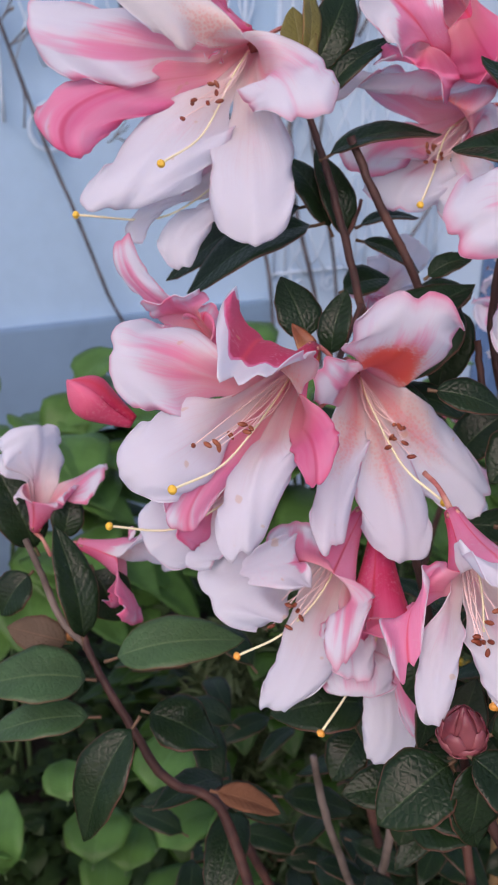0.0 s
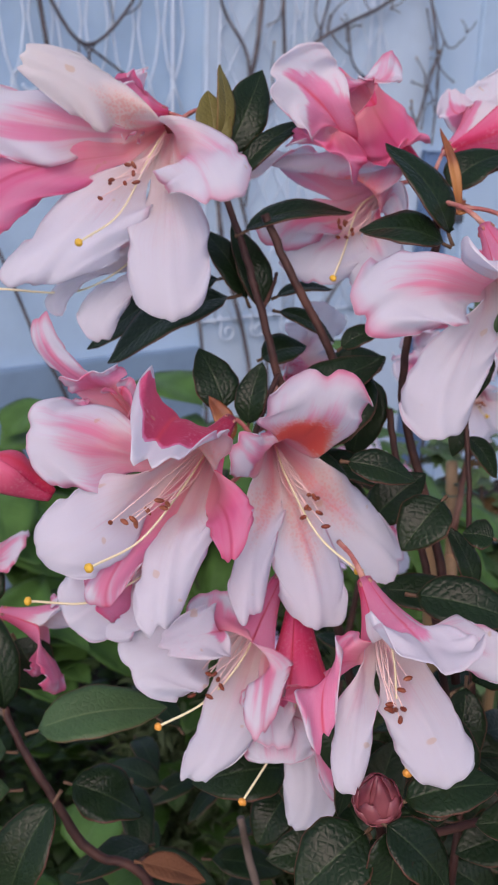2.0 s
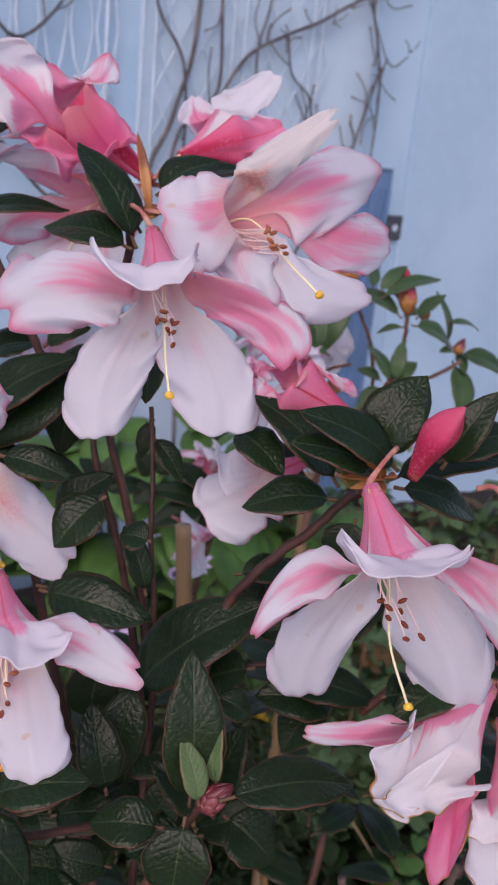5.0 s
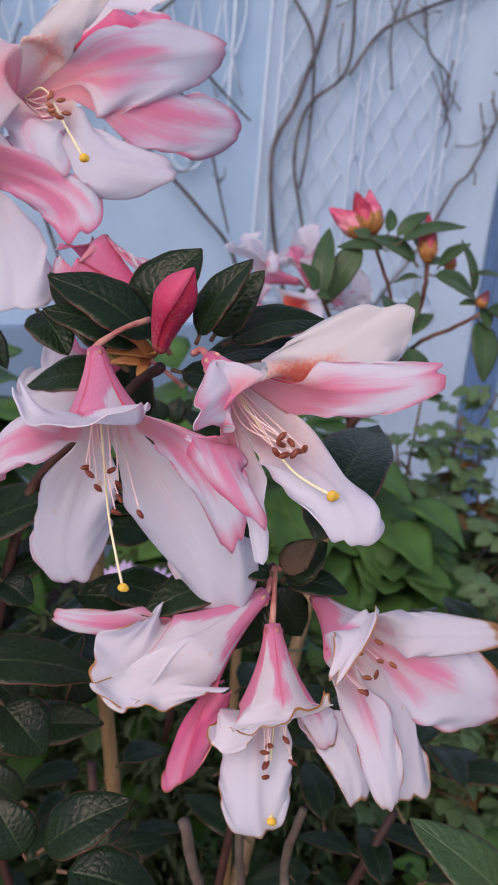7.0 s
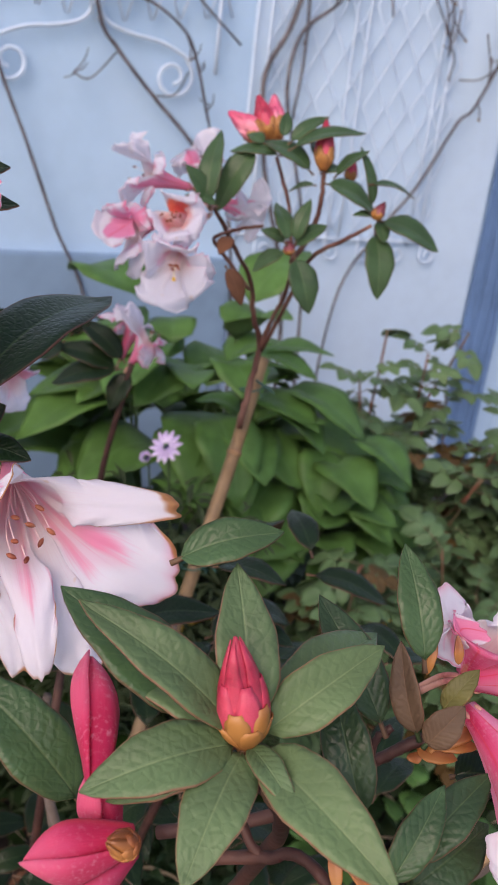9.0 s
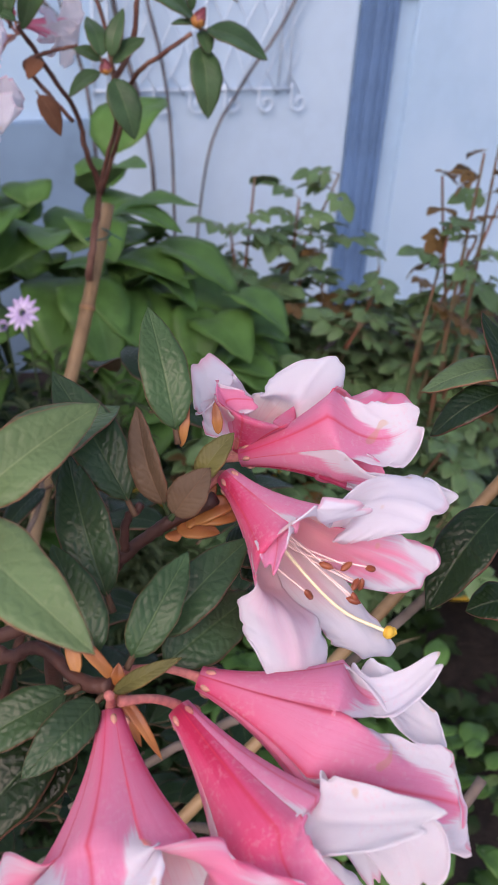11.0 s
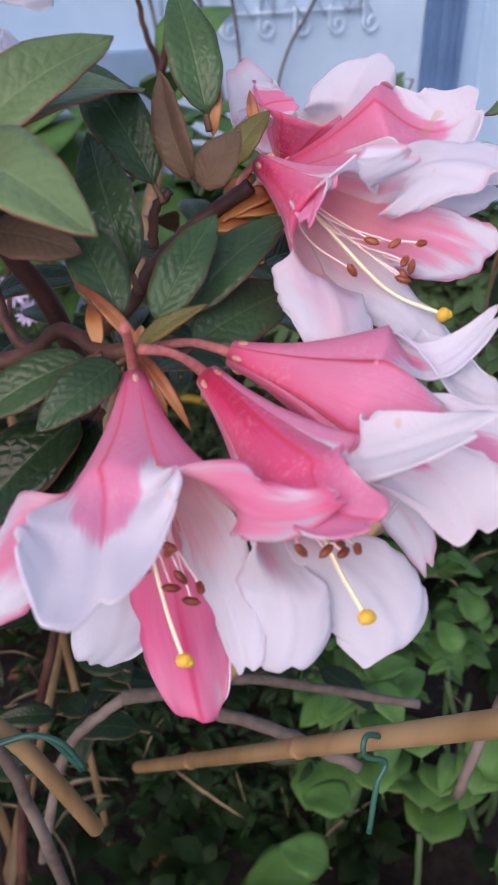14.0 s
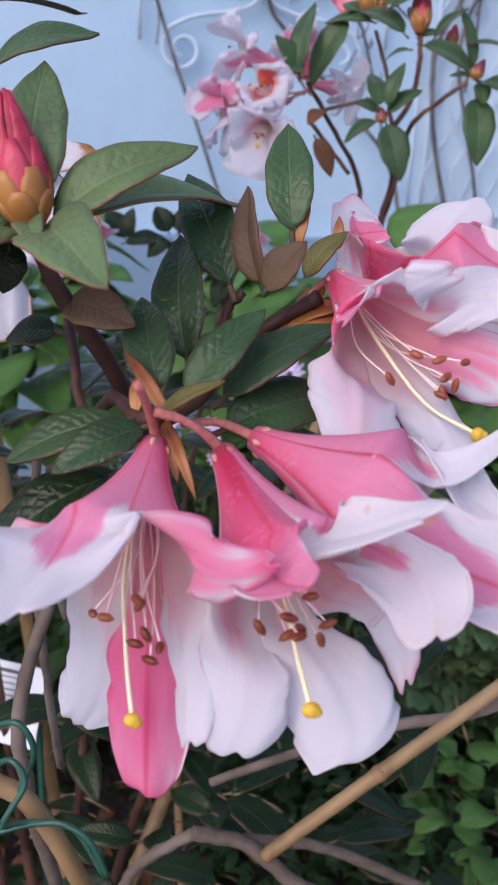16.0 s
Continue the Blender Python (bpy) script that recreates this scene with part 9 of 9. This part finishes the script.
# mauve daisies
def daisy(at, head, face, size, seed, closed=0.0):
    """A daisy: stem, narrow leaves, a dark eye and a ring of mauve petals."""
    rng = np.random.RandomState(seed)
    at, head, face = np.asarray(at, dtype=float), np.asarray(head, dtype=float), unit(face)
    plant = thing("daisy", at, "mauve daisy with a dark eye", "flower", "mauve daisies")
    branch(plant, [at, (at + head) / 2 + [0.01, 0.01, 0.02], head - face * 0.004], [0.0018, 0.0013], mat=GROUND_LEAF, name="stem", sides=6, seed=seed)
    v, f = blob(head, face, 0.005, 0.0036, 10, 4)
    mesh_object("eye", v, f, DAISY_EYE, plant, "dark blue eye")
    ref = unit(np.cross(face, [0.3, 0.5, 0.8]))
    oth = np.cross(face, ref)
    for k in range(12):
        a = 2 * math.pi * k / 12 + rng.uniform(-0.08, 0.08)
        d = math.cos(a) * ref + math.sin(a) * oth
        side = np.cross(d, face)
        rows = []
        for u in np.linspace(0, 1, 7):
            w = size * 0.19 * max(0.15, math.sin(math.pi * min(0.96, 0.12 + 0.84 * u)))
            p = head + d * (0.004 + size * u * (1 - 0.75 * closed)) + face * (0.003 - size * 0.18 * u * u + closed * size * u + rng.uniform(-0.001, 0.001))
            rows.append([p + side * w * s - face * w * 0.2 * s * s for s in (-1, 0, 1)])
        v, f, b = sheet(np.array(rows), 0.0004)
        mesh_object("petal", v, f, MAUVE, plant)
    return plant


for k, (head, size, closed) in enumerate([((0.183, 0.927, 0.545), 0.019, 0.15), ((0.160, 0.930, 0.525), 0.010, 0.9),
                                          ((0.064, 0.867, 0.490), 0.018, 0.4), ((0.096, 0.895, 0.470), 0.019, 0.2), ((0.040, 0.900, 0.462), 0.017, 0.3), ((0.108, 0.905, 0.440), 0.016, 0.3)]):
    daisy((head[0] + 0.01, head[1] + 0.03, 0.0), head, (-0.25 + 0.1 * (k % 4), -0.75, 0.6), size, 500 + k, closed)


def cover(name, label, count, zone, sizes, mat, seed, narrow=0.4, clumps=40, heights=(0.02, 0.25)):
    """Very many small leaves as one object: tufts over a stretch of the bed."""
    rng = np.random.RandomState(seed)
    x0, x1, y0, y1 = zone
    mid = np.stack([rng.uniform(x0, x1, clumps), rng.uniform(y0, y1, clumps)], axis=1)
    tall = rng.uniform(heights[0], heights[1], clumps)
    verts, faces, uvs = [], [], []
    v = np.array([-1.0, 0.0, 1.0])
    prof = [0.10, 0.75, 1.0, 0.72, 0.06]
    for k in range(count):
        c = rng.randint(clumps)
        az = rng.uniform(0, 2 * math.pi)
        rad = abs(rng.normal(0, 0.045))
        h = tall[c] * math.sqrt(rng.uniform(0.02, 1)) * math.exp(-(rad / 0.11) ** 2)
        p = np.array([mid[c][0] + rad * math.cos(az), mid[c][1] + rad * math.sin(az), max(0.004, h)])
        if p @ INTO > DEEP - 0.03:
            continue
        size = rng.uniform(*sizes)
        a2 = az + rng.normal(0, 0.8)
        way = unit([math.cos(a2), math.sin(a2), rng.uniform(-0.5, 0.6)])
        up = unit(np.array([0, 0, 1.0]) - way * way[2] + rng.normal(0, 0.25, 3))
        side = np.cross(way, up)
        base = len(verts)
        for i, w in enumerate(prof):
            u = i / 4
            m = p + way * size * u + up * size * 0.18 * math.sin(math.pi * u)
            for s in v:
                verts.append(m + side * s * w * size * narrow * 0.5 + up * abs(s) * w * size * 0.06)
                uvs.append((s * 0.5 + 0.5, u))
        for i in range(4):
            for j in range(2):
                a = base + i * 3 + j
                faces.append([a, a + 1, a + 4, a + 3])
    ob = mesh_object(name, verts, faces, mat, None, "", True, uvs)
    return tagged(ob, label, "ground cover", kind="stuff")


MOSSY = leaf_material("fine feathery leaf", (0.065, 0.105, 0.045), (0.1, 0.16, 0.07), (0.07, 0.1, 0.05), 0.6, 7.0, 0.2, 0.3, 0.0)
cover("ground_cover", "dense small-leaved green ground cover in the bed", 6000, (-0.55, 1.15, 0.78, 1.55), (0.020, 0.044), GROUND_LEAF, 31, 0.75, 150, (0.03, 0.20))
# this cover is coloured dark to stand for shade under the shrub
cover("ground_cover", "small-leaved undergrowth below the shrub, coloured as in shade", 1300, (-0.35, 0.85, 0.15, 0.80), (0.018, 0.040), SHADE_LEAF, 32, 0.75, 52, (0.02, 0.11))
cover("ground_cover", "feathery grey-green daisy foliage", 5200, (-0.05, 0.30, 0.84, 1.05), (0.018, 0.040), MOSSY, 33, 0.22, 26, (0.25, 0.50))
cover("ground_cover", "fine weeds round the foot of the bamboo cane", 1500, (0.18, 0.50, 0.55, 0.80), (0.012, 0.026), GROUND_LEAF, 34, 0.4, 30, (0.05, 0.28))
STRAW = plain("dry straw", (0.36, 0.29, 0.18), 0.85, 200, 0.4)
cover("dry_grass", "dry straw-coloured stalks on the soil", 70, (0.0, 0.6, 0.5, 0.95), (0.05, 0.11), STRAW, 35, 0.03, 20, (0.03, 0.22))
cover("leaf_litter", "brown fallen leaves on the soil", 260, (-0.2, 0.9, 0.2, 1.0), (0.02, 0.04), DEAD_LEAF, 36, 0.55, 60, (0.004, 0.02))

hose_v, hose_f = tube(smooth_line([(-0.1, 1.02, 0.012), (0.15, 1.0, 0.20), (0.24, 0.99, 0.285), (0.31, 1.0, 0.275), (0.40, 1.03, 0.20), (0.50, 1.10, 0.28), (0.56, 1.12, 0.285), (0.66, 1.16, 0.02), (1.0, 1.2, 0.012)], 8), [0.0055], 9)
hose = mesh_object("garden_hose", hose_v, hose_f, plain("yellow hose", (0.62, 0.40, 0.03), 0.45, 60, 0.15))
tagged(hose, "yellow garden hose looping through the plants", "hose")

# inner leaves of the shrub, in its shade
rng = np.random.RandomState(77)
for k in range(190):
    x, y = rng.uniform(-0.06, 0.46), rng.uniform(0.34, 0.56)
    top = np.interp(x, [-0.06, 0.08, 0.16, 0.28, 0.36, 0.46], [0.70, 0.72, 0.76, 0.74, 0.72, 0.66])
    z = rng.uniform(0.35, top) - 0.10 * (y - 0.34)
    az = rng.uniform(0, 2 * math.pi)
    size = rng.uniform(0.04, 0.058)
    base = np.array([x, y, z])
    leaf(shrub, base, base + size * np.array([math.cos(az), math.sin(az), rng.uniform(-0.5, 0.3)]), size * 0.19, (rng.uniform(-0.3, 0.3), rng.uniform(-0.7, 0.1), 1.0), seed=900 + k, rough=(8, 7))
for k in range(5):
    x = -0.02 + 0.09 * k
    branch(shrub, [(0.20 + 0.02 * (k % 3), 0.40, 0.0), (0.20 + 0.3 * (x - 0.2), 0.42, 0.25), (x, 0.41 + 0.02 * (k % 2), 0.62)], [0.005, 0.004, 0.0025], seed=700 + k)
